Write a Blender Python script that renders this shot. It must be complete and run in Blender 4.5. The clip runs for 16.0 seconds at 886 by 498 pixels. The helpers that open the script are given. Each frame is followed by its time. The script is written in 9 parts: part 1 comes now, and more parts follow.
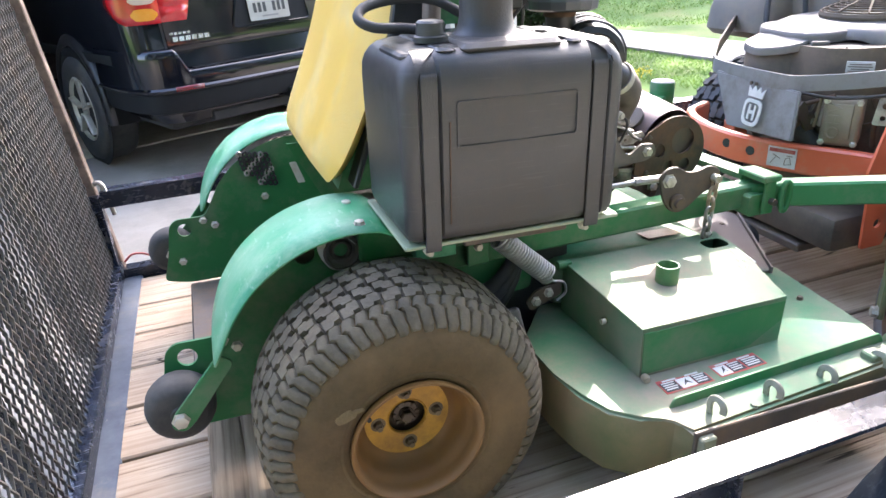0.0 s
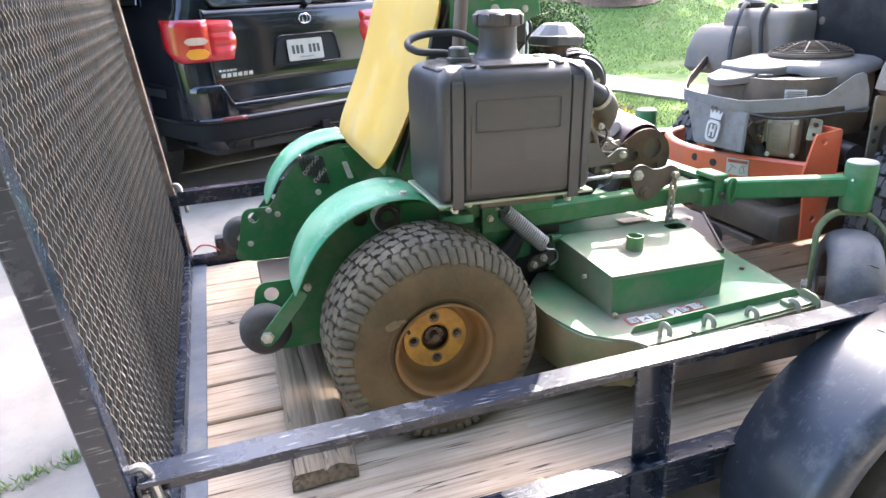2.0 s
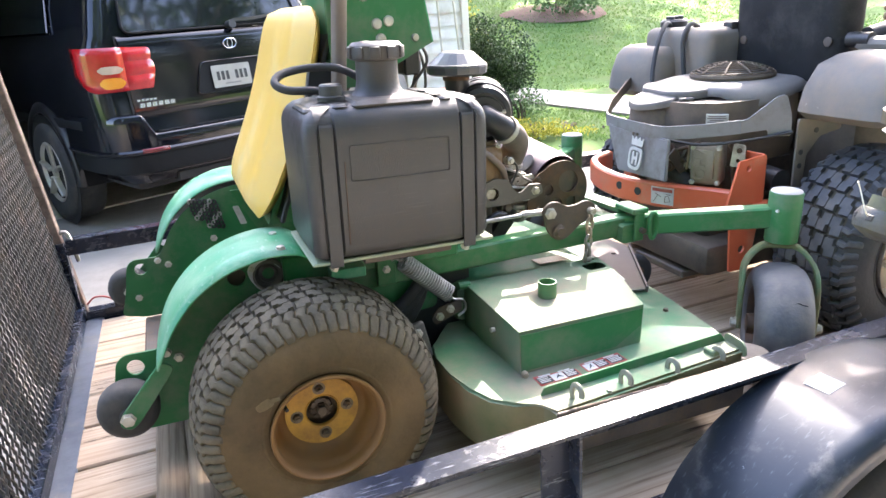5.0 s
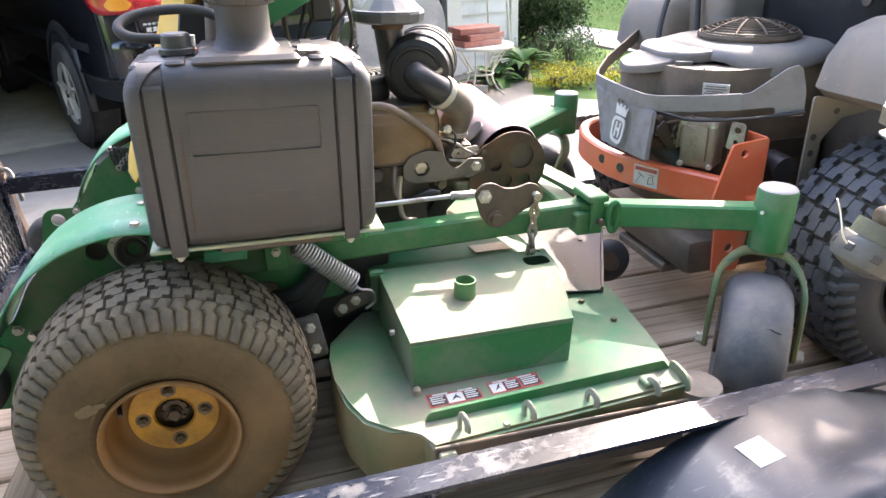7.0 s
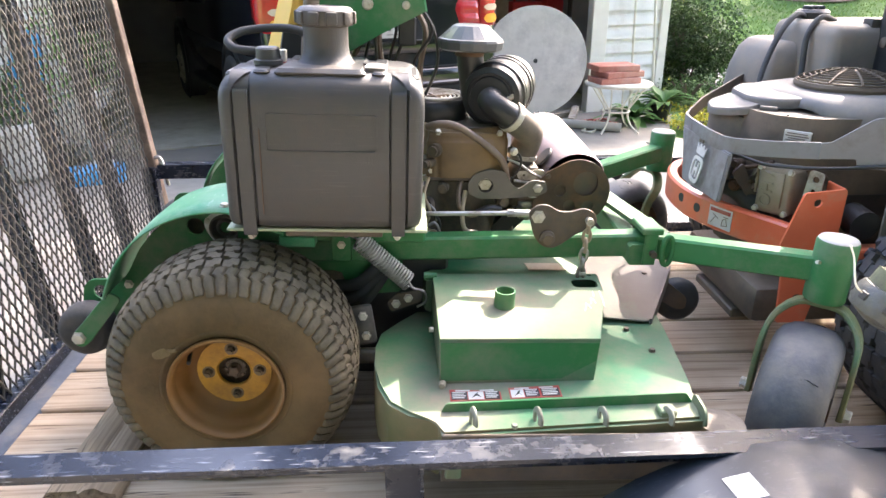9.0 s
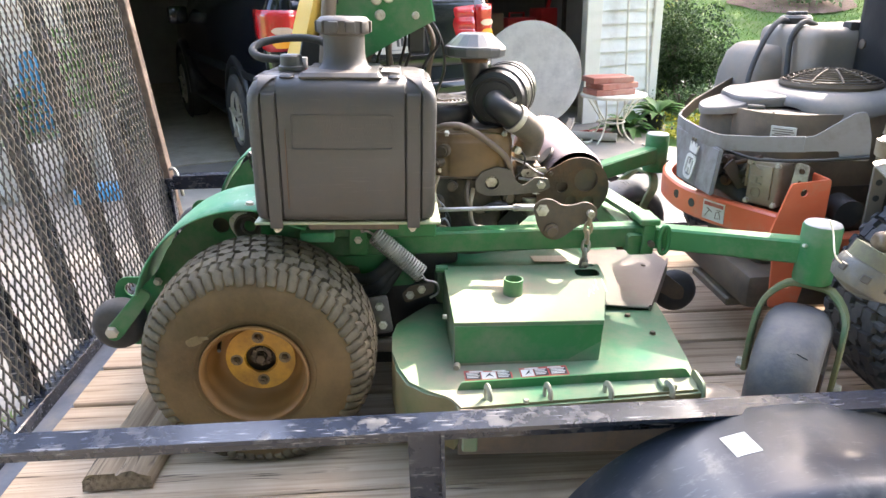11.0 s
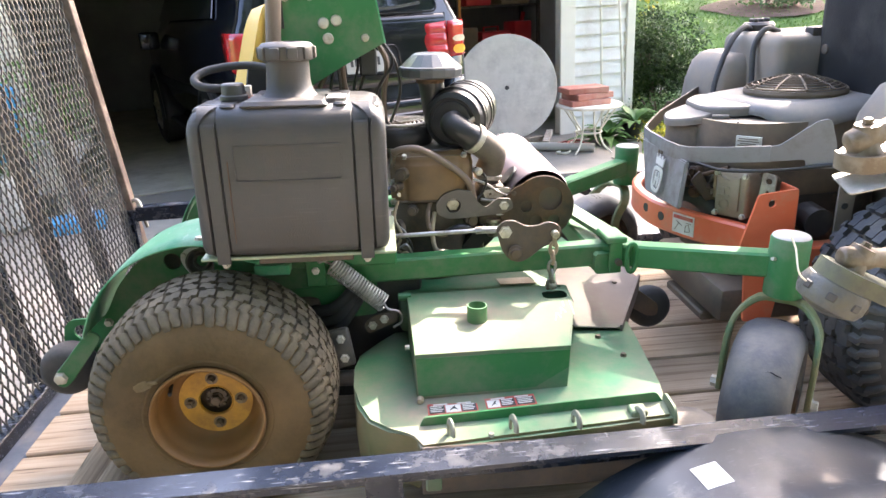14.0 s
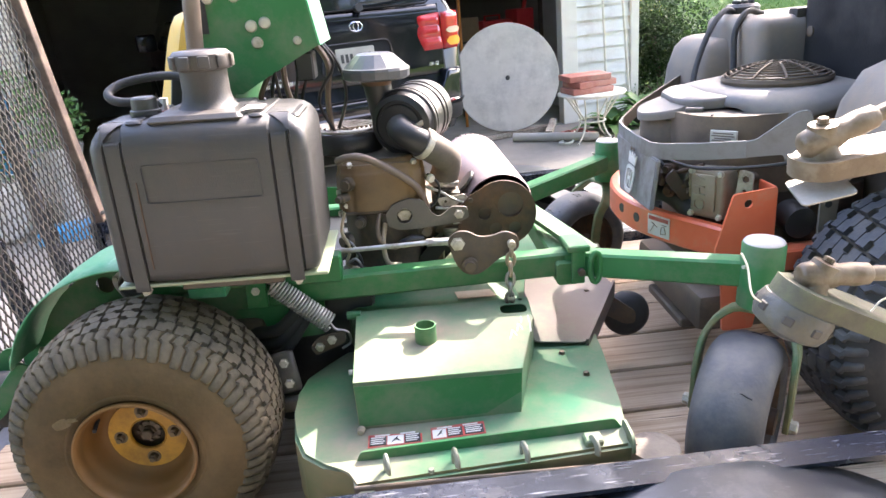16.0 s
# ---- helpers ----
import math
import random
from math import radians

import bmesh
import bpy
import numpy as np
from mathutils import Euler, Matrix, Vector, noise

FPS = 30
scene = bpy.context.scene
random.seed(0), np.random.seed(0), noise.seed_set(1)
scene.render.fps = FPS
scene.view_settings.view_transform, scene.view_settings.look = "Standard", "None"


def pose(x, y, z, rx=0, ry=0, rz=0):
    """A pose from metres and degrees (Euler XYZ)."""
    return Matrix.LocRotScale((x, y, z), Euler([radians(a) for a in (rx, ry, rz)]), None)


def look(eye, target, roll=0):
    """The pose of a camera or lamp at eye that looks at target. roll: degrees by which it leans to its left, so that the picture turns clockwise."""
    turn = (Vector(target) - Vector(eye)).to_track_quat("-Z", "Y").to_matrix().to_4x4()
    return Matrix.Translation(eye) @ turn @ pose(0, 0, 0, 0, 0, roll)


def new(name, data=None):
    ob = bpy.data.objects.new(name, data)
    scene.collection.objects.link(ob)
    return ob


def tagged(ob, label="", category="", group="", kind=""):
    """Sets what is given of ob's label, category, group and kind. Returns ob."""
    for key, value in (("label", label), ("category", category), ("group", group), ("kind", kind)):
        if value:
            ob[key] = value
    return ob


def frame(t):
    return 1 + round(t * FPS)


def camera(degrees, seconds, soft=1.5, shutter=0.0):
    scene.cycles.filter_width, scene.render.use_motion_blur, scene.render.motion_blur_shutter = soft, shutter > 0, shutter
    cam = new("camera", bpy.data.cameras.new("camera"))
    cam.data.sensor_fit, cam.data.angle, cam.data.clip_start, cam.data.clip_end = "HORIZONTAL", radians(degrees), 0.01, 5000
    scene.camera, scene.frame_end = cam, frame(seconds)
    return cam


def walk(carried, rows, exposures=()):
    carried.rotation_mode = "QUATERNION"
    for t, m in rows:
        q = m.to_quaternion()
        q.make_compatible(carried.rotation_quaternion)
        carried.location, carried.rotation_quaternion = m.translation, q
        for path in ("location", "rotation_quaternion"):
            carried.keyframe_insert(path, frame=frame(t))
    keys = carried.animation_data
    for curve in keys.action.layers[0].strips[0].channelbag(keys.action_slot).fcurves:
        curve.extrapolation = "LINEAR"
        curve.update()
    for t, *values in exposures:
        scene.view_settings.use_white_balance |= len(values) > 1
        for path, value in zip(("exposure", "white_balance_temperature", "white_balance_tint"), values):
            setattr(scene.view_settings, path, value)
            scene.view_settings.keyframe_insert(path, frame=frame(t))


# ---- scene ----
cam = camera(66.5, 16.0)
PATH = [
    (0, (-0.218, -0.972, 1.526), (0.346, 0.754, 0.687), -3.8),
    (0.5, (-0.196, -1.143, 1.519), (0.41, 0.575, 0.695), -4.4),
    (1, (-0.21, -1.274, 1.534), (0.311, 0.479, 0.725), -2.8),
    (1.5, (-0.302, -1.336, 1.547), (0.26, 0.441, 0.821), -4.8),
    (2, (-0.391, -1.398, 1.529), (0.163, 0.386, 0.814), -3.1),
    (2.5, (-0.419, -1.427, 1.539), (0.191, 0.345, 0.84), -2.5),
    (3, (-0.412, -1.418, 1.537), (0.263, 0.336, 0.853), -3.2),
    (3.5, (-0.36, -1.405, 1.545), (0.344, 0.336, 0.858), -4.7),
    (4, (-0.296, -1.38, 1.547), (0.397, 0.396, 0.944), -4.5),
    (6.5, (0.089, -1.128, 1.531), (0.686, 0.584, 0.687), -4.0),
    (7, (0.221, -1.124, 1.539), (0.696, 0.625, 0.692), -2.1),
    (7.5, (0.362, -1.148, 1.538), (0.589, 0.652, 0.696), -0.8),
    (8, (0.402, -1.177, 1.544), (0.517, 0.647, 0.73), 0.7),
    (10.5, (0.339, -1.386, 1.526), (0.405, 0.481, 0.814), -1.2),
    (11, (0.344, -1.385, 1.524), (0.44, 0.481, 0.813), -1.2),
    (11.5, (0.345, -1.383, 1.527), (0.46, 0.487, 0.826), -2.0),
    (12, (0.349, -1.379, 1.522), (0.47, 0.489, 0.819), -1.9),
    (12.5, (0.356, -1.374, 1.526), (0.447, 0.493, 0.815), -2.8),
    (13, (0.355, -1.381, 1.524), (0.468, 0.498, 0.849), -3.2),
    (13.5, (0.37, -1.376, 1.524), (0.521, 0.497, 0.84), -4.3),
    (14, (0.414, -1.329, 1.531), (0.545, 0.55, 0.856), -3.2),
    (14.5, (0.499, -1.27, 1.537), (0.487, 0.622, 0.891), -3.7),
    (15, (0.562, -1.235, 1.539), (0.511, 0.657, 0.895), -3.7),
    (15.5, (0.578, -1.237, 1.527), (0.525, 0.651, 0.87), -6.5),
    (16, (0.582, -1.223, 1.532), (0.652, 0.65, 0.835), -5.5),
]
walk(cam, [(t, look(eye, target, roll)) for t, eye, target, roll in PATH], exposures=[(0.0, 3.60, 6200, 18), (1.0, 3.66, 6200, 18), (4.2, 3.68, 6250, 18), (6.5, 3.60, 6700, 19), (7.5, 3.53, 6700, 20), (10.5, 3.65, 6750, 16), (14.0, 3.66, 6700, 18), (16.0, 3.62, 6550, 20)])

# ---- daylight ----
SUN_AZ, SUN_EL = 49.0, 41.0  # degrees from +x towards +y, and above the horizon
world = bpy.data.worlds.new("daylight")
scene.world = world
world.use_nodes = True
_sky = world.node_tree.nodes.new("ShaderNodeTexSky")
_sky.sky_type = "NISHITA"
_sky.sun_disc = False
_sky.sun_elevation = radians(SUN_EL)
_sky.sun_rotation = radians(90.0 - SUN_AZ)
_sky.air_density, _sky.dust_density, _sky.ozone_density = 1.0, 3.5, 0.8
_bg = world.node_tree.nodes["Background"]
_bg.inputs[1].default_value = 0.15
world.node_tree.links.new(_sky.outputs[0], _bg.inputs[0])
sun_data = bpy.data.lights.new("sun", "SUN")
sun_data.energy, sun_data.angle, sun_data.color = 3.2, radians(0.6), (1.0, 0.93, 0.82)
sun = new("sun", sun_data)
_d = Vector((math.cos(radians(SUN_EL)) * math.cos(radians(SUN_AZ)), math.cos(radians(SUN_EL)) * math.sin(radians(SUN_AZ)), math.sin(radians(SUN_EL))))
sun.matrix_world = look(_d * 30, (0, 0, 0))
scene.view_settings.exposure = 3.15

# ---- building blocks ----
def part(name, bm, material, parent=None, label="", angle=35, m=None):
    """Links a bmesh as one mesh object, under a thing or a part."""
    bmesh.ops.recalc_face_normals(bm, faces=bm.faces)
    me = bpy.data.meshes.new(name)
    bm.to_mesh(me)
    bm.free()
    for mm in (material if isinstance(material, (list, tuple)) else [material]):
        me.materials.append(mm)
    if angle:
        me.shade_smooth()
        me.set_sharp_from_angle(angle=radians(angle))
    ob = new(name, me)
    if m is not None:
        ob.matrix_basis = m
    if parent is not None:
        ob.parent = parent
    if label:
        tagged(ob, label=label)
    return ob


def empty(name, m, label, category, group="", kind=""):
    ob = new(name)
    ob.empty_display_size = 0.1
    ob.matrix_basis = m
    return tagged(ob, label=label, category=category, group=group, kind=kind)


def thing(ob, label, category, group="", kind=""):
    return tagged(ob, label=label, category=category, group=group, kind=kind)


def merge(bm, other):
    me = bpy.data.meshes.new("tmp")
    other.to_mesh(me)
    other.free()
    bm.from_mesh(me)
    bpy.data.meshes.remove(me)
    return bm


def box(lo, hi, r=0.0, seg=2, m=None, bm=None):
    """A box between two corners, with its edges rounded by r."""
    b = bmesh.new()
    bmesh.ops.create_cube(b, size=1.0)
    for v in b.verts:
        v.co = Vector([(lo[k] + hi[k]) / 2 + v.co[k] * (hi[k] - lo[k]) for k in range(3)])
    if r:
        bmesh.ops.bevel(b, geom=list(b.edges), offset=r, segments=seg, profile=0.5, affect="EDGES", clamp_overlap=True)
    if m is not None:
        b.transform(m)
    return merge(bm, b) if bm is not None else b


def frame_of(d):
    d = Vector(d).normalized()
    a = Vector((0, 0, 1)) if abs(d.z) < 0.92 else Vector((1, 0, 0))
    s = d.cross(a).normalized()
    return s, s.cross(d).normalized(), d


def sweep(pts, ring, bm=None, closed=False, scales=None, caps=True, up=None):
    """Sweeps a ring of (a, b) offsets along a line of points; a lies to the side, b upward."""
    b = bmesh.new()
    pts = [Vector(p) for p in pts]
    n = len(pts)
    rows = []
    side = None
    for i, p in enumerate(pts):
        if closed:
            d = (pts[(i + 1) % n] - pts[i - 1]).normalized()
        elif i == 0:
            d = (pts[1] - p).normalized()
        elif i == n - 1:
            d = (p - pts[i - 1]).normalized()
        else:
            d = ((pts[i + 1] - p).normalized() + (p - pts[i - 1]).normalized()).normalized()
        if up is not None:
            side = d.cross(Vector(up)).normalized()
        elif side is None:
            side = frame_of(d)[0]
        else:
            side = (side - d * side.dot(d)).normalized()
        top = side.cross(d).normalized()
        k = 1.0 if scales is None else scales[i]
        rows.append([b.verts.new(p + side * u * k + top * v * k) for u, v in ring])
    m = len(ring)
    for i in range(n if closed else n - 1):
        r0, r1 = rows[i], rows[(i + 1) % n]
        for j in range(m):
            b.faces.new((r0[j], r0[(j + 1) % m], r1[(j + 1) % m], r1[j]))
    if caps and not closed:
        b.faces.new(rows[0])
        b.faces.new(rows[-1])
    return merge(bm, b) if bm is not None else b


def circle(r, n=12):
    return [(r * math.cos(2 * math.pi * k / n), r * math.sin(2 * math.pi * k / n)) for k in range(n)]


def rect(w, h, c=0.0):
    if not c:
        return [(-w / 2, -h / 2), (w / 2, -h / 2), (w / 2, h / 2), (-w / 2, h / 2)]
    return [(-w / 2 + c, -h / 2), (w / 2 - c, -h / 2), (w / 2, -h / 2 + c), (w / 2, h / 2 - c), (w / 2 - c, h / 2), (-w / 2 + c, h / 2), (-w / 2, h / 2 - c), (-w / 2, -h / 2 + c)]


def rod(p, q, r, n=12, bm=None, r2=None):
    return sweep([p, q], circle(r, n), bm, scales=None if r2 is None else (1.0, r2 / r))


def smooth_line(pts, n=6):
    """A Catmull-Rom line through the points."""
    p = [Vector(a) for a in pts]
    p = [2 * p[0] - p[1]] + p + [2 * p[-1] - p[-2]]
    out = []
    for i in range(1, len(p) - 2):
        for k in range(n):
            t = k / n
            out.append(0.5 * (2 * p[i] + (p[i + 1] - p[i - 1]) * t + (2 * p[i - 1] - 5 * p[i] + 4 * p[i + 1] - p[i + 2]) * t * t + (3 * p[i] - p[i - 1] - 3 * p[i + 1] + p[i + 2]) * t ** 3))
    return out + [p[-2]]


def lathe(profile, origin, axis, n=32, bm=None, closed=False):
    """Turns a profile of (radius, height along the axis) round the axis."""
    b = bmesh.new()
    s, t, d = frame_of(axis)
    o = Vector(origin)
    rows = []
    for r, h in profile:
        if r < 1e-6:
            rows.append([b.verts.new(o + d * h)])
        else:
            rows.append([b.verts.new(o + d * h + (s * math.cos(2 * math.pi * k / n) + t * math.sin(2 * math.pi * k / n)) * r) for k in range(n)])
    pairs = list(zip(rows, rows[1:])) + ([(rows[-1], rows[0])] if closed else [])
    for r0, r1 in pairs:
        for k in range(n):
            a, c = r0[k % len(r0)], r0[(k + 1) % len(r0)]
            e, f = r1[(k + 1) % len(r1)], r1[k % len(r1)]
            vs = []
            for v in (a, c, e, f):
                if v not in vs:
                    vs.append(v)
            if len(vs) > 2:
                b.faces.new(vs)
    return merge(bm, b) if bm is not None else b


def plate(outline, thick, m, holes=(), bm=None, edge=0.0):
    """A sheet cut to an outline in its own x-y plane, with holes, thick along its z, set by m."""
    b = bmesh.new()
    edges = []
    for loop in (outline, *holes):
        vs = [b.verts.new((x, y, 0)) for x, y in loop]
        edges += [b.edges.new((vs[i - 1], vs[i])) for i in range(len(vs))]
    if holes:
        bmesh.ops.triangle_fill(b, edges=edges, use_beauty=True, use_dissolve=False)
    else:
        b.faces.new([e.verts[0] for e in edges])
    faces = list(b.faces)
    got = bmesh.ops.extrude_face_region(b, geom=faces)
    bmesh.ops.translate(b, verts=[v for v in got["geom"] if isinstance(v, bmesh.types.BMVert)], vec=(0, 0, thick))
    if edge:
        rim = [e for e in b.edges if len(e.link_faces) == 2 and e.calc_face_angle(0) > 0.7 and abs(e.verts[0].co.z - e.verts[1].co.z) < 1e-6]
        bmesh.ops.bevel(b, geom=rim, offset=edge, segments=1, affect="EDGES")
    b.transform(m)
    return merge(bm, b) if bm is not None else b


def ring2d(cx, cy, r, n=16):
    return [(cx + r * math.cos(2 * math.pi * k / n), cy + r * math.sin(2 * math.pi * k / n)) for k in range(n)]


def round_poly(pts, r, n=4):
    """Rounds the corners of a 2D outline by r."""
    out = []
    k = len(pts)
    for i in range(k):
        p, a, c = Vector(pts[i]), Vector(pts[i - 1]), Vector(pts[(i + 1) % k])
        da, dc = (a - p), (c - p)
        q = min(r, da.length * 0.45, dc.length * 0.45)
        s, e = p + da.normalized() * q, p + dc.normalized() * q
        for j in range(n + 1):
            t = j / n
            out.append(tuple((1 - t) ** 2 * s + 2 * t * (1 - t) * p + t * t * e))
    return out


UPRIGHT_Y = Matrix(((1, 0, 0, 0), (0, 0, -1, 0), (0, 1, 0, 0), (0, 0, 0, 1)))  # sheet x, y -> world x, z; thickness towards -y


def in_xz(y):
    return Matrix.Translation((0, y, 0)) @ UPRIGHT_Y


def in_yz(x):
    """Sheet x, y -> y, z; thickness towards +x."""
    return Matrix.Translation((x, 0, 0)) @ Matrix(((0, 0, 1, 0), (1, 0, 0, 0), (0, 1, 0, 0), (0, 0, 0, 1)))


def hexnut(p, axis, r=0.008, h=0.007, bm=None):
    b = lathe([(0, 0), (r * 1.25, 0), (r * 1.25, h * 0.2), (r, h * 0.2), (r, h), (r * 0.8, h * 1.15), (0, h * 1.15)], p, axis, 6)
    return merge(bm, b) if bm is not None else b


# ---- materials ----
def mat(name, c1, c2=None, scale=6.0, rough=0.5, metal=0.0, bump=0.08, bscale=120.0, dirt=None, dirt_amt=0.35, dscale=4.0, coat=0.0, stretch=(1, 1, 1), rough_var=0.15, spec=0.5, vary=0.0, chips=None, chip_amt=0.0, scratch=None, sscale=(13, 13, 300), samt=0.35):
    m = bpy.data.materials.new(name)
    m.use_nodes = True
    nt = m.node_tree
    nd, lk = nt.nodes, nt.links
    p = nd["Principled BSDF"]
    tc = nd.new("ShaderNodeTexCoord")
    mp = nd.new("ShaderNodeMapping")
    mp.inputs["Scale"].default_value = stretch
    lk.new(tc.outputs["Object"], mp.inputs[0])
    n1 = nd.new("ShaderNodeTexNoise")
    n1.inputs["Scale"].default_value, n1.inputs["Detail"].default_value, n1.inputs["Roughness"].default_value = scale, 6.0, 0.6
    lk.new(mp.outputs[0], n1.inputs["Vector"])
    mx = nd.new("ShaderNodeMix")
    mx.data_type = "RGBA"
    c2 = c2 or tuple(min(1.0, v * 1.25) for v in c1)
    mx.inputs["A"].default_value, mx.inputs["B"].default_value = (*c1, 1), (*c2, 1)
    rp = nd.new("ShaderNodeMapRange")
    rp.inputs["From Min"].default_value, rp.inputs["From Max"].default_value = 0.3, 0.7
    lk.new(n1.outputs["Fac"], rp.inputs["Value"])
    lk.new(rp.outputs[0], mx.inputs["Factor"])
    col = mx.outputs["Result"]
    rg = nd.new("ShaderNodeMapRange")
    rg.inputs["To Min"].default_value, rg.inputs["To Max"].default_value = max(0.03, rough - rough_var / 2), min(1.0, rough + rough_var / 2)
    n2 = nd.new("ShaderNodeTexNoise")
    n2.inputs["Scale"].default_value, n2.inputs["Detail"].default_value = bscale, 4.0
    lk.new(mp.outputs[0], n2.inputs["Vector"])
    lk.new(n1.outputs["Fac"], rg.inputs["Value"])
    rough_out = rg.outputs[0]
    if dirt:
        n3 = nd.new("ShaderNodeTexNoise")
        n3.inputs["Scale"].default_value, n3.inputs["Detail"].default_value, n3.inputs["Roughness"].default_value = dscale, 8.0, 0.7
        lk.new(tc.outputs["Object"], n3.inputs["Vector"])
        r3 = nd.new("ShaderNodeMapRange")
        r3.inputs["From Min"].default_value, r3.inputs["From Max"].default_value = 0.62 - dirt_amt * 0.45, 0.78 - dirt_amt * 0.2
        r3.inputs["To Max"].default_value = 0.9
        lk.new(n3.outputs["Fac"], r3.inputs["Value"])
        m3 = nd.new("ShaderNodeMix")
        m3.data_type = "RGBA"
        m3.inputs["B"].default_value = (*dirt, 1)
        lk.new(r3.outputs[0], m3.inputs["Factor"])
        lk.new(col, m3.inputs["A"])
        col = m3.outputs["Result"]
        m4 = nd.new("ShaderNodeMix")
        m4.inputs["B"].default_value = 0.85
        lk.new(r3.outputs[0], m4.inputs["Factor"])
        lk.new(rough_out, m4.inputs["A"])
        rough_out = m4.outputs["Result"]
    if chips:
        n5 = nd.new("ShaderNodeTexNoise")
        n5.inputs["Scale"].default_value, n5.inputs["Detail"].default_value, n5.inputs["Roughness"].default_value = 26.0, 8.0, 0.75
        lk.new(tc.outputs["Object"], n5.inputs["Vector"])
        r5 = nd.new("ShaderNodeMapRange")
        r5.inputs["From Min"].default_value, r5.inputs["From Max"].default_value = 0.70 - chip_amt, 0.73 - chip_amt
        lk.new(n5.outputs["Fac"], r5.inputs["Value"])
        m5 = nd.new("ShaderNodeMix")
        m5.data_type = "RGBA"
        m5.inputs["B"].default_value = (*chips, 1)
        lk.new(r5.outputs[0], m5.inputs["Factor"])
        lk.new(col, m5.inputs["A"])
        col = m5.outputs["Result"]
    if scratch:
        ms = nd.new("ShaderNodeMapping")
        ms.inputs["Scale"].default_value = sscale
        ms.inputs["Rotation"].default_value = (0.0, 0.06, 0.0)
        lk.new(tc.outputs["Object"], ms.inputs[0])
        n6 = nd.new("ShaderNodeTexNoise")
        n6.inputs["Scale"].default_value, n6.inputs["Detail"].default_value = 1.0, 3.0
        lk.new(ms.outputs[0], n6.inputs["Vector"])
        r6 = nd.new("ShaderNodeMapRange")
        r6.inputs["From Min"].default_value, r6.inputs["From Max"].default_value = 0.62, 0.72
        r6.inputs["To Max"].default_value = samt
        lk.new(n6.outputs["Fac"], r6.inputs["Value"])
        m6 = nd.new("ShaderNodeMix")
        m6.data_type = "RGBA"
        m6.inputs["B"].default_value = (*scratch, 1)
        lk.new(r6.outputs[0], m6.inputs["Factor"])
        lk.new(col, m6.inputs["A"])
        col = m6.outputs["Result"]
    if vary:
        oi = nd.new("ShaderNodeObjectInfo")
        hs = nd.new("ShaderNodeHueSaturation")
        rv = nd.new("ShaderNodeMapRange")
        rv.inputs["To Min"].default_value, rv.inputs["To Max"].default_value = 1 - vary, 1 + vary
        lk.new(oi.outputs["Random"], rv.inputs["Value"])
        lk.new(rv.outputs[0], hs.inputs["Value"])
        lk.new(col, hs.inputs["Color"])
        col = hs.outputs[0]
    lk.new(col, p.inputs["Base Color"])
    lk.new(rough_out, p.inputs["Roughness"])
    p.inputs["Metallic"].default_value = metal
    p.inputs["Coat Weight"].default_value = coat
    p.inputs["Coat Roughness"].default_value = 0.08
    p.inputs["Specular IOR Level"].default_value = spec
    if bump:
        bp = nd.new("ShaderNodeBump")
        bp.inputs["Strength"].default_value, bp.inputs["Distance"].default_value = bump, 0.004
        lk.new(n2.outputs["Fac"], bp.inputs["Height"])
        lk.new(bp.outputs[0], p.inputs["Normal"])
    return m


DUST = (0.36, 0.29, 0.21)
GREEN = mat("green_paint", (0.017, 0.142, 0.042), (0.029, 0.176, 0.060), 5, 0.45, coat=0.05, bump=0.03, dirt=(0.16, 0.19, 0.12), dirt_amt=0.38, dscale=6, spec=0.35)
GREEN_DUSTY = mat("green_paint_dusty", (0.014, 0.138, 0.046), (0.050, 0.195, 0.095), 4, 0.46, bump=0.04, dirt=(0.265, 0.212, 0.160), dirt_amt=0.52, dscale=3.0, spec=0.3)
YELLOW = mat("yellow_vinyl", (0.70, 0.43, 0.068), (0.765, 0.500, 0.118), 3, 0.45, bump=0.12, bscale=260, dirt=(0.61, 0.475, 0.21), dirt_amt=0.3)
YELLOW_RIM = mat("yellow_rim", (0.56, 0.30, 0.020), (0.48, 0.25, 0.022), 9, 0.5, dirt=(0.20, 0.10, 0.035), dirt_amt=0.5, dscale=12)
RIM_DUST = mat("rim_dusty", (0.16, 0.072, 0.016), (0.22, 0.11, 0.027), 8, 0.6, dirt=(0.17, 0.10, 0.045), dirt_amt=0.3, dscale=6)
RUBBER = mat("tyre_rubber", (0.072, 0.060, 0.042), (0.122, 0.103, 0.073), 16, 0.88, bump=0.5, bscale=150, dirt=(0.185, 0.148, 0.095), dirt_amt=0.42, dscale=10, spec=0.2)
# groove floor tone, with the shade between the blocks put into the colour
TREAD_SHADE = mat("tread_groove_shade", (0.046, 0.039, 0.029), (0.074, 0.062, 0.045), 14, 0.9, bump=0.3, bscale=120, spec=0.15)
RUBBER_SIDE = mat("tyre_sidewall", (0.080, 0.056, 0.029), (0.128, 0.089, 0.046), 9, 0.88, bump=0.35, bscale=110, dirt=(0.175, 0.113, 0.054), dirt_amt=0.52, dscale=5, spec=0.2)
RUBBER_CLEAN = mat("black_rubber", (0.022, 0.022, 0.023), (0.04, 0.04, 0.04), 10, 0.7, bump=0.2, bscale=120, dirt=(0.10, 0.09, 0.075), dirt_amt=0.25)
CASTER_RUBBER = mat("caster_rubber", (0.047, 0.048, 0.051), (0.090, 0.090, 0.093), 9, 0.5, bump=0.3, bscale=60, dirt=(0.19, 0.17, 0.14), dirt_amt=0.35, dscale=6)
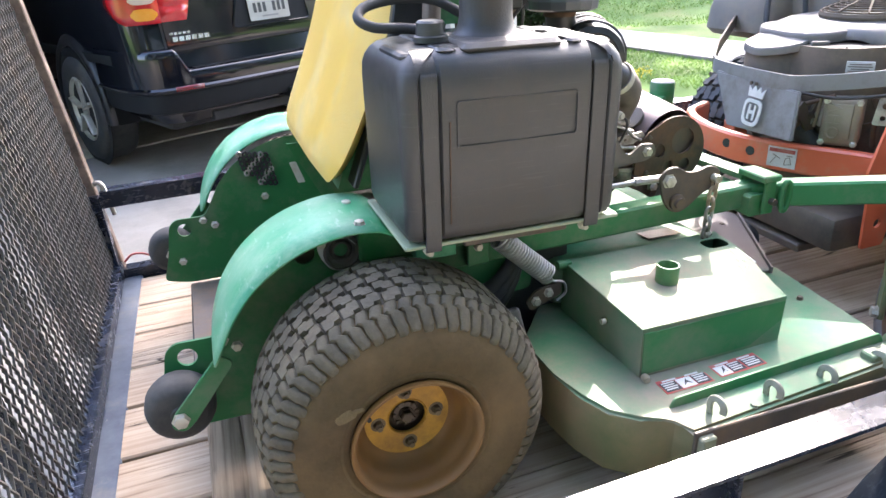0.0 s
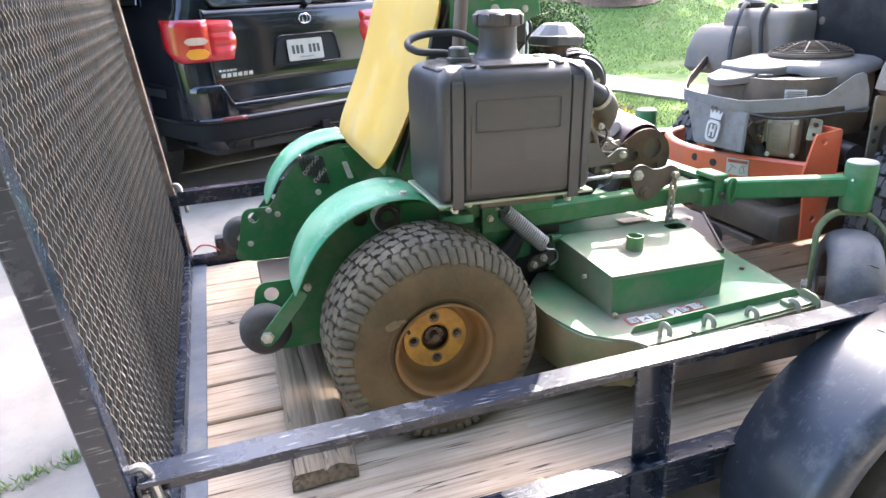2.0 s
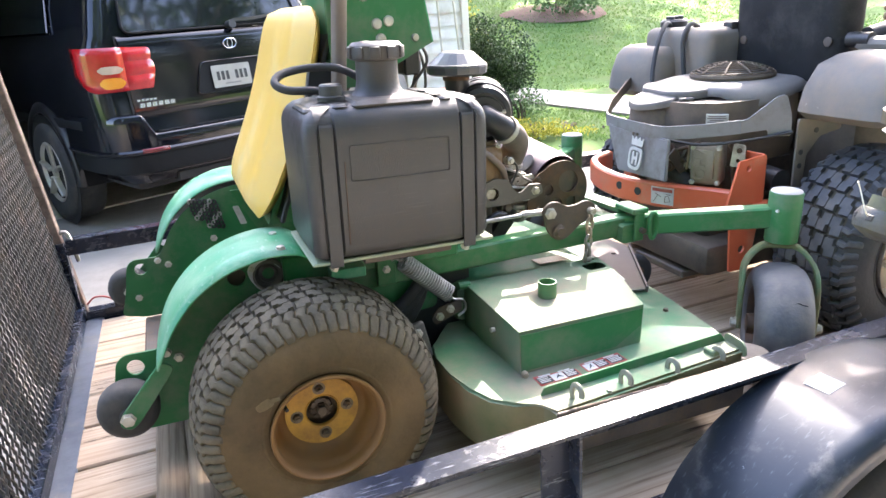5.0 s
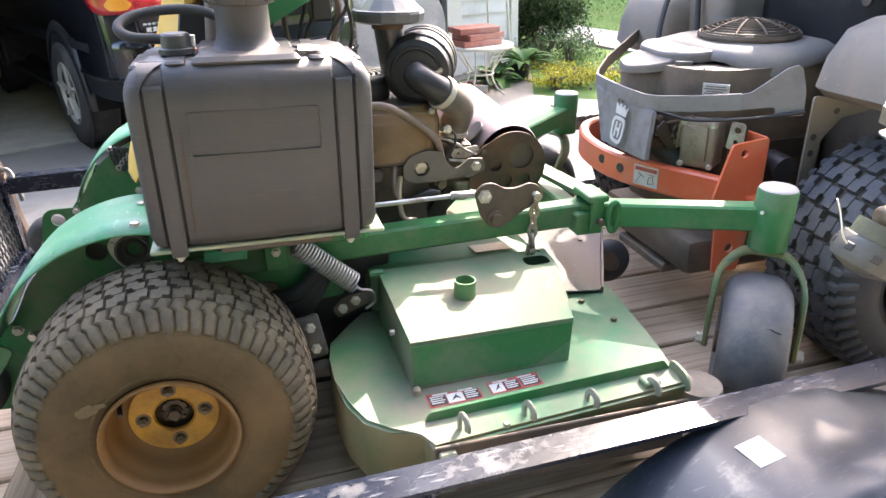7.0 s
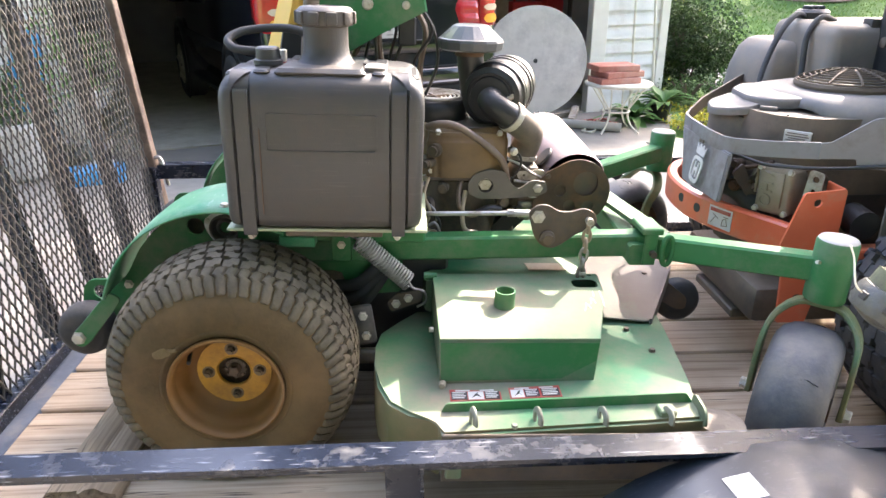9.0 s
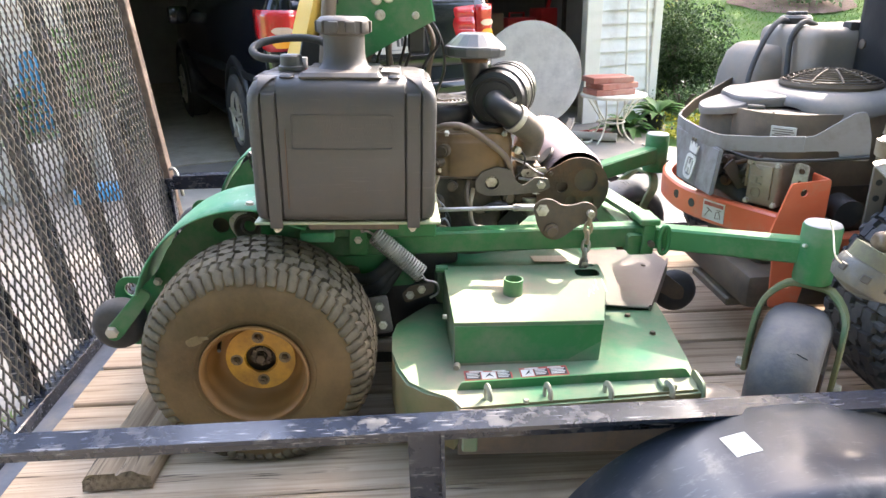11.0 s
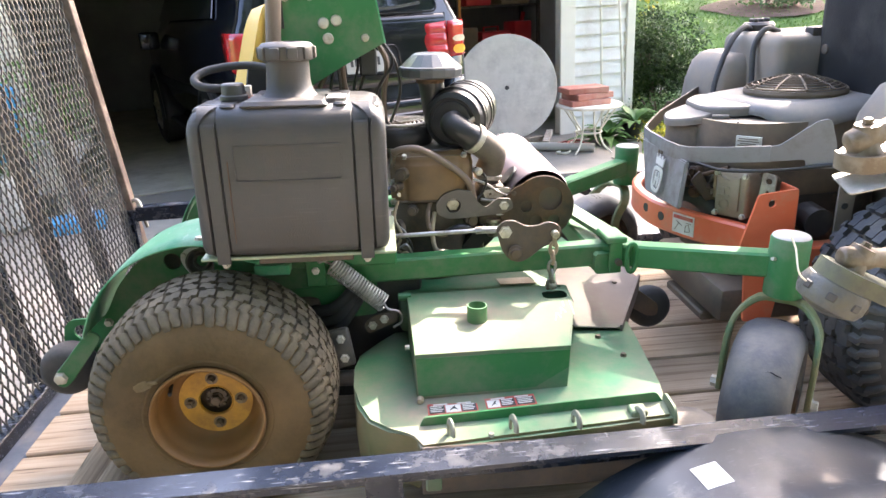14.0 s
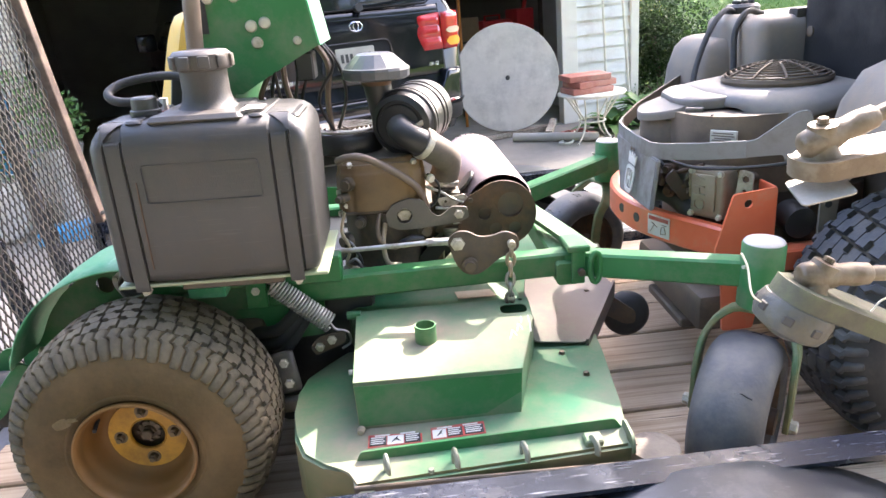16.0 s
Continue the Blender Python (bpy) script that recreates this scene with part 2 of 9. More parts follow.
PLASTIC = mat("grey_black_plastic", (0.026, 0.0275, 0.030), (0.047, 0.046, 0.045), 3.2, 0.36, bump=0.16, bscale=420, dirt=(0.078, 0.060, 0.045), dirt_amt=0.36, dscale=3.4, stretch=(1.6, 1.6, 0.35), scratch=(0.17, 0.16, 0.15), samt=0.12)
PLASTIC_BLACK = mat("black_plastic", (0.014, 0.014, 0.015), (0.026, 0.026, 0.026), 8, 0.4, bump=0.1, bscale=200, dirt=(0.08, 0.07, 0.06), dirt_amt=0.2)
STEEL = mat("bare_steel", (0.36, 0.35, 0.33), (0.48, 0.47, 0.45), 20, 0.38, 0.85, bump=0.06, dirt=(0.16, 0.12, 0.08), dirt_amt=0.3, dscale=14)
ZINC = mat("zinc_bolt", (0.50, 0.48, 0.40), (0.62, 0.60, 0.52), 20, 0.4, 0.6, bump=0.05, dirt=(0.25, 0.2, 0.12), dirt_amt=0.35, dscale=20)
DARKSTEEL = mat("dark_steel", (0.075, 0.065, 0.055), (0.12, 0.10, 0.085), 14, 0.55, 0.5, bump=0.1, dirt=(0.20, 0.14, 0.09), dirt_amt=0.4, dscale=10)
ENGINE = mat("engine_casting", (0.040, 0.035, 0.030), (0.085, 0.070, 0.052), 9, 0.55, 0.25, bump=0.2, bscale=60, dirt=(0.20, 0.15, 0.095), dirt_amt=0.4, dscale=10)
ENGINE_TAN = mat("dusty_engine_cover", (0.075, 0.056, 0.036), (0.235, 0.138, 0.050), 6, 0.40, bump=0.08, dirt=(0.22, 0.14, 0.07), dirt_amt=0.40, dscale=7)
MUFFLER = mat("muffler_shield", (0.185, 0.140, 0.140), (0.25, 0.195, 0.195), 6, 0.55, 0.2, bump=0.05, dirt=(0.29, 0.225, 0.205), dirt_amt=0.3)
RUSTY = mat("rusty_steel", (0.042, 0.032, 0.025), (0.095, 0.062, 0.040), 18, 0.65, 0.3, bump=0.25, bscale=90, dirt=(0.17, 0.09, 0.045), dirt_amt=0.4, dscale=12)
TRAILER = mat("trailer_black_paint", (0.006, 0.009, 0.017), (0.013, 0.019, 0.034), 12, 0.26, bump=0.10, bscale=90, dirt=(0.10, 0.10, 0.10), dirt_amt=0.10, dscale=14, chips=(0.25, 0.235, 0.21), chip_amt=0.008, coat=0.08, spec=0.45, scratch=(0.42, 0.42, 0.43), sscale=(16, 190, 190), samt=0.5)
FENDER = mat("fender_black", (0.010, 0.013, 0.018), (0.018, 0.024, 0.034), 5, 0.38, bump=0.06, bscale=60, dirt=(0.10, 0.10, 0.10), dirt_amt=0.18, dscale=10, coat=0.1, chips=(0.18, 0.19, 0.20), chip_amt=0.03, scratch=(0.16, 0.17, 0.19), sscale=(40, 160, 40), samt=0.2)
# scuffed green with the sky's sheen and sunlight put into a lighter base
GREEN_LIT = mat("green_lit_scuffed", (0.034, 0.270, 0.112), (0.085, 0.360, 0.185), 4, 0.42, coat=0.1, bump=0.03, dirt=(0.34, 0.46, 0.33), dirt_amt=0.42, dscale=5, scratch=(0.52, 0.60, 0.50), sscale=(90, 30, 90), samt=0.25)
PINK_DUST = mat("pinkish_dusty_sheet", (0.135, 0.108, 0.094), (0.185, 0.152, 0.132), 4, 0.55, bump=0.05, dirt=(0.165, 0.235, 0.155), dirt_amt=0.3, dscale=4, spec=0.3)
GATE_STEEL = mat("gate_steel", (0.050, 0.048, 0.044), (0.092, 0.085, 0.074), 30, 0.7, 0.3, bump=0.2, bscale=150, dirt=(0.125, 0.10, 0.078), dirt_amt=0.25, dscale=6)
ORANGE = mat("orange_paint", (0.62, 0.115, 0.045), (0.70, 0.155, 0.07), 6, 0.38, coat=0.2, bump=0.04, dirt=(0.42, 0.25, 0.16), dirt_amt=0.3, dscale=6)
GREY_PAINT = mat("grey_guard", (0.175, 0.172, 0.172), (0.235, 0.230, 0.228), 8, 0.45, bump=0.05, dirt=(0.12, 0.10, 0.08), dirt_amt=0.28, dscale=8, spec=0.35)
GREY_COVER = mat("grey_engine_cover", (0.135, 0.126, 0.116), (0.180, 0.168, 0.155), 6, 0.45, bump=0.05, dirt=(0.28, 0.24, 0.195), dirt_amt=0.3, spec=0.3)
DARK_COVER = mat("dark_engine_cover", (0.062, 0.052, 0.042), (0.10, 0.083, 0.065), 6, 0.48, bump=0.08, dirt=(0.22, 0.165, 0.115), dirt_amt=0.45)
GREY_TANK = mat("grey_tank", (0.130, 0.119, 0.105), (0.185, 0.169, 0.150), 5, 0.55, bump=0.12, bscale=260, dirt=(0.27, 0.205, 0.145), dirt_amt=0.42, dscale=3, chips=(0.32, 0.27, 0.22), chip_amt=0.03, spec=0.3)
WHITE_LABEL = mat("white_label", (0.52, 0.51, 0.48), (0.62, 0.61, 0.58), 30, 0.5, bump=0.02, dirt=(0.4, 0.33, 0.26), dirt_amt=0.2, dscale=20)
RED_LABEL = mat("red_label", (0.33, 0.035, 0.03), (0.42, 0.07, 0.05), 30, 0.45, bump=0.02, dirt=(0.4, 0.26, 0.2), dirt_amt=0.3, dscale=20)
BLACK_LABEL = mat("black_label", (0.02, 0.02, 0.02), (0.04, 0.04, 0.04), 30, 0.45, bump=0.02)
TAPE = mat("masking_tape", (0.50, 0.49, 0.43), (0.58, 0.57, 0.51), 20, 0.7, bump=0.1)
CREAM = mat("cream_paint", (0.70, 0.66, 0.54), (0.76, 0.72, 0.60), 10, 0.5, bump=0.08, dirt=(0.45, 0.35, 0.22), dirt_amt=0.2)
TAN_PLASTIC = mat("tan_metal", (0.36, 0.28, 0.19), (0.46, 0.37, 0.26), 10, 0.5, bump=0.1, dirt=(0.2, 0.14, 0.09), dirt_amt=0.35)
POLE = mat("pole_brown", (0.14, 0.10, 0.075), (0.20, 0.15, 0.115), 10, 0.5, bump=0.08)
RIM_WHITE = mat("white_wheel", (0.66, 0.66, 0.64), (0.74, 0.74, 0.72), 8, 0.4, bump=0.04, dirt=(0.4, 0.35, 0.28), dirt_amt=0.25)


def wood(name, c1, c2, dark):
    m = bpy.data.materials.new(name)
    m.use_nodes = True
    nd, lk = m.node_tree.nodes, m.node_tree.links
    p = nd["Principled BSDF"]
    tc, oi = nd.new("ShaderNodeTexCoord"), nd.new("ShaderNodeObjectInfo")
    ad = nd.new("ShaderNodeVectorMath")
    ad.operation = "ADD"
    mul = nd.new("ShaderNodeVectorMath")
    mul.operation = "SCALE"
    mul.inputs[0].default_value = (13.7, 7.1, 3.3)
    lk.new(oi.outputs["Random"], mul.inputs["Scale"])
    lk.new(tc.outputs["Object"], ad.inputs[0])
    lk.new(mul.outputs[0], ad.inputs[1])
    mp = nd.new("ShaderNodeMapping")
    mp.inputs["Scale"].default_value = (1.1, 46, 46)
    lk.new(ad.outputs[0], mp.inputs[0])
    g = nd.new("ShaderNodeTexNoise")
    g.inputs["Scale"].default_value, g.inputs["Detail"].default_value, g.inputs["Distortion"].default_value = 2.2, 9, 0.25
    lk.new(mp.outputs[0], g.inputs["Vector"])
    big = nd.new("ShaderNodeTexNoise")
    big.inputs["Scale"].default_value, big.inputs["Detail"].default_value = 3.5, 5
    lk.new(ad.outputs[0], big.inputs["Vector"])
    r = nd.new("ShaderNodeValToRGB")
    r.color_ramp.elements[0].position, r.color_ramp.elements[0].color = 0.26, (*dark, 1)
    r.color_ramp.elements[1].position, r.color_ramp.elements[1].color = 0.62, (*c2, 1)
    e = r.color_ramp.elements.new(0.43)
    e.color = (*c1, 1)
    lk.new(g.outputs["Fac"], r.inputs["Fac"])
    mx = nd.new("ShaderNodeMix")
    mx.data_type, mx.blend_type = "RGBA", "MULTIPLY"
    mx.inputs["Factor"].default_value = 0.7
    r2 = nd.new("ShaderNodeValToRGB")
    r2.color_ramp.elements[0].position, r2.color_ramp.elements[0].color = 0.35, (0.66, 0.60, 0.54, 1)
    r2.color_ramp.elements[1].position, r2.color_ramp.elements[1].color = 0.65, (1.1, 1.08, 1.05, 1)
    lk.new(big.outputs["Fac"], r2.inputs["Fac"])
    lk.new(r.outputs[0], mx.inputs["A"])
    lk.new(r2.outputs[0], mx.inputs["B"])
    # checks: long thin splits that follow the grain
    mc = nd.new("ShaderNodeMapping")
    mc.inputs["Scale"].default_value = (1.3, 30, 30)
    lk.new(ad.outputs[0], mc.inputs[0])
    ck = nd.new("ShaderNodeTexNoise")
    ck.inputs["Scale"].default_value, ck.inputs["Detail"].default_value, ck.inputs["Distortion"].default_value = 1.0, 2.0, 0.5
    lk.new(mc.outputs[0], ck.inputs["Vector"])
    sub = nd.new("ShaderNodeMath")
    sub.operation = "SUBTRACT"
    sub.inputs[1].default_value = 0.5
    ab = nd.new("ShaderNodeMath")
    ab.operation = "ABSOLUTE"
    lk.new(ck.outputs["Fac"], sub.inputs[0])
    lk.new(sub.outputs[0], ab.inputs[0])
    line_ = nd.new("ShaderNodeMapRange")
    line_.inputs["From Min"].default_value, line_.inputs["From Max"].default_value = 0.003, 0.013
    line_.inputs["To Min"].default_value, line_.inputs["To Max"].default_value = 1.0, 0.0
    lk.new(ab.outputs[0], line_.inputs["Value"])
    some = nd.new("ShaderNodeMapRange")
    some.inputs["From Min"].default_value, some.inputs["From Max"].default_value = 0.50, 0.58
    lk.new(big.outputs["Fac"], some.inputs["Value"])
    cut = nd.new("ShaderNodeMath")
    cut.operation = "MULTIPLY"
    lk.new(line_.outputs[0], cut.inputs[0])
    lk.new(some.outputs[0], cut.inputs[1])
    mk = nd.new("ShaderNodeMix")
    mk.data_type = "RGBA"
    mk.inputs["B"].default_value = (*[v * 0.35 for v in dark], 1)
    lk.new(cut.outputs[0], mk.inputs["Factor"])
    lk.new(mx.outputs["Result"], mk.inputs["A"])
    lk.new(mk.outputs["Result"], p.inputs["Base Color"])
    p.inputs["Roughness"].default_value = 0.85
    bp = nd.new("ShaderNodeBump")
    bp.inputs["Strength"].default_value, bp.inputs["Distance"].default_value = 0.45, 0.004
    hgt = nd.new("ShaderNodeMath")
    hgt.operation = "SUBTRACT"
    lk.new(g.outputs["Fac"], hgt.inputs[0])
    lk.new(cut.outputs[0], hgt.inputs[1])
    lk.new(hgt.outputs[0], bp.inputs["Height"])
    lk.new(bp.outputs[0], p.inputs["Normal"])
    return m


PLANK = wood("weathered_plank", (0.405, 0.314, 0.222), (0.495, 0.399, 0.292), (0.20, 0.140, 0.088))

# ---- ground, driveway, lawn ----
GZ = 0.14
ASPHALT = mat("driveway_concrete", (0.215, 0.192, 0.160), (0.285, 0.258, 0.218), 2.0, 0.85, bump=0.25, bscale=70, dirt=(0.14, 0.125, 0.105), dirt_amt=0.35, dscale=1.2)
LAWN = mat("lawn", (0.055, 0.115, 0.024), (0.095, 0.16, 0.038), 1.4, 0.95, bump=0.9, bscale=55, dirt=(0.14, 0.15, 0.055), dirt_amt=0.25, dscale=0.8, spec=0.2)
WALK = mat("walk_concrete", (0.24, 0.22, 0.205), (0.31, 0.285, 0.265), 3, 0.9, bump=0.2, bscale=60)
HA = radians(20.0)  # the house stands turned by 20 degrees
HM = Matrix.Translation((2.30, 5.95, GZ)) @ Matrix.Rotation(HA, 4, "Z")  # corner of the garage opening; +x along the wall, +y into the house


def hill(x, y):
    q = HM.inverted() @ Vector((x, y, GZ))
    d = max(0.0, q.x - 1.8) * 0.55 + max(0.0, q.y + 0.2) * (1.0 if q.x > 1.0 else 0.0)
    z = GZ + 0.155 * max(0.0, d - 3.2)
    far = math.hypot(x, y)
    if far > 60:
        z = z + (3.2 - z) * min(1.0, (far - 60) / 60)
    return min(z, 3.4)


bm = bmesh.new()
ticks = [-1500, -400, -120, -60, -30, -16, -10, -6, -3, -1, 0, 1, 2, 3, 4, 5, 6, 7, 8, 9, 10, 12, 14, 17, 20, 25, 30, 38, 48, 60, 90, 150, 400, 1500]
grid = [[bm.verts.new((x, y, hill(x, y) - 0.012)) for y in ticks] for x in ticks]
for i in range(len(ticks) - 1):
    for j in range(len(ticks) - 1):
        bm.faces.new((grid[i][j], grid[i + 1][j], grid[i + 1][j + 1], grid[i][j + 1]))
ground = thing(part("ground", bm, LAWN, angle=180), "green summer lawn that rises behind the house", "ground", kind="structure")


def slab(name, outline, z, thick, material, label, category):
    ob = part(name, plate(outline, thick, Matrix.Translation((0, 0, z - thick))), material, angle=0)
    return thing(ob, label, category, kind="structure")


def hpt(u, v):
    p = HM @ Vector((u, v, 0))
    return p.x, p.y


slab("driveway", [(-9, -7), (9.5, -7), (3.6, 3.9), (2.75, 4.75), hpt(0.75, -0.45), hpt(0.3, 0.0), hpt(-6.5, 0.0), (-9, 3.0)], GZ, 0.06, ASPHALT, "pale worn concrete driveway under the trailer", "driveway")
slab("garden_walk", [(4.30, 9.6), (4.52, 7.55), (4.85, 5.72), (5.6, 1.6), (6.9, 1.9), (5.72, 6.75), (5.30, 8.75), (5.15, 10.0)], GZ + 0.02, 0.06, WALK, "grey concrete garden path across the lawn", "path")

# ---- house and garage ----
SIDING = mat("white_siding", (0.66, 0.65, 0.60), (0.73, 0.72, 0.67), 3, 0.5, bump=0.03, dirt=(0.50, 0.47, 0.40), dirt_amt=0.28, dscale=2)
TRIM = mat("cream_trim", (0.66, 0.62, 0.53), (0.72, 0.69, 0.60), 4, 0.5, bump=0.03)
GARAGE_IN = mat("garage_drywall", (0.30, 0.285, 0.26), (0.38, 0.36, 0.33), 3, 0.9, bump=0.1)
SLABM = mat("garage_slab", (0.47, 0.42, 0.325), (0.55, 0.50, 0.395), 3, 0.7, bump=0.15, dirt=(0.33, 0.285, 0.21), dirt_amt=0.4, dscale=2)
ROOFM = mat("roof_shingle", (0.06, 0.055, 0.05), (0.09, 0.085, 0.08), 8, 0.9, bump=0.3, bscale=60)
LAP = 0.142


def siding_wall(name, u0, u1, v, z1, label, flip=1):
    """A wall of lapped boards facing the drive, from u0 to u1 along the house."""
    root = thing(part(name, box((u0, v + 0.02, 0), (u1, v + 0.14, z1)), SIDING, m=HM, angle=0), label, "wall", kind="structure")
    k = 0
    while k * LAP < z1 - 0.02:
        b = bmesh.new()
        z0, zt = k * LAP + 0.035, min(z1, (k + 1) * LAP + 0.045)
        vs = [b.verts.new(c) for c in ((u0, v - 0.010, z0), (u1, v - 0.010, z0), (u1, v + 0.016, zt), (u0, v + 0.016, zt), (u0, v + 0.020, z0 + 0.006), (u1, v + 0.020, z0 + 0.006))]
        b.faces.new((vs[0], vs[1], vs[2], vs[3]))
        b.faces.new((vs[0], vs[1], vs[5], vs[4]))
        part("siding_board", b, SIDING, root, angle=0)
        k += 1
    return root


siding_wall("wall_corner", 0.14, 0.84, 0.0, 2.75, "white lapped siding wall beside the garage opening")
siding_wall("wall_left", -7.6, -5.0, 0.0, 2.75, "white lapped siding wall past the garage opening")
for nm, u, w in (("trim_jamb", 0.05, 0.19), ("trim_corner", 0.88, 0.11), ("trim_jamb_left", -4.93, 0.15)):
    thing(part(nm, box((u - w / 2, -0.03, 0.0), (u + w / 2, 0.07, 2.75), 0.006, 1), TRIM, m=HM), "cream painted vertical trim board", "trim", kind="structure")
thing(part("wall_header", box((-4.93, 0.0, 2.3), (0.05, 0.14, 2.75)), SIDING, m=HM, angle=0), "white wall over the garage opening", "wall", kind="structure")
thing(part("wall_side", box((0.80, 0.14, 0), (0.93, 7.0, 2.75)), SIDING, m=HM, angle=0), "white side wall of the house", "wall", kind="structure")
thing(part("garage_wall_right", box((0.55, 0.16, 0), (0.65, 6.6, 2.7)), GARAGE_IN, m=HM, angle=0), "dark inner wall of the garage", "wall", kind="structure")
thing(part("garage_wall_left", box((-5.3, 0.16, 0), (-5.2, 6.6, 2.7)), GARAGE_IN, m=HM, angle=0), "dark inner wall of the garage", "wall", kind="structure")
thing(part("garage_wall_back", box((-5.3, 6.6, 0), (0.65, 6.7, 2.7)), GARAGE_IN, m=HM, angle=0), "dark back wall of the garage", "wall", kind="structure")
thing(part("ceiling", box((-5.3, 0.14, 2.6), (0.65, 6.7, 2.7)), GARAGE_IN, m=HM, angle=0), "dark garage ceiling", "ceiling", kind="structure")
thing(part("garage_floor", box((-5.3, 0.012, -0.05), (0.65, 6.7, 0.012)), SLABM, m=HM, angle=0), "grey concrete garage floor", "floor", kind="structure")
rb = bmesh.new()
vs = [rb.verts.new(c) for c in ((-8, -0.45, 2.72), (1.3, -0.45, 2.72), (1.3, 3.4, 4.6), (-8, 3.4, 4.6), (-8, 7.4, 2.72), (1.3, 7.4, 2.72))]
rb.faces.new(vs[:4]); rb.faces.new((vs[3], vs[2], vs[5], vs[4])); rb.faces.new((vs[1], vs[5], vs[2])); rb.faces.new((vs[0], vs[3], vs[4]))
thing(part("roof", rb, ROOFM, m=HM, angle=0), "dark shingled roof over the garage", "roof", kind="structure")

# ---- trailer ----
DZ = 0.536
X0, X1, YN, YF = -0.61, 3.1, -0.39, 1.37
trailer = empty("utility_trailer", Matrix.Identity(4), "black steel utility trailer with a worn plank deck", "trailer")


BEAM_BLUE = mat("scuffed_blue_steel", (0.055, 0.070, 0.095), (0.12, 0.14, 0.17), 14, 0.4, bump=0.08, dirt=(0.22, 0.21, 0.19), dirt_amt=0.2, dscale=10, chips=(0.30, 0.29, 0.27), chip_amt=0.05)


def angle_ring(w, h, t, s):
    """L section: a flat flange w wide to the side s, and a leg h deep at its inner edge."""
    pts = [(0, 0), (w, 0), (w, -t), (t, -t), (t, -h), (0, -h)]
    return [(s * a, b) for a, b in pts]


for y, s, zr in ((YN + 0.028, 1, 0.824), (YF - 0.028, -1, 0.845)):
    part("rail", sweep([(X0, y, zr), (X1, y, zr)], angle_ring(0.056, 0.055, 0.008, s), up=(0, 0, 1)), TRAILER, trailer, "chipped black angle-iron rail", angle=0)
    part("side_beam", sweep([(X0, y, 0.565), (X1, y, 0.565)], angle_ring(0.05, 0.13, 0.008, s), up=(0, 0, 1)), TRAILER, trailer, angle=0)
    for x in (X0 + 0.03, 0.42, 1.72, 3.05):
        part("post", sweep([(x - 0.03, y - s * 0.010, 0.45), (x - 0.03, y - s * 0.010, zr - 0.009)], [(a, b) for a, b in ((0, 0), (0.064, 0), (0.064, -0.006), (0.006, -0.006), (0.006, -0.04), (0, -0.04))], up=(0, 1, 0)), TRAILER, trailer, angle=0)
part("rear_beam", box((X0, YN - 0.02, 0.40), (X0 + 0.060, YF + 0.02, 0.536), 0.004, 1), BEAM_BLUE, trailer, "scuffed blue-grey steel end beam")
part("front_beam", box((X1 - 0.06, YN, 0.40), (X1, YF, 0.56), 0.004, 1), TRAILER, trailer)
for x in (0.2, 1.0, 1.8, 2.6):
    part("cross_beam", box((x, YN, 0.37), (x + 0.05, YF, 0.445), 0.003, 1), TRAILER, trailer)
part("tongue", box((X1 - 0.02, 0.52, 0.36), (X1 + 1.4, 0.66, 0.46), 0.006, 1), TRAILER, trailer)

# marker lamp and its wire at the far rear corner
lampbox = part("marker_lamp", box((X0 + 0.105, YF - 0.035, 0.560), (X0 + 0.185, YF + 0.025, 0.640), 0.010, 2), PLASTIC_BLACK, trailer, "black plastic marker lamp box")
for k in range(3):
    part("lamp_rib", box((X0 + 0.115 + 0.022 * k, YF - 0.041, 0.572), (X0 + 0.127 + 0.022 * k, YF - 0.034, 0.628), 0.002, 1), PLASTIC_BLACK, lampbox)
part("lamp_wire", sweep(smooth_line([(X0 + 0.02, YF - 0.04, 0.60), (X0 + 0.05, YF - 0.05, 0.625), (X0 + 0.09, YF - 0.05, 0.618), (X0 + 0.12, YF - 0.045, 0.590)], 5), circle(0.0035, 7)), RED_LABEL, lampbox, "thin red wire", angle=60)

# deck planks
rng = random.Random(4)
edges = [-0.352, -0.205, -0.018, 0.170, 0.354, 0.552, 0.737, 0.923, 1.108, 1.322]
for a, b in zip(edges, edges[1:]):
    gap = rng.uniform(0.0025, 0.0045)
    h = rng.uniform(-0.003, 0.003)
    pb = bmesh.new()
    n = 14
    rows = []
    for i in range(n + 1):
        x = X0 + 0.058 + (X1 - 0.07 - X0 - 0.058) * i / n
        w0, w1 = rng.uniform(-0.0015, 0.0015) + (0.004 if a == 0.354 else 0), rng.uniform(-0.0015, 0.0015) - (0.003 if b == 0.354 else 0)
        dz = rng.uniform(-0.0015, 0.0015) + h
        ring = [(a + gap + w0, DZ - 0.04), (a + gap + w0, DZ - 0.005 + dz), (a + gap + w0 + 0.004, DZ + dz), ((a + b) / 2, DZ + dz + 0.001), (b - gap + w1 - 0.004, DZ + dz), (b - gap + w1, DZ - 0.005 + dz), (b - gap + w1, DZ - 0.04)]
        rows.append([pb.verts.new((x, yy, zz)) for yy, zz in ring])
    for r0, r1 in zip(rows, rows[1:]):
        for j in range(7):
            pb.faces.new((r0[j], r0[(j + 1) % 7], r1[(j + 1) % 7], r1[j]))
    pb.faces.new(rows[0]); pb.faces.new(rows[-1])
    part("plank", pb, PLANK, trailer, angle=30)

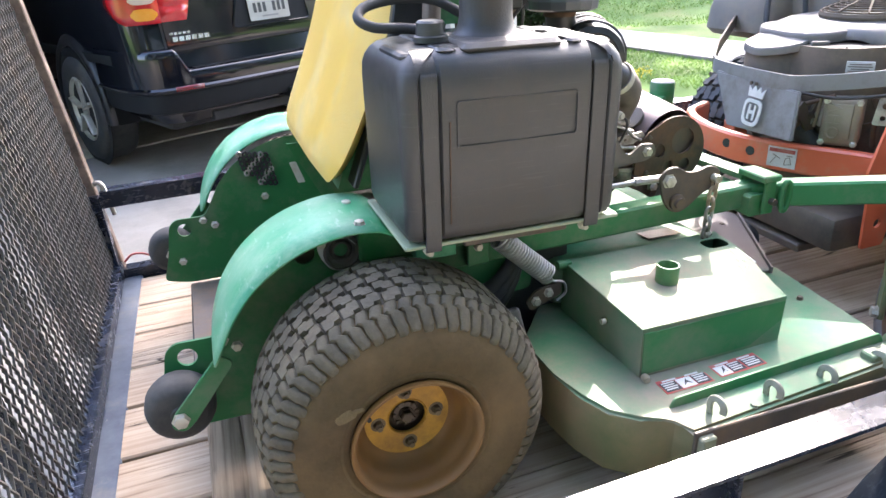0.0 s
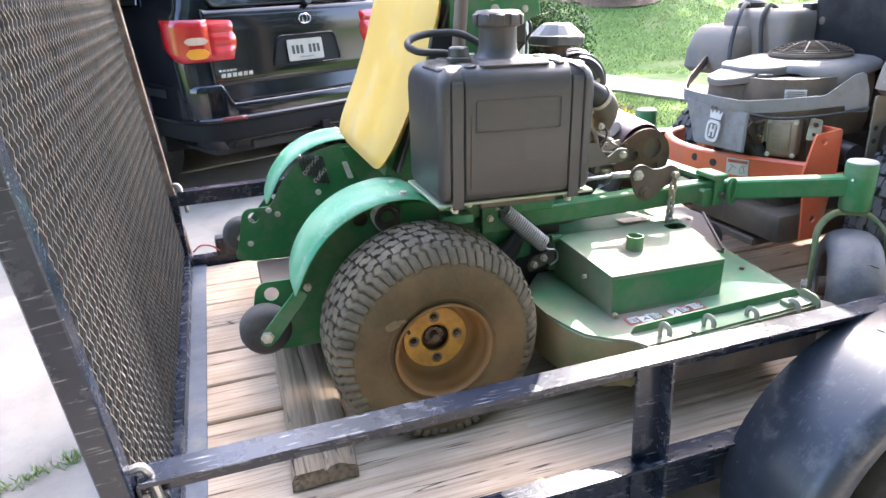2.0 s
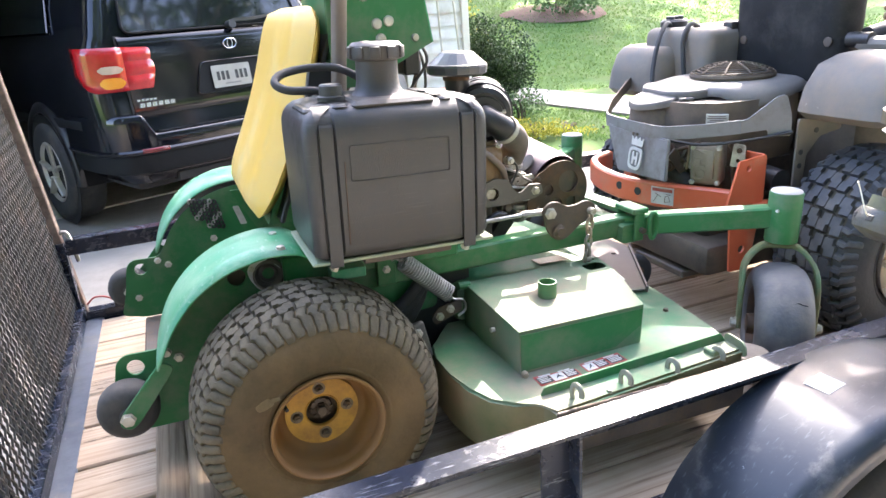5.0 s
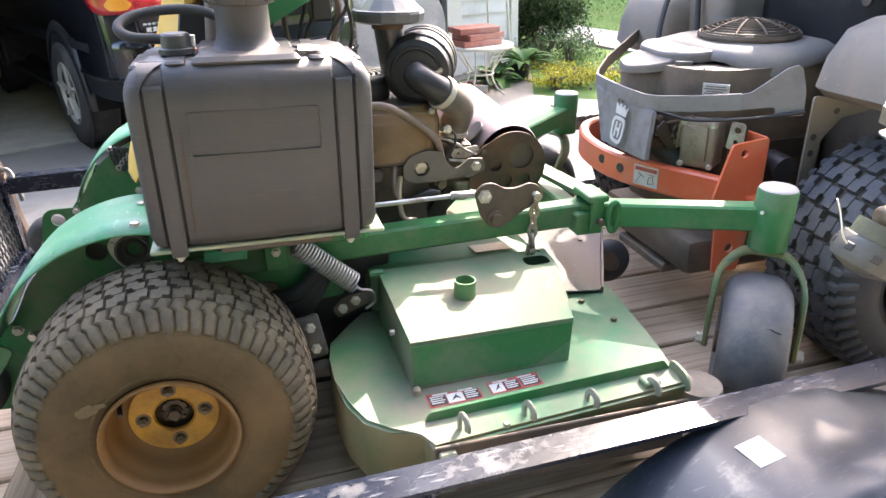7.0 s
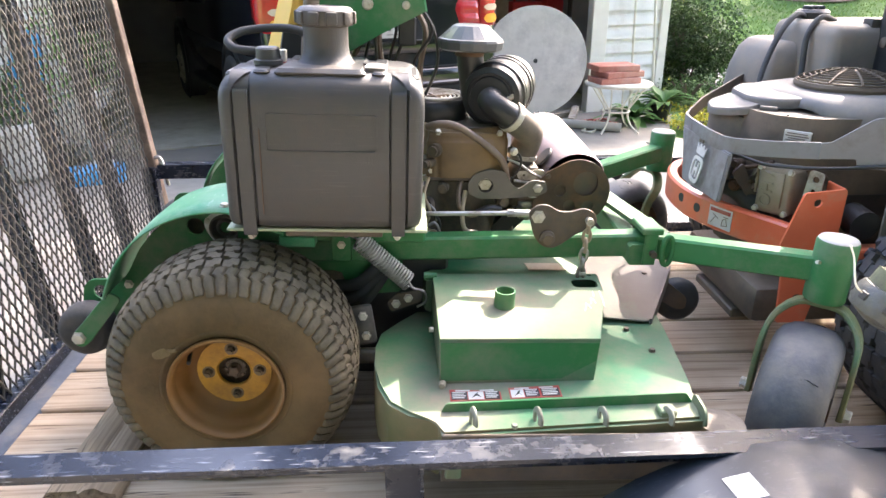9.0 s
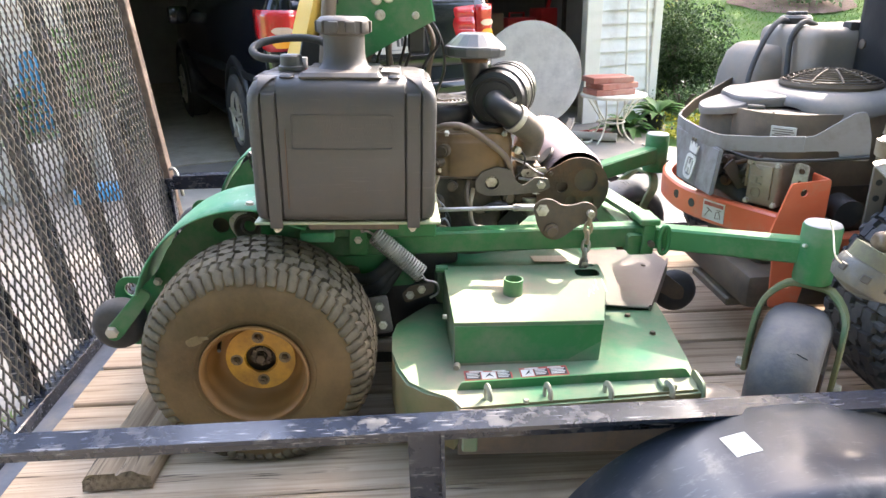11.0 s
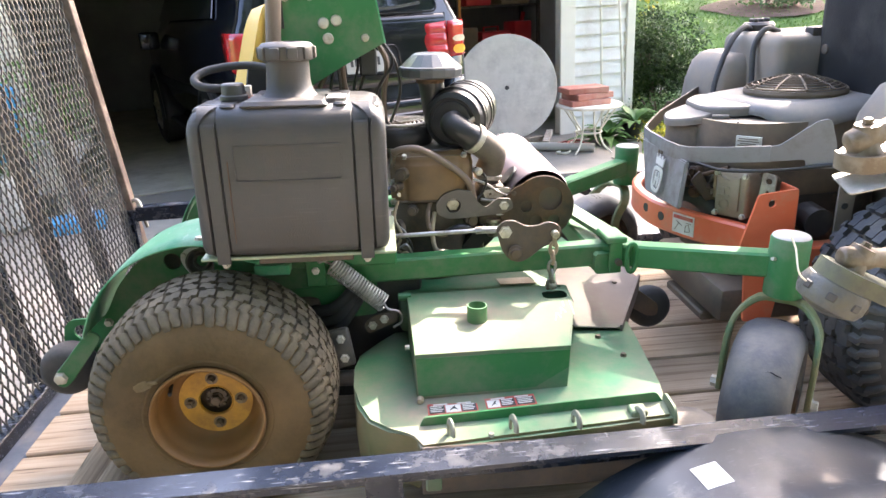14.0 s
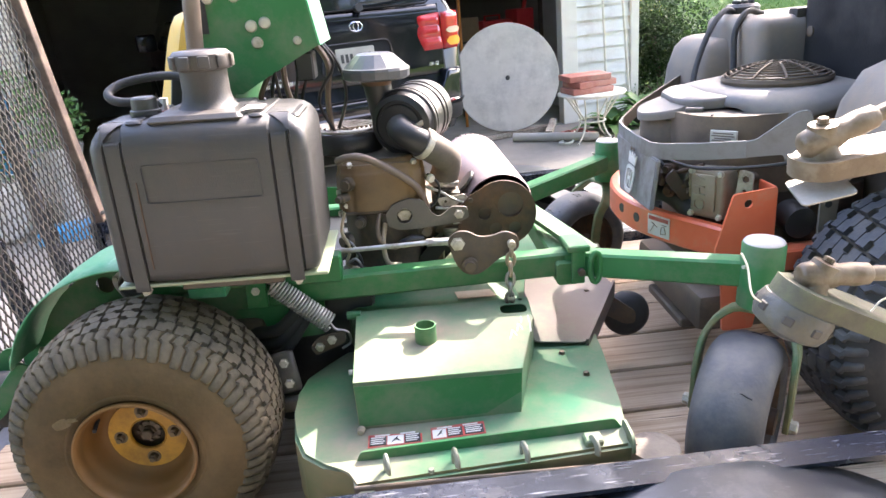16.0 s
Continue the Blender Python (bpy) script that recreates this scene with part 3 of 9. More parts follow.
# wheels and mudguards
TRAILER_TYRE = mat("trailer_tyre", (0.011, 0.0115, 0.012), (0.022, 0.022, 0.022), 12, 0.75, bump=0.25, bscale=110, dirt=(0.055, 0.048, 0.038), dirt_amt=0.2, spec=0.25)
WX, WR = 1.00, 0.30
for s, y in ((-1, YN - 0.02), (1, YF + 0.02)):
    yc = y + s * 0.125
    tyre = part("tyre", lathe([(0.188, -0.09), (0.205, -0.098), (0.25, -0.10), (0.285, -0.085), (WR, -0.055), (WR + 0.003, 0), (WR, 0.055), (0.285, 0.085), (0.275, 0.092), (0.272, 0.089), (0.25, 0.10), (0.228, 0.102), (0.225, 0.099), (0.205, 0.098), (0.188, 0.09), (0.188, -0.09)], (WX, yc, GZ + WR), (0, s, 0), 56), TRAILER_TYRE, trailer, "black road tyre")
    rim = part("rim", lathe([(0.200, 0.092), (0.194, 0.099), (0.184, 0.092), (0.176, 0.064), (0.115, 0.060), (0.070, 0.068), (0.046, 0.072), (0.044, 0.104), (0, 0.108)], (WX, yc, GZ + WR), (0, s, 0), 40), RIM_WHITE, tyre, "white steel wheel")
    face = Matrix.Translation((WX, yc + s * (0.0645 if s < 0 else 0.066), GZ + WR)) @ UPRIGHT_Y
    for k in range(8):
        a = 2 * math.pi * k / 8 + 0.2
        out = [(r * math.cos(a + d), r * math.sin(a + d)) for r, d in ((0.122, -0.13), (0.166, -0.25), (0.166, 0.25), (0.122, 0.13))]
        part("vent_hole", plate(round_poly(out, 0.008, 3), 0.003, face), BLACK_LABEL, tyre, angle=0)
    for k in range(5):
        a = 2 * math.pi * k / 5
        part("lug_nut", hexnut((WX + 0.082 * math.cos(a), yc + s * 0.064, GZ + WR + 0.082 * math.sin(a)), (0, s, 0), 0.011, 0.018), TAN_PLASTIC, tyre)
    # mudguard: a rolled sheet over the wheel with a turned-down outer lip
    fb = bmesh.new()
    R = 0.385
    prof = [(R - 0.03, 0.0), (R, 0.0), (R + 0.004, 0.03), (R + 0.004, 0.20), (R - 0.004, 0.225), (R - 0.02, 0.238), (R - 0.045, 0.242)]
    rows = []
    for k in range(33):
        a = math.pi * (-0.12 + 1.24 * k / 32)
        q = []
        for r, w in prof:
            rr = r
            q.append(fb.verts.new((WX + rr * 1.18 * math.cos(a), y - s * 0.01 + s * w, GZ + 0.305 + rr * math.sin(a))))
        rows.append(q)
    for r0, r1 in zip(rows, rows[1:]):
        for j in range(len(prof) - 1):
            fb.faces.new((r0[j], r0[j + 1], r1[j + 1], r1[j]))
    ob = part("mudguard", fb, FENDER, trailer, "glossy black rolled mudguard", angle=60)
    md = ob.modifiers.new("thick", "SOLIDIFY")
    md.thickness = 0.004
    if s < 0:
        tb = bmesh.new()
        tv = []
        for i in range(5):
            a = radians(109.5 - 5.4 * i / 4)
            for w in (0.066, 0.116):
                tv.append(tb.verts.new((WX + 1.18 * (R + 0.007) * math.cos(a) + (w - .045) * .15, y - s * 0.01 + s * w, GZ + 0.305 + (R + 0.007) * math.sin(a))))
        for i in range(4):
            tb.faces.new((tv[2 * i], tv[2 * i + 1], tv[2 * i + 3], tv[2 * i + 2]))
        part("tape", tb, TAPE, ob, "strip of white tape")
part("axle", rod((WX, YN, GZ + WR), (WX, YF, GZ + WR), 0.03), TRAILER, trailer)

# tailgate of expanded mesh, standing up and leaning back a little
GH = 1.45
GATE_BAR = mat("rusty_gate_bar", (0.040, 0.036, 0.034), (0.14, 0.085, 0.060), 7, 0.6, 0.2, bump=0.2, bscale=90, dirt=(0.30, 0.22, 0.17), dirt_amt=0.45, dscale=8)
gate = empty("ramp_gate", pose(X0 - 0.008, 0, 0.53, 1.0, -4.6, 0), "upright rusty black mesh ramp gate at the trailer's tail", "gate")
gy0, gy1 = YN - 0.015, YF + 0.01
for y in (gy0, gy1):
    part("side_bar", box((-0.022, y - 0.022, 0.0), (0.022, y + 0.022, GH), 0.003, 1), TRAILER if y < 0 else GATE_BAR, gate, "scraped black steel bar" if y < 0 else "rusty scraped steel bar")
for z in (0.02, GH):
    part("cross_bar", box((-0.02, gy0 + 0.022, z - 0.02), (0.02, gy1 - 0.022, z + 0.02), 0.003, 1), TRAILER, gate)
for k in range(1, 6):
    y = gy0 + (gy1 - gy0) * k / 6
    part("upright", box((-0.055, y - 0.02, 0.04), (-0.014, y + 0.02, GH - 0.02), 0.003, 1), TRAILER, gate)
SW, LW = 0.0290, 0.068
gb = bmesh.new()
y = gy0 + 0.022
k = 0
while y < gy1 - 0.022:
    pts = []
    i = 0
    z = 0.04
    while z < GH - 0.02:
        off = SW * 0.5 if (i + k) % 2 else 0.0
        pts.append((-0.006 + (0.004 if (i + k) % 2 else 0), y + off, z))
        z += LW / 2
        i += 1
    rows = []
    for p in pts:
        rows.append([gb.verts.new((p[0] + a, p[1] + b2, p[2])) for a, b2 in ((-0.0022, -0.0019), (0.0022, -0.0019), (0.0022, 0.0019), (-0.0022, 0.0019))])
    for r0, r1 in zip(rows, rows[1:]):
        for j in range(4):
            gb.faces.new((r0[j], r0[(j + 1) % 4], r1[(j + 1) % 4], r1[j]))
    y += SW * 0.5
    k += 1
part("expanded_mesh", gb, GATE_STEEL, gate, "rusty expanded steel mesh", angle=0)
# hinge pins with chain ends at the rear posts
for y in (YN, YF):
    pin = part("latch_pin", sweep(smooth_line([(-0.02, y, 0.30), (0.02, y, 0.315), (0.045, y, 0.305), (0.05, y, 0.20)], 4), circle(0.008, 8)), STEEL, gate, "bent steel latch pin")

# loose chock board lying across the deck
cb = bmesh.new()
W = 0.072
prof = [(-W, 0.0), (-W, 0.022), (-W * 0.93, 0.033), (-W * 0.75, 0.039), (-W * 0.45, 0.041), (-W * 0.15, 0.038), (-0.004, 0.0365), (-0.001, 0.0335), (0.003, 0.0362), (W * 0.15, 0.037), (W * 0.45, 0.041), (W * 0.75, 0.038), (W * 0.93, 0.032), (W, 0.021), (W, 0.0)]
rows = []
for i in range(19):
    y = -0.47 + 0.94 * i / 18
    rows.append([cb.verts.new((y + (0.006 * math.sin(j * 1.7) if i in (0, 18) else 0), x + 0.003 * math.sin(y * 9) + 0.0012 * math.sin(i * 2.7 + j), z + (0.0014 * math.sin(i * 1.9 + j * 2) if z else 0))) for j, (x, z) in enumerate(prof)])
for r0, r1 in zip(rows, rows[1:]):
    for j in range(15):
        cb.faces.new((r0[j], r0[(j + 1) % 15], r1[(j + 1) % 15], r1[j]))
cb.faces.new(rows[0]); cb.faces.new(rows[-1])
bmesh.ops.recalc_face_normals(cb, faces=cb.faces)
chock = thing(part("timber_board", cb, wood("timber_across", (0.235, 0.175, 0.112), (0.325, 0.250, 0.165), (0.12, 0.082, 0.05)), m=pose(-0.292, 0.30, DZ + 0.004, 0, 0, 89)), "short weathered timber split down its middle, lying across the deck boards", "board")

# ---- the green stand-on mower; its own origin is the hub of the near drive wheel ----
MW = pose(0, -0.03, 0.745, 0, 2.0, 0.1)
mower = empty("stand_on_mower", MW, "dusty green stand-on mower with black tank and yellow pad", "mower")
RT, WHEEL_Z, FLOOR_Z = 0.256, 0.021, -0.203  # tyre radius, hub height and deck height in the mower's own measure


def turf_tyre(parent, cx, cz, y0, s, radius, width, rim_r, side_mat, tread_mat, rows, count, lug_h=0.009, bars=64, floor_z=None):
    """A turf tyre whose outer face lies at y0; s is the way inward along y. It settles on floor_z."""
    w = width
    prof = [(rim_r - 0.002, 0.024), (rim_r + 0.002, 0.014), (rim_r + 0.010, 0.007), (rim_r + 0.015, 0.0062), (rim_r + 0.017, 0.0040), (rim_r + 0.020, 0.0040), (rim_r + 0.022, 0.0052), (rim_r + 0.034, 0.0010), (rim_r + 0.050, 0.0), (radius - 0.074, 0.001), (radius - 0.058, 0.005), (radius - 0.044, 0.0115), (radius - 0.031, 0.0205), (radius - 0.020, 0.033), (radius - 0.012, 0.050), (radius - 0.0075, 0.072)]
    half = prof + [(radius - 0.006, w / 2)]
    prof = half + [(r, w - h) for r, h in reversed(prof)]
    carcass = lathe([(r, h * s) for r, h in prof] + [(rim_r - 0.002, 0.024 * s)], (cx, y0, cz), (0, 1, 0), 84)
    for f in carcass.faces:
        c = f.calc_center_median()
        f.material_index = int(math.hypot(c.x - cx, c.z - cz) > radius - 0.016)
    tb = bmesh.new()
    et_ = lambda a: Vector((-math.sin(a), 0, math.cos(a)))
    er_ = lambda a: Vector((math.cos(a), 0, math.sin(a)))
    o = Vector((cx, y0, cz))

    def surface(h):
        """Radius of the carcass at a depth h, past its widest part."""
        h = min(h, w - h)
        for (r0, h0), (r1, h1) in zip(half[8:], half[9:]):
            if h <= h1:
                return r0 + (r1 - r0) * (h - h0) / max(1e-6, h1 - h0)
        return radius - 0.006

    def block(a, hh, ln, wd, flip, height):
        """One stepped tread block; its outline is a squat Z."""
        out = [(-0.50, -0.50), (0.08, -0.50), (0.14, -0.26), (0.50, -0.26), (0.50, 0.50), (-0.08, 0.50), (-0.14, 0.26), (-0.50, 0.26)]
        lo, hi = [], []
        for u, v in out:
            for ring, k, up in ((lo, 1.05, -0.004), (hi, 0.97, height)):
                ang = a + flip * u * ln * k / radius
                h = hh + v * wd * k
                ring.append(tb.verts.new(o + er_(ang) * (surface(h) + up) + Vector((0, s * h, 0))))
        tb.faces.new(hi)
        for i in range(8):
            j = (i + 1) % 8
            tb.faces.new((lo[i], lo[j], hi[j], hi[i]))

    span0 = 0.046
    span = w - 2 * span0
    step = 2 * math.pi / count
    for r in range(rows):
        hh = span0 + span * (r + 0.5) / rows
        for k in range(count):
            block((k + 0.5 * (r % 2)) * step + 0.09 * r, hh, radius * step * 0.87, span / rows * 0.94, 1 if r % 2 else -1, lug_h)
    # shoulder bars run from the tread edge down over the bulge of the wall
    for side in (0, 1):
        for k in range(bars):
            a0 = 2 * math.pi * k / bars
            rows_ = []
            tail = 0.007 * (k % 2)
            for i, (h, r, wd, up, kink) in enumerate(((0.047, surface(0.047), 0.0228, lug_h * 0.90, 0.0), (0.033, surface(0.033), 0.0226, lug_h * 0.90, 0.005), (0.030, surface(0.030), 0.0222, lug_h * 0.90, -0.004), (0.020, surface(0.020), 0.0215, 0.0066, -0.005), (0.0135, radius - 0.040, 0.0205, 0.0056, -0.008), (0.0105, radius - 0.0455 - tail * 0.5, 0.0190, 0.0046, -0.008), (0.0090, radius - 0.0490 - tail, 0.0150, 0.0004, -0.007))):
                hs = h if side == 0 else w - h
                nrm = (er_(a0) * max(0.08, 0.95 - 0.17 * i) + Vector((0, -s if side == 0 else s, 0)) * (0.10 + 0.18 * i)).normalized()
                c = o + er_(a0 + kink / radius) * r + Vector((0, s * hs, 0))
                t_ = et_(a0)
                rows_.append([tb.verts.new(c + t_ * wd * q + nrm * z_) for q, z_ in ((-0.50, -0.003), (-0.42, up * 0.60), (-0.27, up), (0.20, up * 1.05), (0.40, up * 0.62), (0.50, -0.003))])
            for r0, r1 in zip(rows_, rows_[1:]):
                for j in range(5):
                    tb.faces.new((r0[j], r0[j + 1], r1[j + 1], r1[j]))
            tb.faces.new(rows_[0]); tb.faces.new(rows_[-1])
    if floor_z is not None:  # the load flattens the foot of the tyre and bulges its walls a little
        for b in (carcass, tb):
            for v in b.verts:
                d = cz - v.co.z
                if d > radius * 0.45 and v.co.z < cz:
                    q = (d / radius - 0.45) / 0.55
                    mid = y0 + s * w / 2
                    v.co.y = mid + (v.co.y - mid) * (1 + 0.10 * q * q)
                v.co.z = max(v.co.z, floor_z + 0.02 * (v.co.z - floor_z))
    tyre = part("tyre", carcass, [side_mat, TREAD_SHADE], parent, "dusty black turf tyre", angle=50)
    part("tread", tb, tread_mat, tyre, "worn turf tread blocks", angle=38)
    return tyre


HUB_GREASE = mat("greasy_hub", (0.045, 0.032, 0.021), (0.105, 0.072, 0.045), 22, 0.5, 0.2, bump=0.5, bscale=50)


NUT_BROWN = mat("dirty_wheel_nut", (0.10, 0.075, 0.05), (0.20, 0.155, 0.10), 30, 0.55, 0.4, bump=0.2, bscale=150)
MUD = mat("dried_mud", (0.155, 0.112, 0.060), (0.215, 0.162, 0.092), 40, 0.9, bump=0.4, bscale=160, spec=0.1)


def drive_wheel(y_face, s):
    tyre = turf_tyre(mower, 0, WHEEL_Z, y_face, s, RT, 0.245, 0.110, RUBBER_SIDE, RUBBER, 5, 46, 0.008, 64, FLOOR_Z)
    o = (0, y_face, WHEEL_Z)
    ax = (0, s, 0)
    part("rim", lathe([(0.108, 0.020), (0.1140, 0.010), (0.1165, 0.002), (0.1157, -0.003), (0.1125, -0.004), (0.1093, -0.001), (0.1070, 0.005), (0.1056, 0.013), (0.1060, 0.020), (0.1050, 0.027), (0.1010, 0.034), (0.0980, 0.045), (0.0955, 0.058), (0.0910, 0.068), (0.0850, 0.0745), (0.0760, 0.0780), (0.0760, 0.083), (0.100, 0.090), (0.110, 0.20), (0.115, 0.22)], o, ax, 60), RIM_DUST, tyre, "dust-brown steel rim", angle=40)
    yd = y_face + s * 0.0775
    studs = (0.05, 1.62, 3.19, 4.76)
    pl = plate(ring2d(0, 0, 0.0765, 44), 0.006, Matrix.Translation((0, yd, WHEEL_Z)) @ (UPRIGHT_Y if s > 0 else UPRIGHT_Y @ Matrix.Rotation(math.pi, 4, "X")),
               holes=[ring2d(0, 0, 0.0335, 28)] + [ring2d(0.053 * math.cos(t), 0.053 * math.sin(t), 0.0100, 14) for t in studs])
    part("wheel_disc", pl, YELLOW_RIM, tyre, "worn yellow wheel centre")
    part("disc_bead", lathe([(0.0335, -0.006), (0.0355, -0.0085), (0.0375, -0.006)], (0, yd, WHEEL_Z), ax, 32), YELLOW_RIM, tyre, angle=50)
    hb = lathe([(0.0, -0.002), (0.0125, -0.002), (0.014, 0.004), (0.022, 0.006), (0.0245, 0.012), (0.034, 0.016), (0.040, 0.016), (0.079, 0.036)], (0, yd, WHEEL_Z), ax, 28)
    hexnut((0, yd + s * 0.002, WHEEL_Z), (0, -s, 0), 0.012, 0.012, hb)
    for k in range(8):
        a = 2 * math.pi * k / 8
        lathe([(0, 0), (0.0038, 0), (0.0038, 0.006), (0, 0.007)], (0.0205 * math.cos(a), yd + s * 0.008, WHEEL_Z + 0.0205 * math.sin(a)), (0, -s, 0), 7, hb)
    part("hub", hb, HUB_GREASE, tyre, "greasy hub and axle end")
    for t in studs:
        p = Vector((0.053 * math.cos(t), yd - s * 0.006, WHEEL_Z + 0.053 * math.sin(t)))
        nb = hexnut(p + Vector((0, s * 0.004, 0)), (0, -s, 0), 0.0088, 0.012)
        rod(p, p + Vector((0, -s * 0.015, 0)), 0.0050, 10, nb)
        lathe([(0.0095, 0.0), (0.0135, 0.0), (0.0135, 0.0014), (0.0095, 0.0016)], p + Vector((0, s * 0.0004, 0)), (0, -s, 0), 18, nb)
        part("lug_nut", nb, NUT_BROWN, tyre)
    part("valve", rod((-0.082, y_face + s * 0.060, WHEEL_Z + 0.050), (-0.076, y_face + s * 0.025, WHEEL_Z + 0.047), 0.0042, 8), RUBBER_CLEAN, tyre)
    return tyre


near_wheel = drive_wheel(-0.080, 1)
rgm = random.Random(2)
for mx_, mz_, n_, wx, wz in ((-0.120, 0.084, 21, 0.027, 0.0105), (-0.098, 0.090, 13, 0.012, 0.005)):
    mp_ = bmesh.new()
    ring = []
    for k in range(n_):
        t = 2 * math.pi * k / n_
        q = rgm.uniform(0.75, 1.2)
        ring.append(mp_.verts.new((mx_ + wx * q * math.cos(t), -0.0793, WHEEL_Z + mz_ + wz * q * math.sin(t) + 0.12 * wx * math.cos(t))))
    mid = mp_.verts.new((mx_, -0.0808, WHEEL_Z + mz_))
    for k in range(n_):
        mp_.faces.new((ring[k], ring[(k + 1) % n_], mid))
    part("mud_patch", mp_, MUD, near_wheel, "pale dried mud on the tyre wall", angle=60)
drive_wheel(1.145, -1)

# fuel tank -----------------------------------------------------------------
TX0, TX1, TY0, TY1, TZ0, TZ1 = 0.027, 0.400, -0.038, 0.215, 0.336, 0.628
tb = bmesh.new()


def tank_loop(ins, rad):
    """The tank's outline: rounded corners, and two upright grooves in its front for the straps."""
    x0, x1, y0, y1 = TX0 + ins, TX1 - ins, TY0 + ins, TY1 - ins
    r = round_poly([(x0, y0), (x1, y0), (x1, y1), (x0, y1)], rad, 6)
    fl, fr, rest = r[:7], r[7:14], r[14:]
    mid = []
    for g0, g1 in ((0.0560, 0.0850), (0.3385, 0.3675)):
        mid += [(g0 - 0.004, y0), (g0, y0 + 0.006), (g1, y0 + 0.006), (g1 + 0.004, y0)]
    c0 = (TX0 + TX1) / 2
    mid.insert(4, (c0, y0 - 0.003))
    return fl + mid + fr + rest


levels = [(TZ0, 0.016, 0.022), (TZ0 + 0.006, 0.006, 0.022), (TZ0 + 0.02, 0.002, 0.023), (TZ0 + 0.15, 0.001, 0.024), (TZ1 - 0.065, 0.0, 0.025), (TZ1 - 0.040, 0.001, 0.025), (TZ1 - 0.026, 0.005, 0.026), (TZ1 - 0.014, 0.012, 0.028), (TZ1 - 0.005, 0.022, 0.03), (TZ1, 0.036, 0.03)]
rows = []
for z, ins, rad in levels:
    rows.append([tb.verts.new((x, y, z)) for x, y in tank_loop(ins, rad)])
for r0, r1 in zip(rows, rows[1:]):
    for j in range(len(r0)):
        tb.faces.new((r0[j], r0[(j + 1) % len(r0)], r1[(j + 1) % len(r0)], r1[j]))
tb.faces.new(rows[0]); tb.faces.new(rows[-1])
tank = part("fuel_tank", tb, PLASTIC, mower, "large dusty black plastic fuel tank", angle=45)
lab = bmesh.new()
lo = round_poly([(0.111, 0.487), (0.313, 0.487), (0.313, 0.557), (0.111, 0.557)], 0.006, 3)
li = round_poly([(0.1135, 0.4895), (0.3105, 0.4895), (0.3105, 0.5545), (0.1135, 0.5545)], 0.005, 3)
plate(lo, 0.0022, in_xz(TY0 - 0.0015), holes=[li], bm=lab)
part("moulded_frame", lab, PLASTIC, tank, angle=0)
top = bmesh.new()
plate(round_poly([(0.128, TY0 + 0.016), (0.294, TY0 + 0.016), (0.290, 0.03), (0.290, 0.19), (0.132, 0.19), (0.132, 0.03)], 0.014), 0.016, Matrix.Translation((0, 0, TZ1 - 0.010)), bm=top, edge=0.007)
part("top_boss", top, PLASTIC, tank, angle=40)
for x0, x1 in ((0.090, 0.122), (0.302, 0.331)):
    part("top_rib", plate(round_poly([(x0, TY0 + 0.02), (x1, TY0 + 0.02), (x1, 0.19), (x0, 0.19)], 0.012), 0.008, Matrix.Translation((0, 0, TZ1 - 0.006)), edge=0.004), PLASTIC, tank, angle=40)
for x in (TX0 + 0.012, TX1 - 0.046):
    part("lifting_lug", plate(round_poly([(x, -0.005), (x + 0.034, -0.005), (x + 0.034, 0.12), (x, 0.12)], 0.01), 0.012, Matrix.Translation((0, 0, TZ1 - 0.016)), edge=0.004), PLASTIC, tank, angle=40)
neck = lathe([(0.066, -0.008), (0.056, -0.001), (0.049, 0.006), (0.0450, 0.016), (0.0428, 0.028), (0.0425, 0.05), (0.0425, 0.072)], (0.212, 0.09, TZ1 + 0.006), (0, 0, 1), 32)
part("filler_neck", neck, PLASTIC, tank, angle=60)
cap = lathe([(0.045, 0.0), (0.052, 0.002), (0.054, 0.010), (0.053, 0.028), (0.047, 0.034), (0.030, 0.036), (0.028, 0.034), (0, 0.034)], (0.212, 0.09, TZ1 + 0.072), (0, 0, 1), 32)
fc = part("filler_cap", cap, PLASTIC, tank, "black screw cap", angle=40)
for k in range(10):
    a = 2 * math.pi * k / 10
    part("grip", box((-0.0105, -0.004, 0.004), (0.0105, 0.004, 0.027), 0.003, 2, Matrix.Translation((0.212 + 0.0535 * math.cos(a), 0.09 + 0.0535 * math.sin(a), TZ1 + 0.072)) @ Matrix.Rotation(a + math.pi / 2, 4, "Z")), PLASTIC, fc, angle=40)
vent = lathe([(0.027, 0), (0.027, 0.008), (0.023, 0.010), (0.022, 0.028), (0.019, 0.031), (0, 0.031)], (0.107, 0.058, TZ1 + 0.003), (0, 0, 1), 24)
part("vent_cap", vent, PLASTIC, tank, "small black vent cap", angle=40)
part("paper_tag", plate([(0.284, 0.0), (0.320, 0.002), (0.321, 0.038), (0.286, 0.036)], 0.001, Matrix.Translation((0.006, 0, TZ1 + 0.0072)) @ Matrix.Rotation(radians(3), 4, "X")), WHITE_LABEL, tank, "torn white paper tag", angle=0)
part("seal_disc", lathe([(0.016, 0), (0.016, 0.004), (0, 0.005)], (0.300, 0.055, TZ1 + 0.006), (0, 0, 1), 18), PLASTIC, tank)
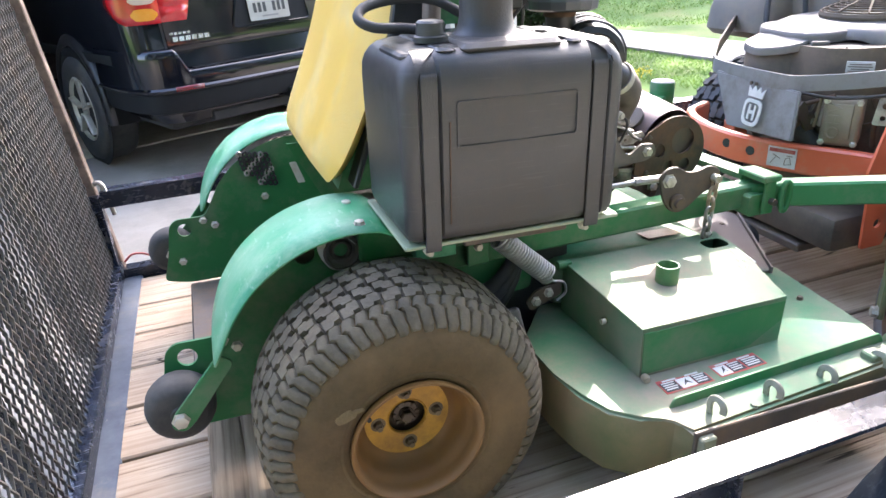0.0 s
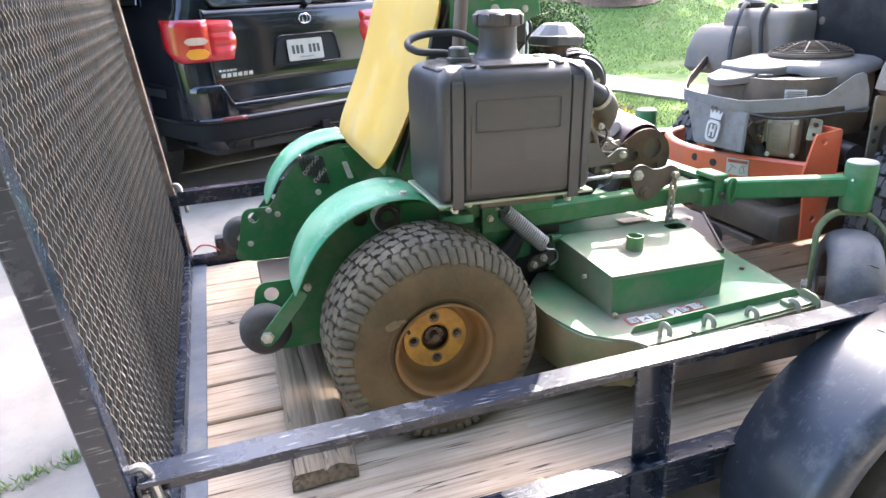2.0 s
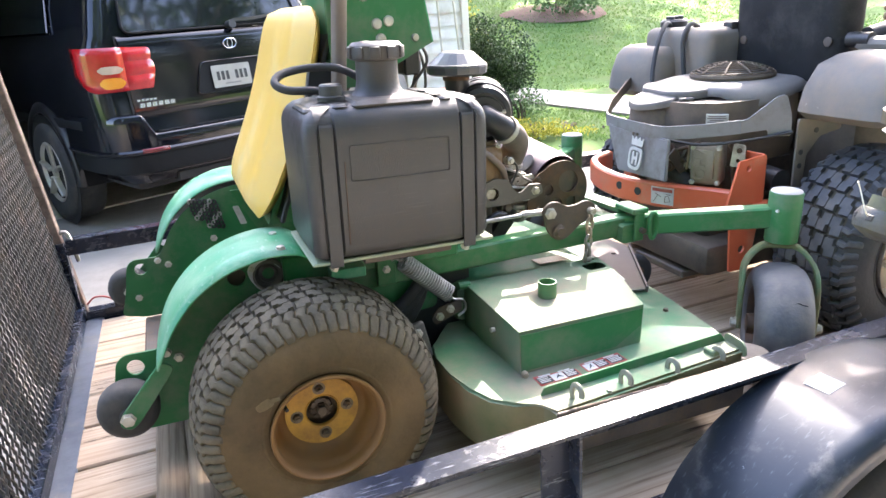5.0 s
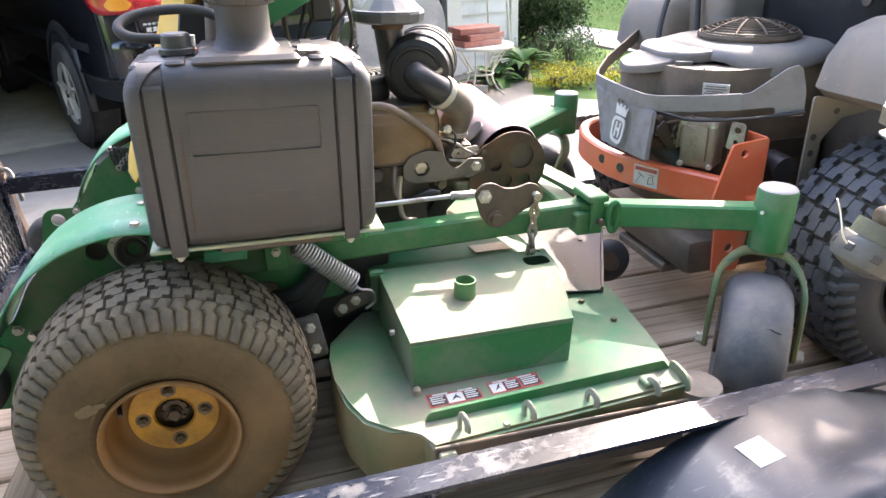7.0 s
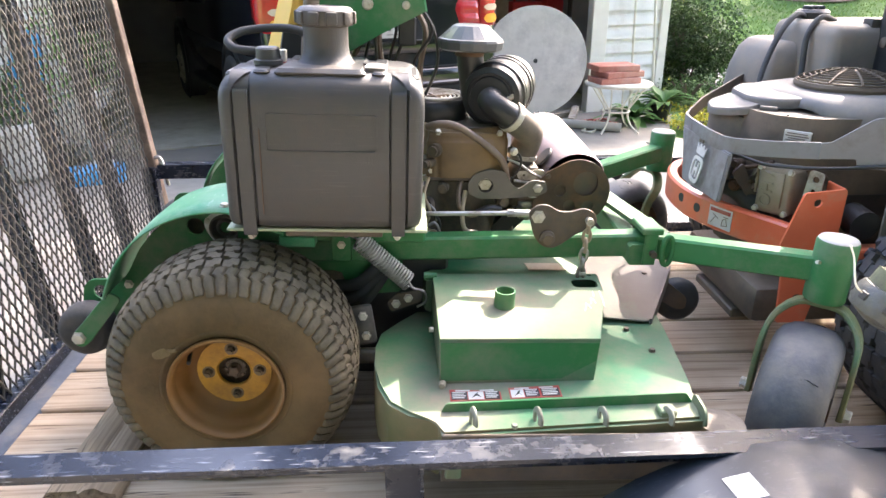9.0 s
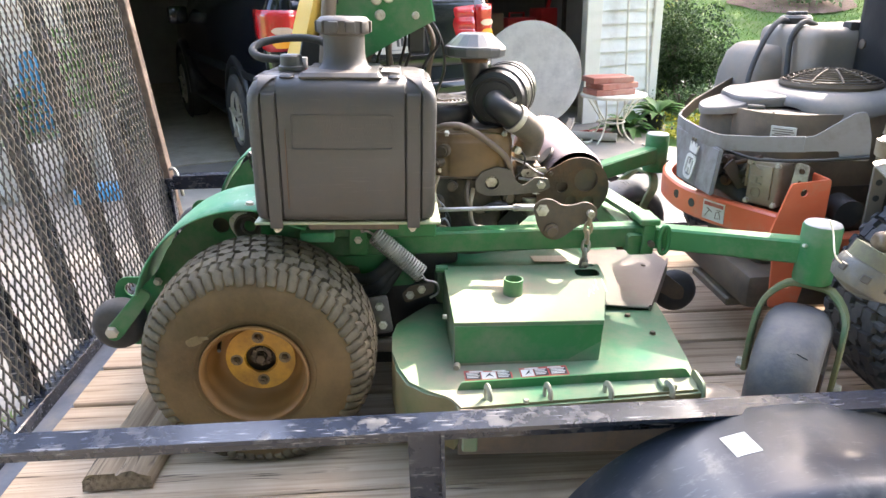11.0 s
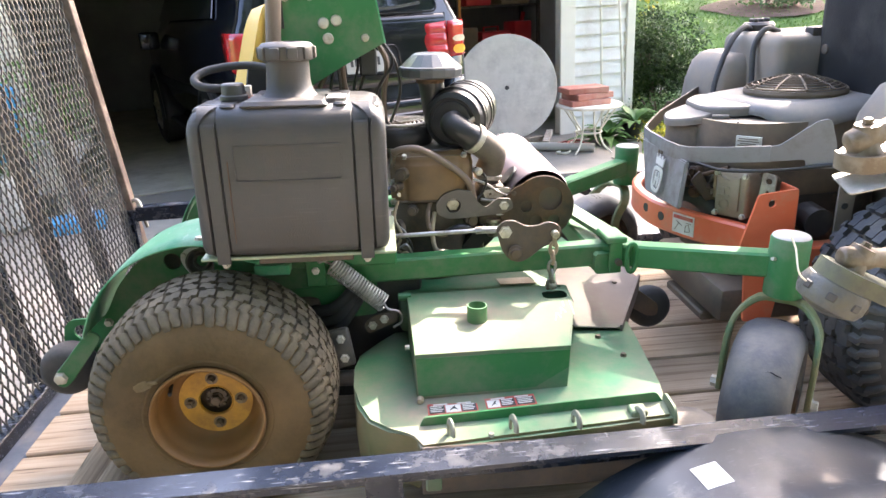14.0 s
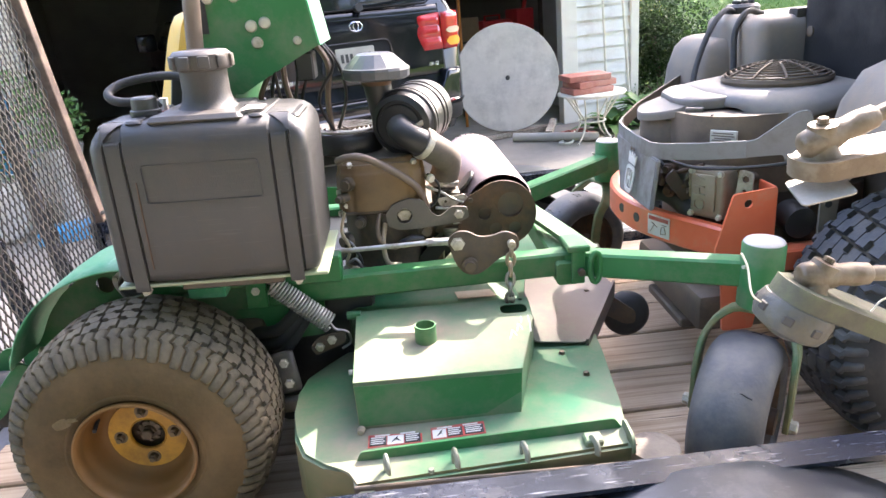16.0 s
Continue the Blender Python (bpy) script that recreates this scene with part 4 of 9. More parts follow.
for x in (0.0705, 0.3530):
    st = bmesh.new()
    line = smooth_line([(x, TY0 + 0.007, TZ1 - 0.030), (x, TY0 + 0.0035, TZ1 - 0.045), (x, TY0 + 0.003, TZ1 - 0.12), (x, TY0 + 0.004, TZ0 + 0.12), (x, TY0 + 0.004, TZ0 + 0.01), (x, TY0 + 0.006, TZ0 - 0.014)], 5)
    sweep(line, [(b, a) for a, b in rect(0.026, 0.005, 0.001)], st, up=(1, 0, 0))
    strap = part("strap", st, PLASTIC, tank, "flat black hold-down strap", angle=40)
    bl = rod((x - 0.002, TY0 + 0.040, TZ0 - 0.018), (x - 0.002, TY0 + 0.014, TZ0 - 0.023), 0.0045, 10)
    hexnut((x - 0.002, TY0 + 0.028, TZ0 - 0.020), (0, -1, -0.2), 0.008, 0.008, bl)
    part("strap_bolt", bl, ZINC, strap)
RUST_RUN = mat("rust_run", (0.075, 0.042, 0.024), (0.11, 0.062, 0.034), 20, 0.7, bump=0.1)
part("rust_run", sweep([(0.1005, TY0 - 0.0002, TZ1 - 0.10), (0.1000, TY0 - 0.0002, TZ0 + 0.16), (0.0990, TY0 + 0.0003, TZ0 + 0.03)], rect(0.0032, 0.0016)), RUST_RUN, tank, "thin brown rust run", angle=0)
# vent hose, fitting
hose = smooth_line([(0.125, 0.11, TZ1 + 0.012), (0.085, 0.115, TZ1 + 0.018), (0.035, 0.12, TZ1 + 0.022), (0.015, 0.14, TZ1 + 0.035), (0.035, 0.165, TZ1 + 0.050), (0.09, 0.18, TZ1 + 0.058), (0.15, 0.17, TZ1 + 0.055), (0.20, 0.16, TZ1 + 0.03)], 6)
part("vent_hose", sweep(hose, circle(0.0085, 10)), RUBBER_CLEAN, tank, "looped black rubber hose", angle=60)
part("hose_fitting", rod((0.125, 0.11, TZ1 - 0.002), (0.125, 0.11, TZ1 + 0.024), 0.0085, 8), WHITE_LABEL, tank, "white plastic fitting")
part("fitting_base", lathe([(0.014, 0), (0.014, 0.006), (0, 0.006)], (0.125, 0.11, TZ1 - 0.004), (0, 0, 1), 14), RED_LABEL, tank)

tank.matrix_basis = Matrix.Translation((-0.012, 0.018, 0.009))

# fenders and rear side plates -----------------------------------------------
def fender(name, y0, y1, outer):
    fb = bmesh.new()
    prof = [(0.100, 0.288), (0.055, 0.305), (0.015, 0.326), (-0.010, 0.334), (-0.060, 0.335), (-0.120, 0.322), (-0.175, 0.297), (-0.225, 0.258), (-0.265, 0.207), (-0.293, 0.150), (-0.304, 0.124)]
    line = smooth_line([(x, 0, z) for x, z in prof], 4)
    n = len(line)
    rows = []
    for i, p in enumerate(line):
        t = i / (n - 1)
        ya, yb = y0, y1
        if t > 0.82:  # the tail narrows and is rounded off
            q = (t - 0.82) / 0.18
            ya, yb = y0 + (y1 - y0) * 0.22 * q * q * (1 if outer > 0 else 0.3), y1 - (y1 - y0) * 0.45 * q * q
        if t < 0.2:  # the front tapers to the tank
            q = (0.2 - t) / 0.2
            yb = y1 - (y1 - y0) * 0.25 * q
        rows.append([fb.verts.new((p.x, ya + (yb - ya) * k / 3, p.z + (0.004 if 0 < k < 3 else 0))) for k in range(4)])
    for r0, r1 in zip(rows, rows[1:]):
        for k in range(3):
            fb.faces.new((r0[k], r0[k + 1], r1[k + 1], r1[k]))
    ob = part(name, fb, GREEN_LIT, mower, "curved green sheet-metal fender, scuffed, sky sheen in its colour", angle=60)
    md = ob.modifiers.new("sheet", "SOLIDIFY")
    md.thickness = 0.004
    for y in (0.242, 0.134) if outer < 0 else (0.95, 1.05):
        part("fender_bolt", hexnut((-0.027, y, 0.337), (0.05, 0, 1), 0.009, 0.006), ZINC, ob)
    return ob


fender("fender", 0.100, 0.315, -1)
fender("fender", 0.880, 1.100, 1)


def side_plate(y, thick, label):
    out = [(-0.425, -0.045), (-0.405, 0.02), (-0.388, 0.110), (-0.370, 0.126), (-0.296, 0.126), (-0.279, 0.150), (-0.250, 0.204), (-0.212, 0.249), (-0.166, 0.283), (-0.116, 0.305), (-0.060, 0.318), (-0.010, 0.318), (0.04, 0.294), (0.35, 0.27), (0.35, 0.10), (0.10, 0.08), (-0.06, -0.06), (-0.36, -0.06)]
    hol = [ring2d(-0.351, 0.094, 0.018, 16)] + ([ring2d(-0.118, 0.260, 0.020, 16)] if y < 0.5 else [])
    return part("side_plate", plate(round_poly(out, 0.015, 3), thick, in_xz(y), holes=hol), GREEN, mower, label, angle=0)


near_plate = side_plate(0.222, 0.006, "green steel side plate under the fender")
far_plate = side_plate(0.885, 0.006, "green steel side plate with bolts")
for (x, z) in ((-0.300, 0.115), (-0.272, 0.098), (-0.13, 0.16), (-0.37, 0.005)):
    part("plate_bolt", hexnut((x, 0.879, z), (0, -1, 0), 0.009, 0.008), ZINC, far_plate)
for (x, z) in ((-0.285, 0.115), (-0.262, 0.098)):
    part("plate_bolt", hexnut((x, 0.216, z), (0, -1, 0), 0.009, 0.008), ZINC, near_plate)
r2 = random.Random(3)
for i in range(6):  # a bunch of short chain hung on the plate
    for j in range(7):
        x = -0.182 + 0.0135 * i + 0.0030 * j + r2.uniform(-0.0015, 0.0015)
        z = 0.284 - 0.0130 * j - 0.0020 * i + r2.uniform(-0.0015, 0.0015)
        if i < 2 and j > 4:
            continue
        t0 = r2.uniform(0, 3)
        lp = [(x + 0.0056 * math.cos(t + t0), 0.8735 + 0.002 * math.sin(2 * t), z + 0.0072 * math.sin(t + t0)) for t in np.linspace(0, 2 * math.pi, 9)[:-1]]
        part("chain_link", sweep(lp, circle(0.0030, 5), closed=True), BLACK_LABEL if (i + j) % 4 else STEEL, far_plate, angle=60)
# tail rollers
for y0, s in ((0.130, 1), (0.895, -1)):
    xr, zr = -0.375 - (0.02 if s < 0 else 0), 0.022
    rl = lathe([(0.0, 0.0), (0.016, 0.0), (0.018, 0.006), (0.044, 0.006), (0.057, 0.014), (0.062, 0.03), (0.062, 0.052), (0.057, 0.066), (0.044, 0.074), (0, 0.074)], (xr, y0 + 0.008, zr), (0, 1, 0), 32)
    roller = part("tail_roller", rl, RUBBER_CLEAN, mower, "scuffed black rubber roller", angle=50)
    ar = plate(round_poly([(-0.393, 0.006), (-0.372, -0.006), (-0.352, 0.010), (-0.268, 0.118), (-0.295, 0.138), (-0.388, 0.030)], 0.016, 4), 0.006, in_xz(y0 + 0.004 if s > 0 else y0 + 0.094), edge=0.0015)
    part("roller_arm", ar, GREEN, mower, angle=30)
    part("axle_bolt", hexnut((xr, y0 - 0.003, zr), (0, -1, 0), 0.013, 0.009), ZINC, roller)
BRACKET_DUST = mat("dusty_flange", (0.46, 0.44, 0.42), (0.56, 0.54, 0.51), 8, 0.6, 0.2, bump=0.1)
# rubber stop under the fender, with its bolted flange
STOP_RUBBER = mat("dusty_stop_rubber", (0.085, 0.072, 0.062), (0.16, 0.135, 0.115), 12, 0.75, bump=0.2, bscale=80)
sx, sz = -0.050, 0.2586
st = part("rubber_stop", lathe([(0.036, 0.030), (0.036, -0.002), (0.031, -0.006), (0.0285, -0.003), (0.027, 0.006), (0.022, 0.010), (0.018, 0.003), (0.015, 0.003), (0.013, 0.012), (0, 0.014)], (sx, 0.205, sz), (0, 1, 0), 32), STOP_RUBBER, mower, "round grey-black rubber stop", angle=40)
fl_ = plate(round_poly([(sx - 0.046, sz + 0.018), (sx - 0.030, sz + 0.036), (sx + 0.004, sz + 0.038), (sx + 0.046, sz - 0.010), (sx + 0.040, sz - 0.030), (sx + 0.010, sz - 0.039), (sx - 0.024, sz - 0.034), (sx - 0.042, sz - 0.004)], 0.014, 4), 0.006, in_xz(0.2085), holes=[ring2d(sx, sz, 0.0295, 28)], edge=0.001)
flange = part("stop_flange", fl_, BRACKET_DUST, st, "pale dusty steel flange", angle=30)
for dx, dz in ((-0.036, 0.020), (0.036, -0.018)):
    part("flange_bolt", hexnut((sx + dx, 0.2025, sz + dz), (0, -1, 0), 0.006, 0.005), ZINC, st)
# main frame under the tank
part("tank_tray", box((0.012, -0.012, 0.336), (0.398, 0.235, 0.3425), 0.002, 1), mat("tray_cream_green", (0.22, 0.28, 0.17), (0.30, 0.34, 0.22), 8, 0.5, bump=0.04, dirt=(0.40, 0.34, 0.24), dirt_amt=0.4), mower, "pale dusty green tank tray")
part("tray_rib", box((0.078, 0.150, 0.238), (0.157, 0.189, 0.262), 0.002, 1), GREEN_LIT, mower)
part("tray_pad", box((0.12, 0.01, 0.318), (0.31, 0.20, 0.3355), 0.002, 1), DARKSTEEL, mower)
part("frame_channel", box((-0.02, 0.19, 0.235), (0.40, 0.235, 0.296), 0.004, 1), GREEN, mower)
fr = part("frame_bracket", box((0.19, 0.175, 0.195), (0.235, 0.189, 0.300), 0.002, 1), GREEN, mower)
for x, z in ((0.212, 0.28), (0.212, 0.235)):
    part("frame_bolt", hexnut((x, 0.175, z), (0, -1, 0), 0.008, 0.007), ZINC, fr)
for x in (0.085, 0.12, 0.16):
    part("frame_bolt", hexnut((x, 0.19, 0.275), (0, -1, 0), 0.008, 0.007), ZINC, fr)
# added dark panel, keeps the side plate's hole from showing daylight
part("hole_dark_panel", box((-0.15, 0.252, 0.05), (0.02, 0.262, 0.288), 0.002, 1), DARKSTEEL, mower)
part("floor_pan", box((-0.33, 0.26, -0.085), (0.02, 0.87, -0.075), 0.002, 1), GREEN, mower)
part("floor_step", box((-0.36, 0.30, -0.06), (-0.10, 0.84, -0.045), 0.004, 1), DARKSTEEL, mower)
part("transaxle", box((0.02, 0.20, -0.06), (0.22, 0.88, 0.16), 0.03, 2), ENGINE, mower)
# added black box, hides lit deck boards where only shade shows
part("dark_filler", box((0.205, 0.245, -0.150), (0.460, 0.85, 0.215), 0.02, 2), PLASTIC_BLACK, mower, "black box added to fill the dark gap behind the wheel")
part("belt_guard_panel", plate([(-0.075, 0.345), (0.05, 0.10), (0.06, 0.345)], 0.006, in_xz(0.70)), GREEN, mower)
lb = part("warning_label", plate(round_poly([(-0.075, 0.30), (-0.058, 0.30), (-0.04, 0.245), (-0.058, 0.245)], 0.004), 0.001, in_xz(0.692)), WHITE_LABEL, mower, "small faded warning label")

# back pad ----------------------------------------------------------------------
pb = bmesh.new()
N, M2 = 22, 14
face_rows = []
for side in (0, 1):
    g = []
    for i in range(N + 1):
        u = i / N
        row = []
        for j in range(M2 + 1):
            v = j / M2
            y = 0.275 + 0.60 * v
            eu, ev = 2 * u - 1, 2 * v - 1
            puff = (1 - abs(eu) ** 6) * (1 - abs(ev) ** 6)
            x = -0.062 + 0.155 * u + 0.03 * math.sin(u * 2.6)
            z = 0.345 + 0.475 * u
            # round the corners of the outline
            cy = 0.575 + (y - 0.575) * (1 - 0.10 * abs(eu) ** 8 - 0.03 * (1 - u))
            zz = z - 0.015 * abs(ev) ** 8 * (1 if u > 0.5 else -1) * abs(eu) ** 3
            off = (-0.045 if side == 0 else 0.030) * puff ** 0.45
            row.append(pb.verts.new((x + 0.02 + off * 0.95, cy, zz - off * 0.30)))
        g.append(row)
    face_rows.append(g)
for g in face_rows:
    for i in range(N):
        for j in range(M2):
            pb.faces.new((g[i][j], g[i + 1][j], g[i + 1][j + 1], g[i][j + 1]))
bmesh.ops.remove_doubles(pb, verts=list(pb.verts), dist=0.0008)
pad = part("back_pad", pb, YELLOW, mower, "plump yellow vinyl back pad", angle=80)
part("pad_backing", box((0.0, 0.30, 0.0), (0.012, 0.86, 0.47), 0.003, 1, m=pose(0.0, 0, 0.345, 0, 20, 0)), PLASTIC_BLACK, mower, "black pad backing board")
part("pad_bracket", plate(round_poly([(0.075, 0.60), (0.145, 0.585), (0.150, 0.69), (0.095, 0.70)], 0.012), 0.02, in_xz(0.28), edge=0.003), PLASTIC_BLACK, mower, "black rubber pad mount")
part("lower_console", plate([(-0.02, 0.33), (0.09, 0.33), (0.20, 0.64), (0.12, 0.72), (0.075, 0.60)], 0.40, in_xz(0.75)), GREEN, mower)

# control tower -------------------------------------------------------------------
tw = bmesh.new()
face = [(0.150, 0.848), (0.372, 0.852), (0.394, 0.730), (0.300, 0.682), (0.225, 0.640), (0.150, 0.640)]
plate(face, 0.006, in_xz(0.300), bm=tw)
tower = part("control_tower", tw, GREEN, mower, "green steel control tower panel", angle=0)
# side plate in the lighter green: its sunlit look is in the colour
part("tower_side", plate([(0.0, 0.0), (0.25, 0.0), (0.25, 0.12), (0.0, 0.12)], 0.004, Matrix(((-0.022 / 0.12 * 0, -0.18, 1, 0.394), (1, 0, 0, 0.296), (0, 0.98, 0, 0.730), (0, 0, 0, 1)))), GREEN_LIT, tower, "lighter green tower edge, sunlight put into its colour", angle=0)
part("tower_top", plate([(0.150, 0.300), (0.372, 0.300), (0.372, 0.56), (0.150, 0.56)], 0.004, Matrix.Translation((0, 0, 0.846))), GREEN, tower, angle=0)
part("tower_far_side", plate(face, 0.006, in_xz(0.56)), GREEN, tower, angle=0)
part("tower_back", box((0.150, 0.306, 0.70), (0.156, 0.554, 0.845)), GREEN, tower)
part("dark_slot", box((0.160, 0.2915, 0.765), (0.176, 0.2935, 0.845)), BLACK_LABEL, tower)
for x, z, r in ((0.235, 0.835, 0.0125), (0.312, 0.840, 0.0125), (0.182, 0.832, 0.011), (0.262, 0.775, 0.0125), (0.290, 0.780, 0.0125), (0.270, 0.742, 0.0125), (0.352, 0.742, 0.009)):
    part("carriage_bolt", lathe([(r, 0.0), (r, 0.002), (r * 0.8, 0.006), (0, 0.008)], (x, 0.2945, z), (0, -1, 0), 18), ZINC, tower)
part("post", rod((0.120, 0.235, 0.30), (0.168, 0.235, 0.858), 0.0165, 18), POLE, mower, "brown painted steel post")
for y in (0.235, 0.62):
    lv = smooth_line([(0.168, y, 0.850), (0.172, y, 0.885), (0.215, y + 0.01, 0.935), (0.30, y + 0.03, 0.985), (0.36, y + 0.10, 1.0)], 5)
    part("control_lever", sweep(lv, circle(0.013, 10)), RUBBER_CLEAN, mower, "black foam-covered control lever", angle=60)
for y, x in ((0.33, 0.335), (0.50, 0.335)):
    part("grip_hoop", sweep(smooth_line([(x - 0.02, y, 0.850), (x, y, 0.91), (x + 0.03, y, 0.96), (x + 0.05, y + 0.04, 1.0)], 4), circle(0.010, 8)), PLASTIC_BLACK, mower)
for k, (x, y, c) in enumerate(((0.20, 0.40, TAN_PLASTIC), (0.27, 0.40, YELLOW), (0.25, 0.50, PLASTIC_BLACK))):
    part("control_knob", lathe([(0.004, 0), (0.004, 0.03), (0.010, 0.034), (0.012, 0.048), (0.007, 0.056), (0, 0.057)], (x, y, 0.85), (0, 0, 1), 14), c, tower)
r3 = random.Random(8)
for k in range(9):
    x = 0.25 + 0.15 * k / 8 + r3.uniform(-0.01, 0.01)
    y = 0.34 + r3.uniform(0, 0.12)
    ln = smooth_line([(x, y, 0.74 - 0.02 * r3.random()), (x + r3.uniform(-0.02, 0.03), y + 0.01, 0.68), (x + r3.uniform(-0.03, 0.05), y + 0.03, 0.60), (x + r3.uniform(-0.04, 0.04), y + 0.05, 0.50)], 5)
    part("control_cable", sweep(ln, circle(0.004 if k % 3 else 0.007, 6)), PLASTIC_BLACK if k % 3 else POLE, tower)
part("wiring_block", box((0.335, 0.33, 0.655), (0.375, 0.40, 0.715), 0.004, 1), PLASTIC_BLACK, tower)

# ---- engine, air cleaner, exhaust ----
ELBOW = mat("dusty_rubber_elbow", (0.075, 0.066, 0.056), (0.13, 0.11, 0.09), 8, 0.6, bump=0.1, dirt=(0.24, 0.19, 0.14), dirt_amt=0.45)
BRACKET = mat("dusty_grey_bracket", (0.088, 0.082, 0.073), (0.13, 0.12, 0.105), 8, 0.5, 0.3, bump=0.06, dirt=(0.26, 0.21, 0.16), dirt_amt=0.3)
blk = box((0.43, 0.40, 0.10), (0.64, 0.66, 0.335), 0.018, 2)
lathe([(0.085, 0.085), (0.095, 0.10), (0.097, 0.14), (0.092, 0.16), (0.092, 0.345), (0.080, 0.352)], (0.495, 0.405, 0.0), (0, 0, 1), 40, blk)
block = part("engine_block", blk, ENGINE, mower, "dusty dark engine block", angle=40)
cov = bmesh.new()
lo = [(0.395, 0.325), (0.43, 0.30), (0.565, 0.305), (0.60, 0.335), (0.605, 0.62), (0.57, 0.66), (0.40, 0.66)]
ra = [cov.verts.new((x, y, 0.358)) for x, y in lo]
rb_ = [cov.verts.new((x, y, 0.452)) for x, y in lo]
rc = [cov.verts.new((x + (0.52 - x) * 0.08, y + (0.48 - y) * 0.08, 0.474)) for x, y in lo]
for r0, r1 in ((ra, rb_), (rb_, rc)):
    for j in range(7):
        cov.faces.new((r0[j], r0[(j + 1) % 7], r1[(j + 1) % 7], r1[j]))
cov.faces.new(rc)
bmesh.ops.bevel(cov, geom=list(cov.edges), offset=0.022, segments=4, affect="EDGES", clamp_overlap=True)
ecov = part("engine_cover", cov, ENGINE_TAN, mower, "dusty tan-black engine shroud", angle=40)
part("cover_inset", plate(round_poly([(0.425, 0.345), (0.450, 0.322), (0.530, 0.322), (0.565, 0.350), (0.57, 0.46), (0.425, 0.46)], 0.008), 0.004, Matrix.Translation((0, 0, 0.4725)), edge=0.001), DARK_COVER, ecov)
for y, z in ((0.33, 0.40), (0.33, 0.35), (0.40, 0.30)):
    part("cover_bolt", hexnut((0.405, y, z), (-1, -0.4, 0), 0.008, 0.01), ZINC, ecov)
part("cover_flange", box((0.41, 0.305, 0.350), (0.60, 0.34, 0.358), 0.002, 1), DARKSTEEL, ecov)
# coiled blower screen
scr = lathe([(0.082, 0.0), (0.086, 0.01), (0.086, 0.035), (0.080, 0.045), (0.06, 0.05)], (0.425, 0.45, 0.475), (0, 0, 1), 32)
screen = part("blower_housing", scr, PLASTIC_BLACK, mower, "black engine blower screen", angle=50)
for k in range(7):
    r = 0.084 - k * 0.011
    part("screen_ring", sweep([(0.425 + r * math.cos(t), 0.45 + r * math.sin(t), 0.530 - 0.0012 * k) for t in np.linspace(0, 2 * math.pi, 33)[:-1]], circle(0.0026, 6), closed=True), STEEL, screen, angle=60)
for k in range(4):
    a = k * math.pi / 2 + 0.4
    part("screen_spoke", rod((0.425, 0.45, 0.526), (0.425 + 0.084 * math.cos(a), 0.45 + 0.084 * math.sin(a), 0.526), 0.0024, 6), DARKSTEEL, screen)
# side control: oil cap, wires
for k, (z, y) in enumerate(((0.29, 0.31), (0.25, 0.33), (0.21, 0.315))):
    part("engine_boss", lathe([(0.020, 0), (0.020, 0.012), (0.012, 0.016), (0.012, 0.024), (0, 0.024)], (0.415 + 0.0 * k, y, z), (-0.8, -0.6, 0), 14), ENGINE, block)
for k in range(4):
    z = 0.33 - 0.02 * k
    part("wire", sweep(smooth_line([(0.395, 0.29, z - 0.08), (0.425, 0.275, z - 0.055), (0.44, 0.28, z - 0.09), (0.42, 0.285, z - 0.13), (0.40, 0.29, z - 0.15)], 5), circle(0.003, 6)), (PLASTIC_BLACK, STEEL, TAN_PLASTIC, PLASTIC_BLACK)[k], block, angle=60)
part("oil_tube", sweep(smooth_line([(0.50, 0.31, 0.325), (0.492, 0.29, 0.28), (0.50, 0.285, 0.235), (0.53, 0.29, 0.225)], 5), circle(0.006, 8)), TAN_PLASTIC, block, angle=60)
part("breather_hose", sweep(smooth_line([(0.405, 0.31, 0.478), (0.43, 0.285, 0.490), (0.47, 0.275, 0.488), (0.53, 0.29, 0.45), (0.58, 0.305, 0.405), (0.60, 0.32, 0.35)], 6), circle(0.0085, 10)), POLE, mower, "brown rubber breather hose", angle=60)
# canister air cleaner, lying across the engine
CA = Vector((-0.36, -0.92, -0.06)).normalized()
CO = Vector((0.584, 0.435, 0.546))
can = lathe([(0, -0.10), (0.06, -0.10), (0.072, -0.09), (0.074, -0.03), (0.077, -0.028), (0.077, -0.016), (0.074, -0.014), (0.074, 0.05), (0.079, 0.052), (0.079, 0.062), (0.074, 0.066), (0.070, 0.085), (0.058, 0.092), (0.056, 0.088), (0.050, 0.088), (0.048, 0.094), (0.03, 0.096), (0, 0.096)], CO, CA, 40)
canister = part("air_cleaner", can, PLASTIC_BLACK, mower, "black canister air cleaner", angle=35)
for h in (-0.05, 0.03):
    part("canister_band", lathe([(0.0745, h), (0.078, h + 0.001), (0.078, h + 0.012), (0.0745, h + 0.013)], CO, CA, 40), PLASTIC_BLACK, canister, angle=40)
part("clip", box((-0.004, -0.012, -0.03), (0.004, 0.012, 0.03), 0.002, 1, m=Matrix.Translation(CO + Vector((-0.083, -0.03, 0.02)))), STEEL, canister)
part("intake_pipe", rod((0.520, 0.425, 0.535), (0.503, 0.415, 0.645), 0.032, 24), PLASTIC_BLACK, canister, angle=60)
part("pipe_clamp", lathe([(0.034, 0), (0.035, 0.002), (0.035, 0.010), (0.034, 0.012)], (0.504, 0.417, 0.628), (0.0, 0, 1), 28), RUSTY, canister)
mush = lathe([(0.034, -0.002), (0.070, 0.0), (0.077, 0.004), (0.079, 0.020), (0.077, 0.026), (0.073, 0.028), (0.043, 0.055), (0.036, 0.058), (0, 0.060)], (0.505, 0.412, 0.642), (0, 0, 1), 16)
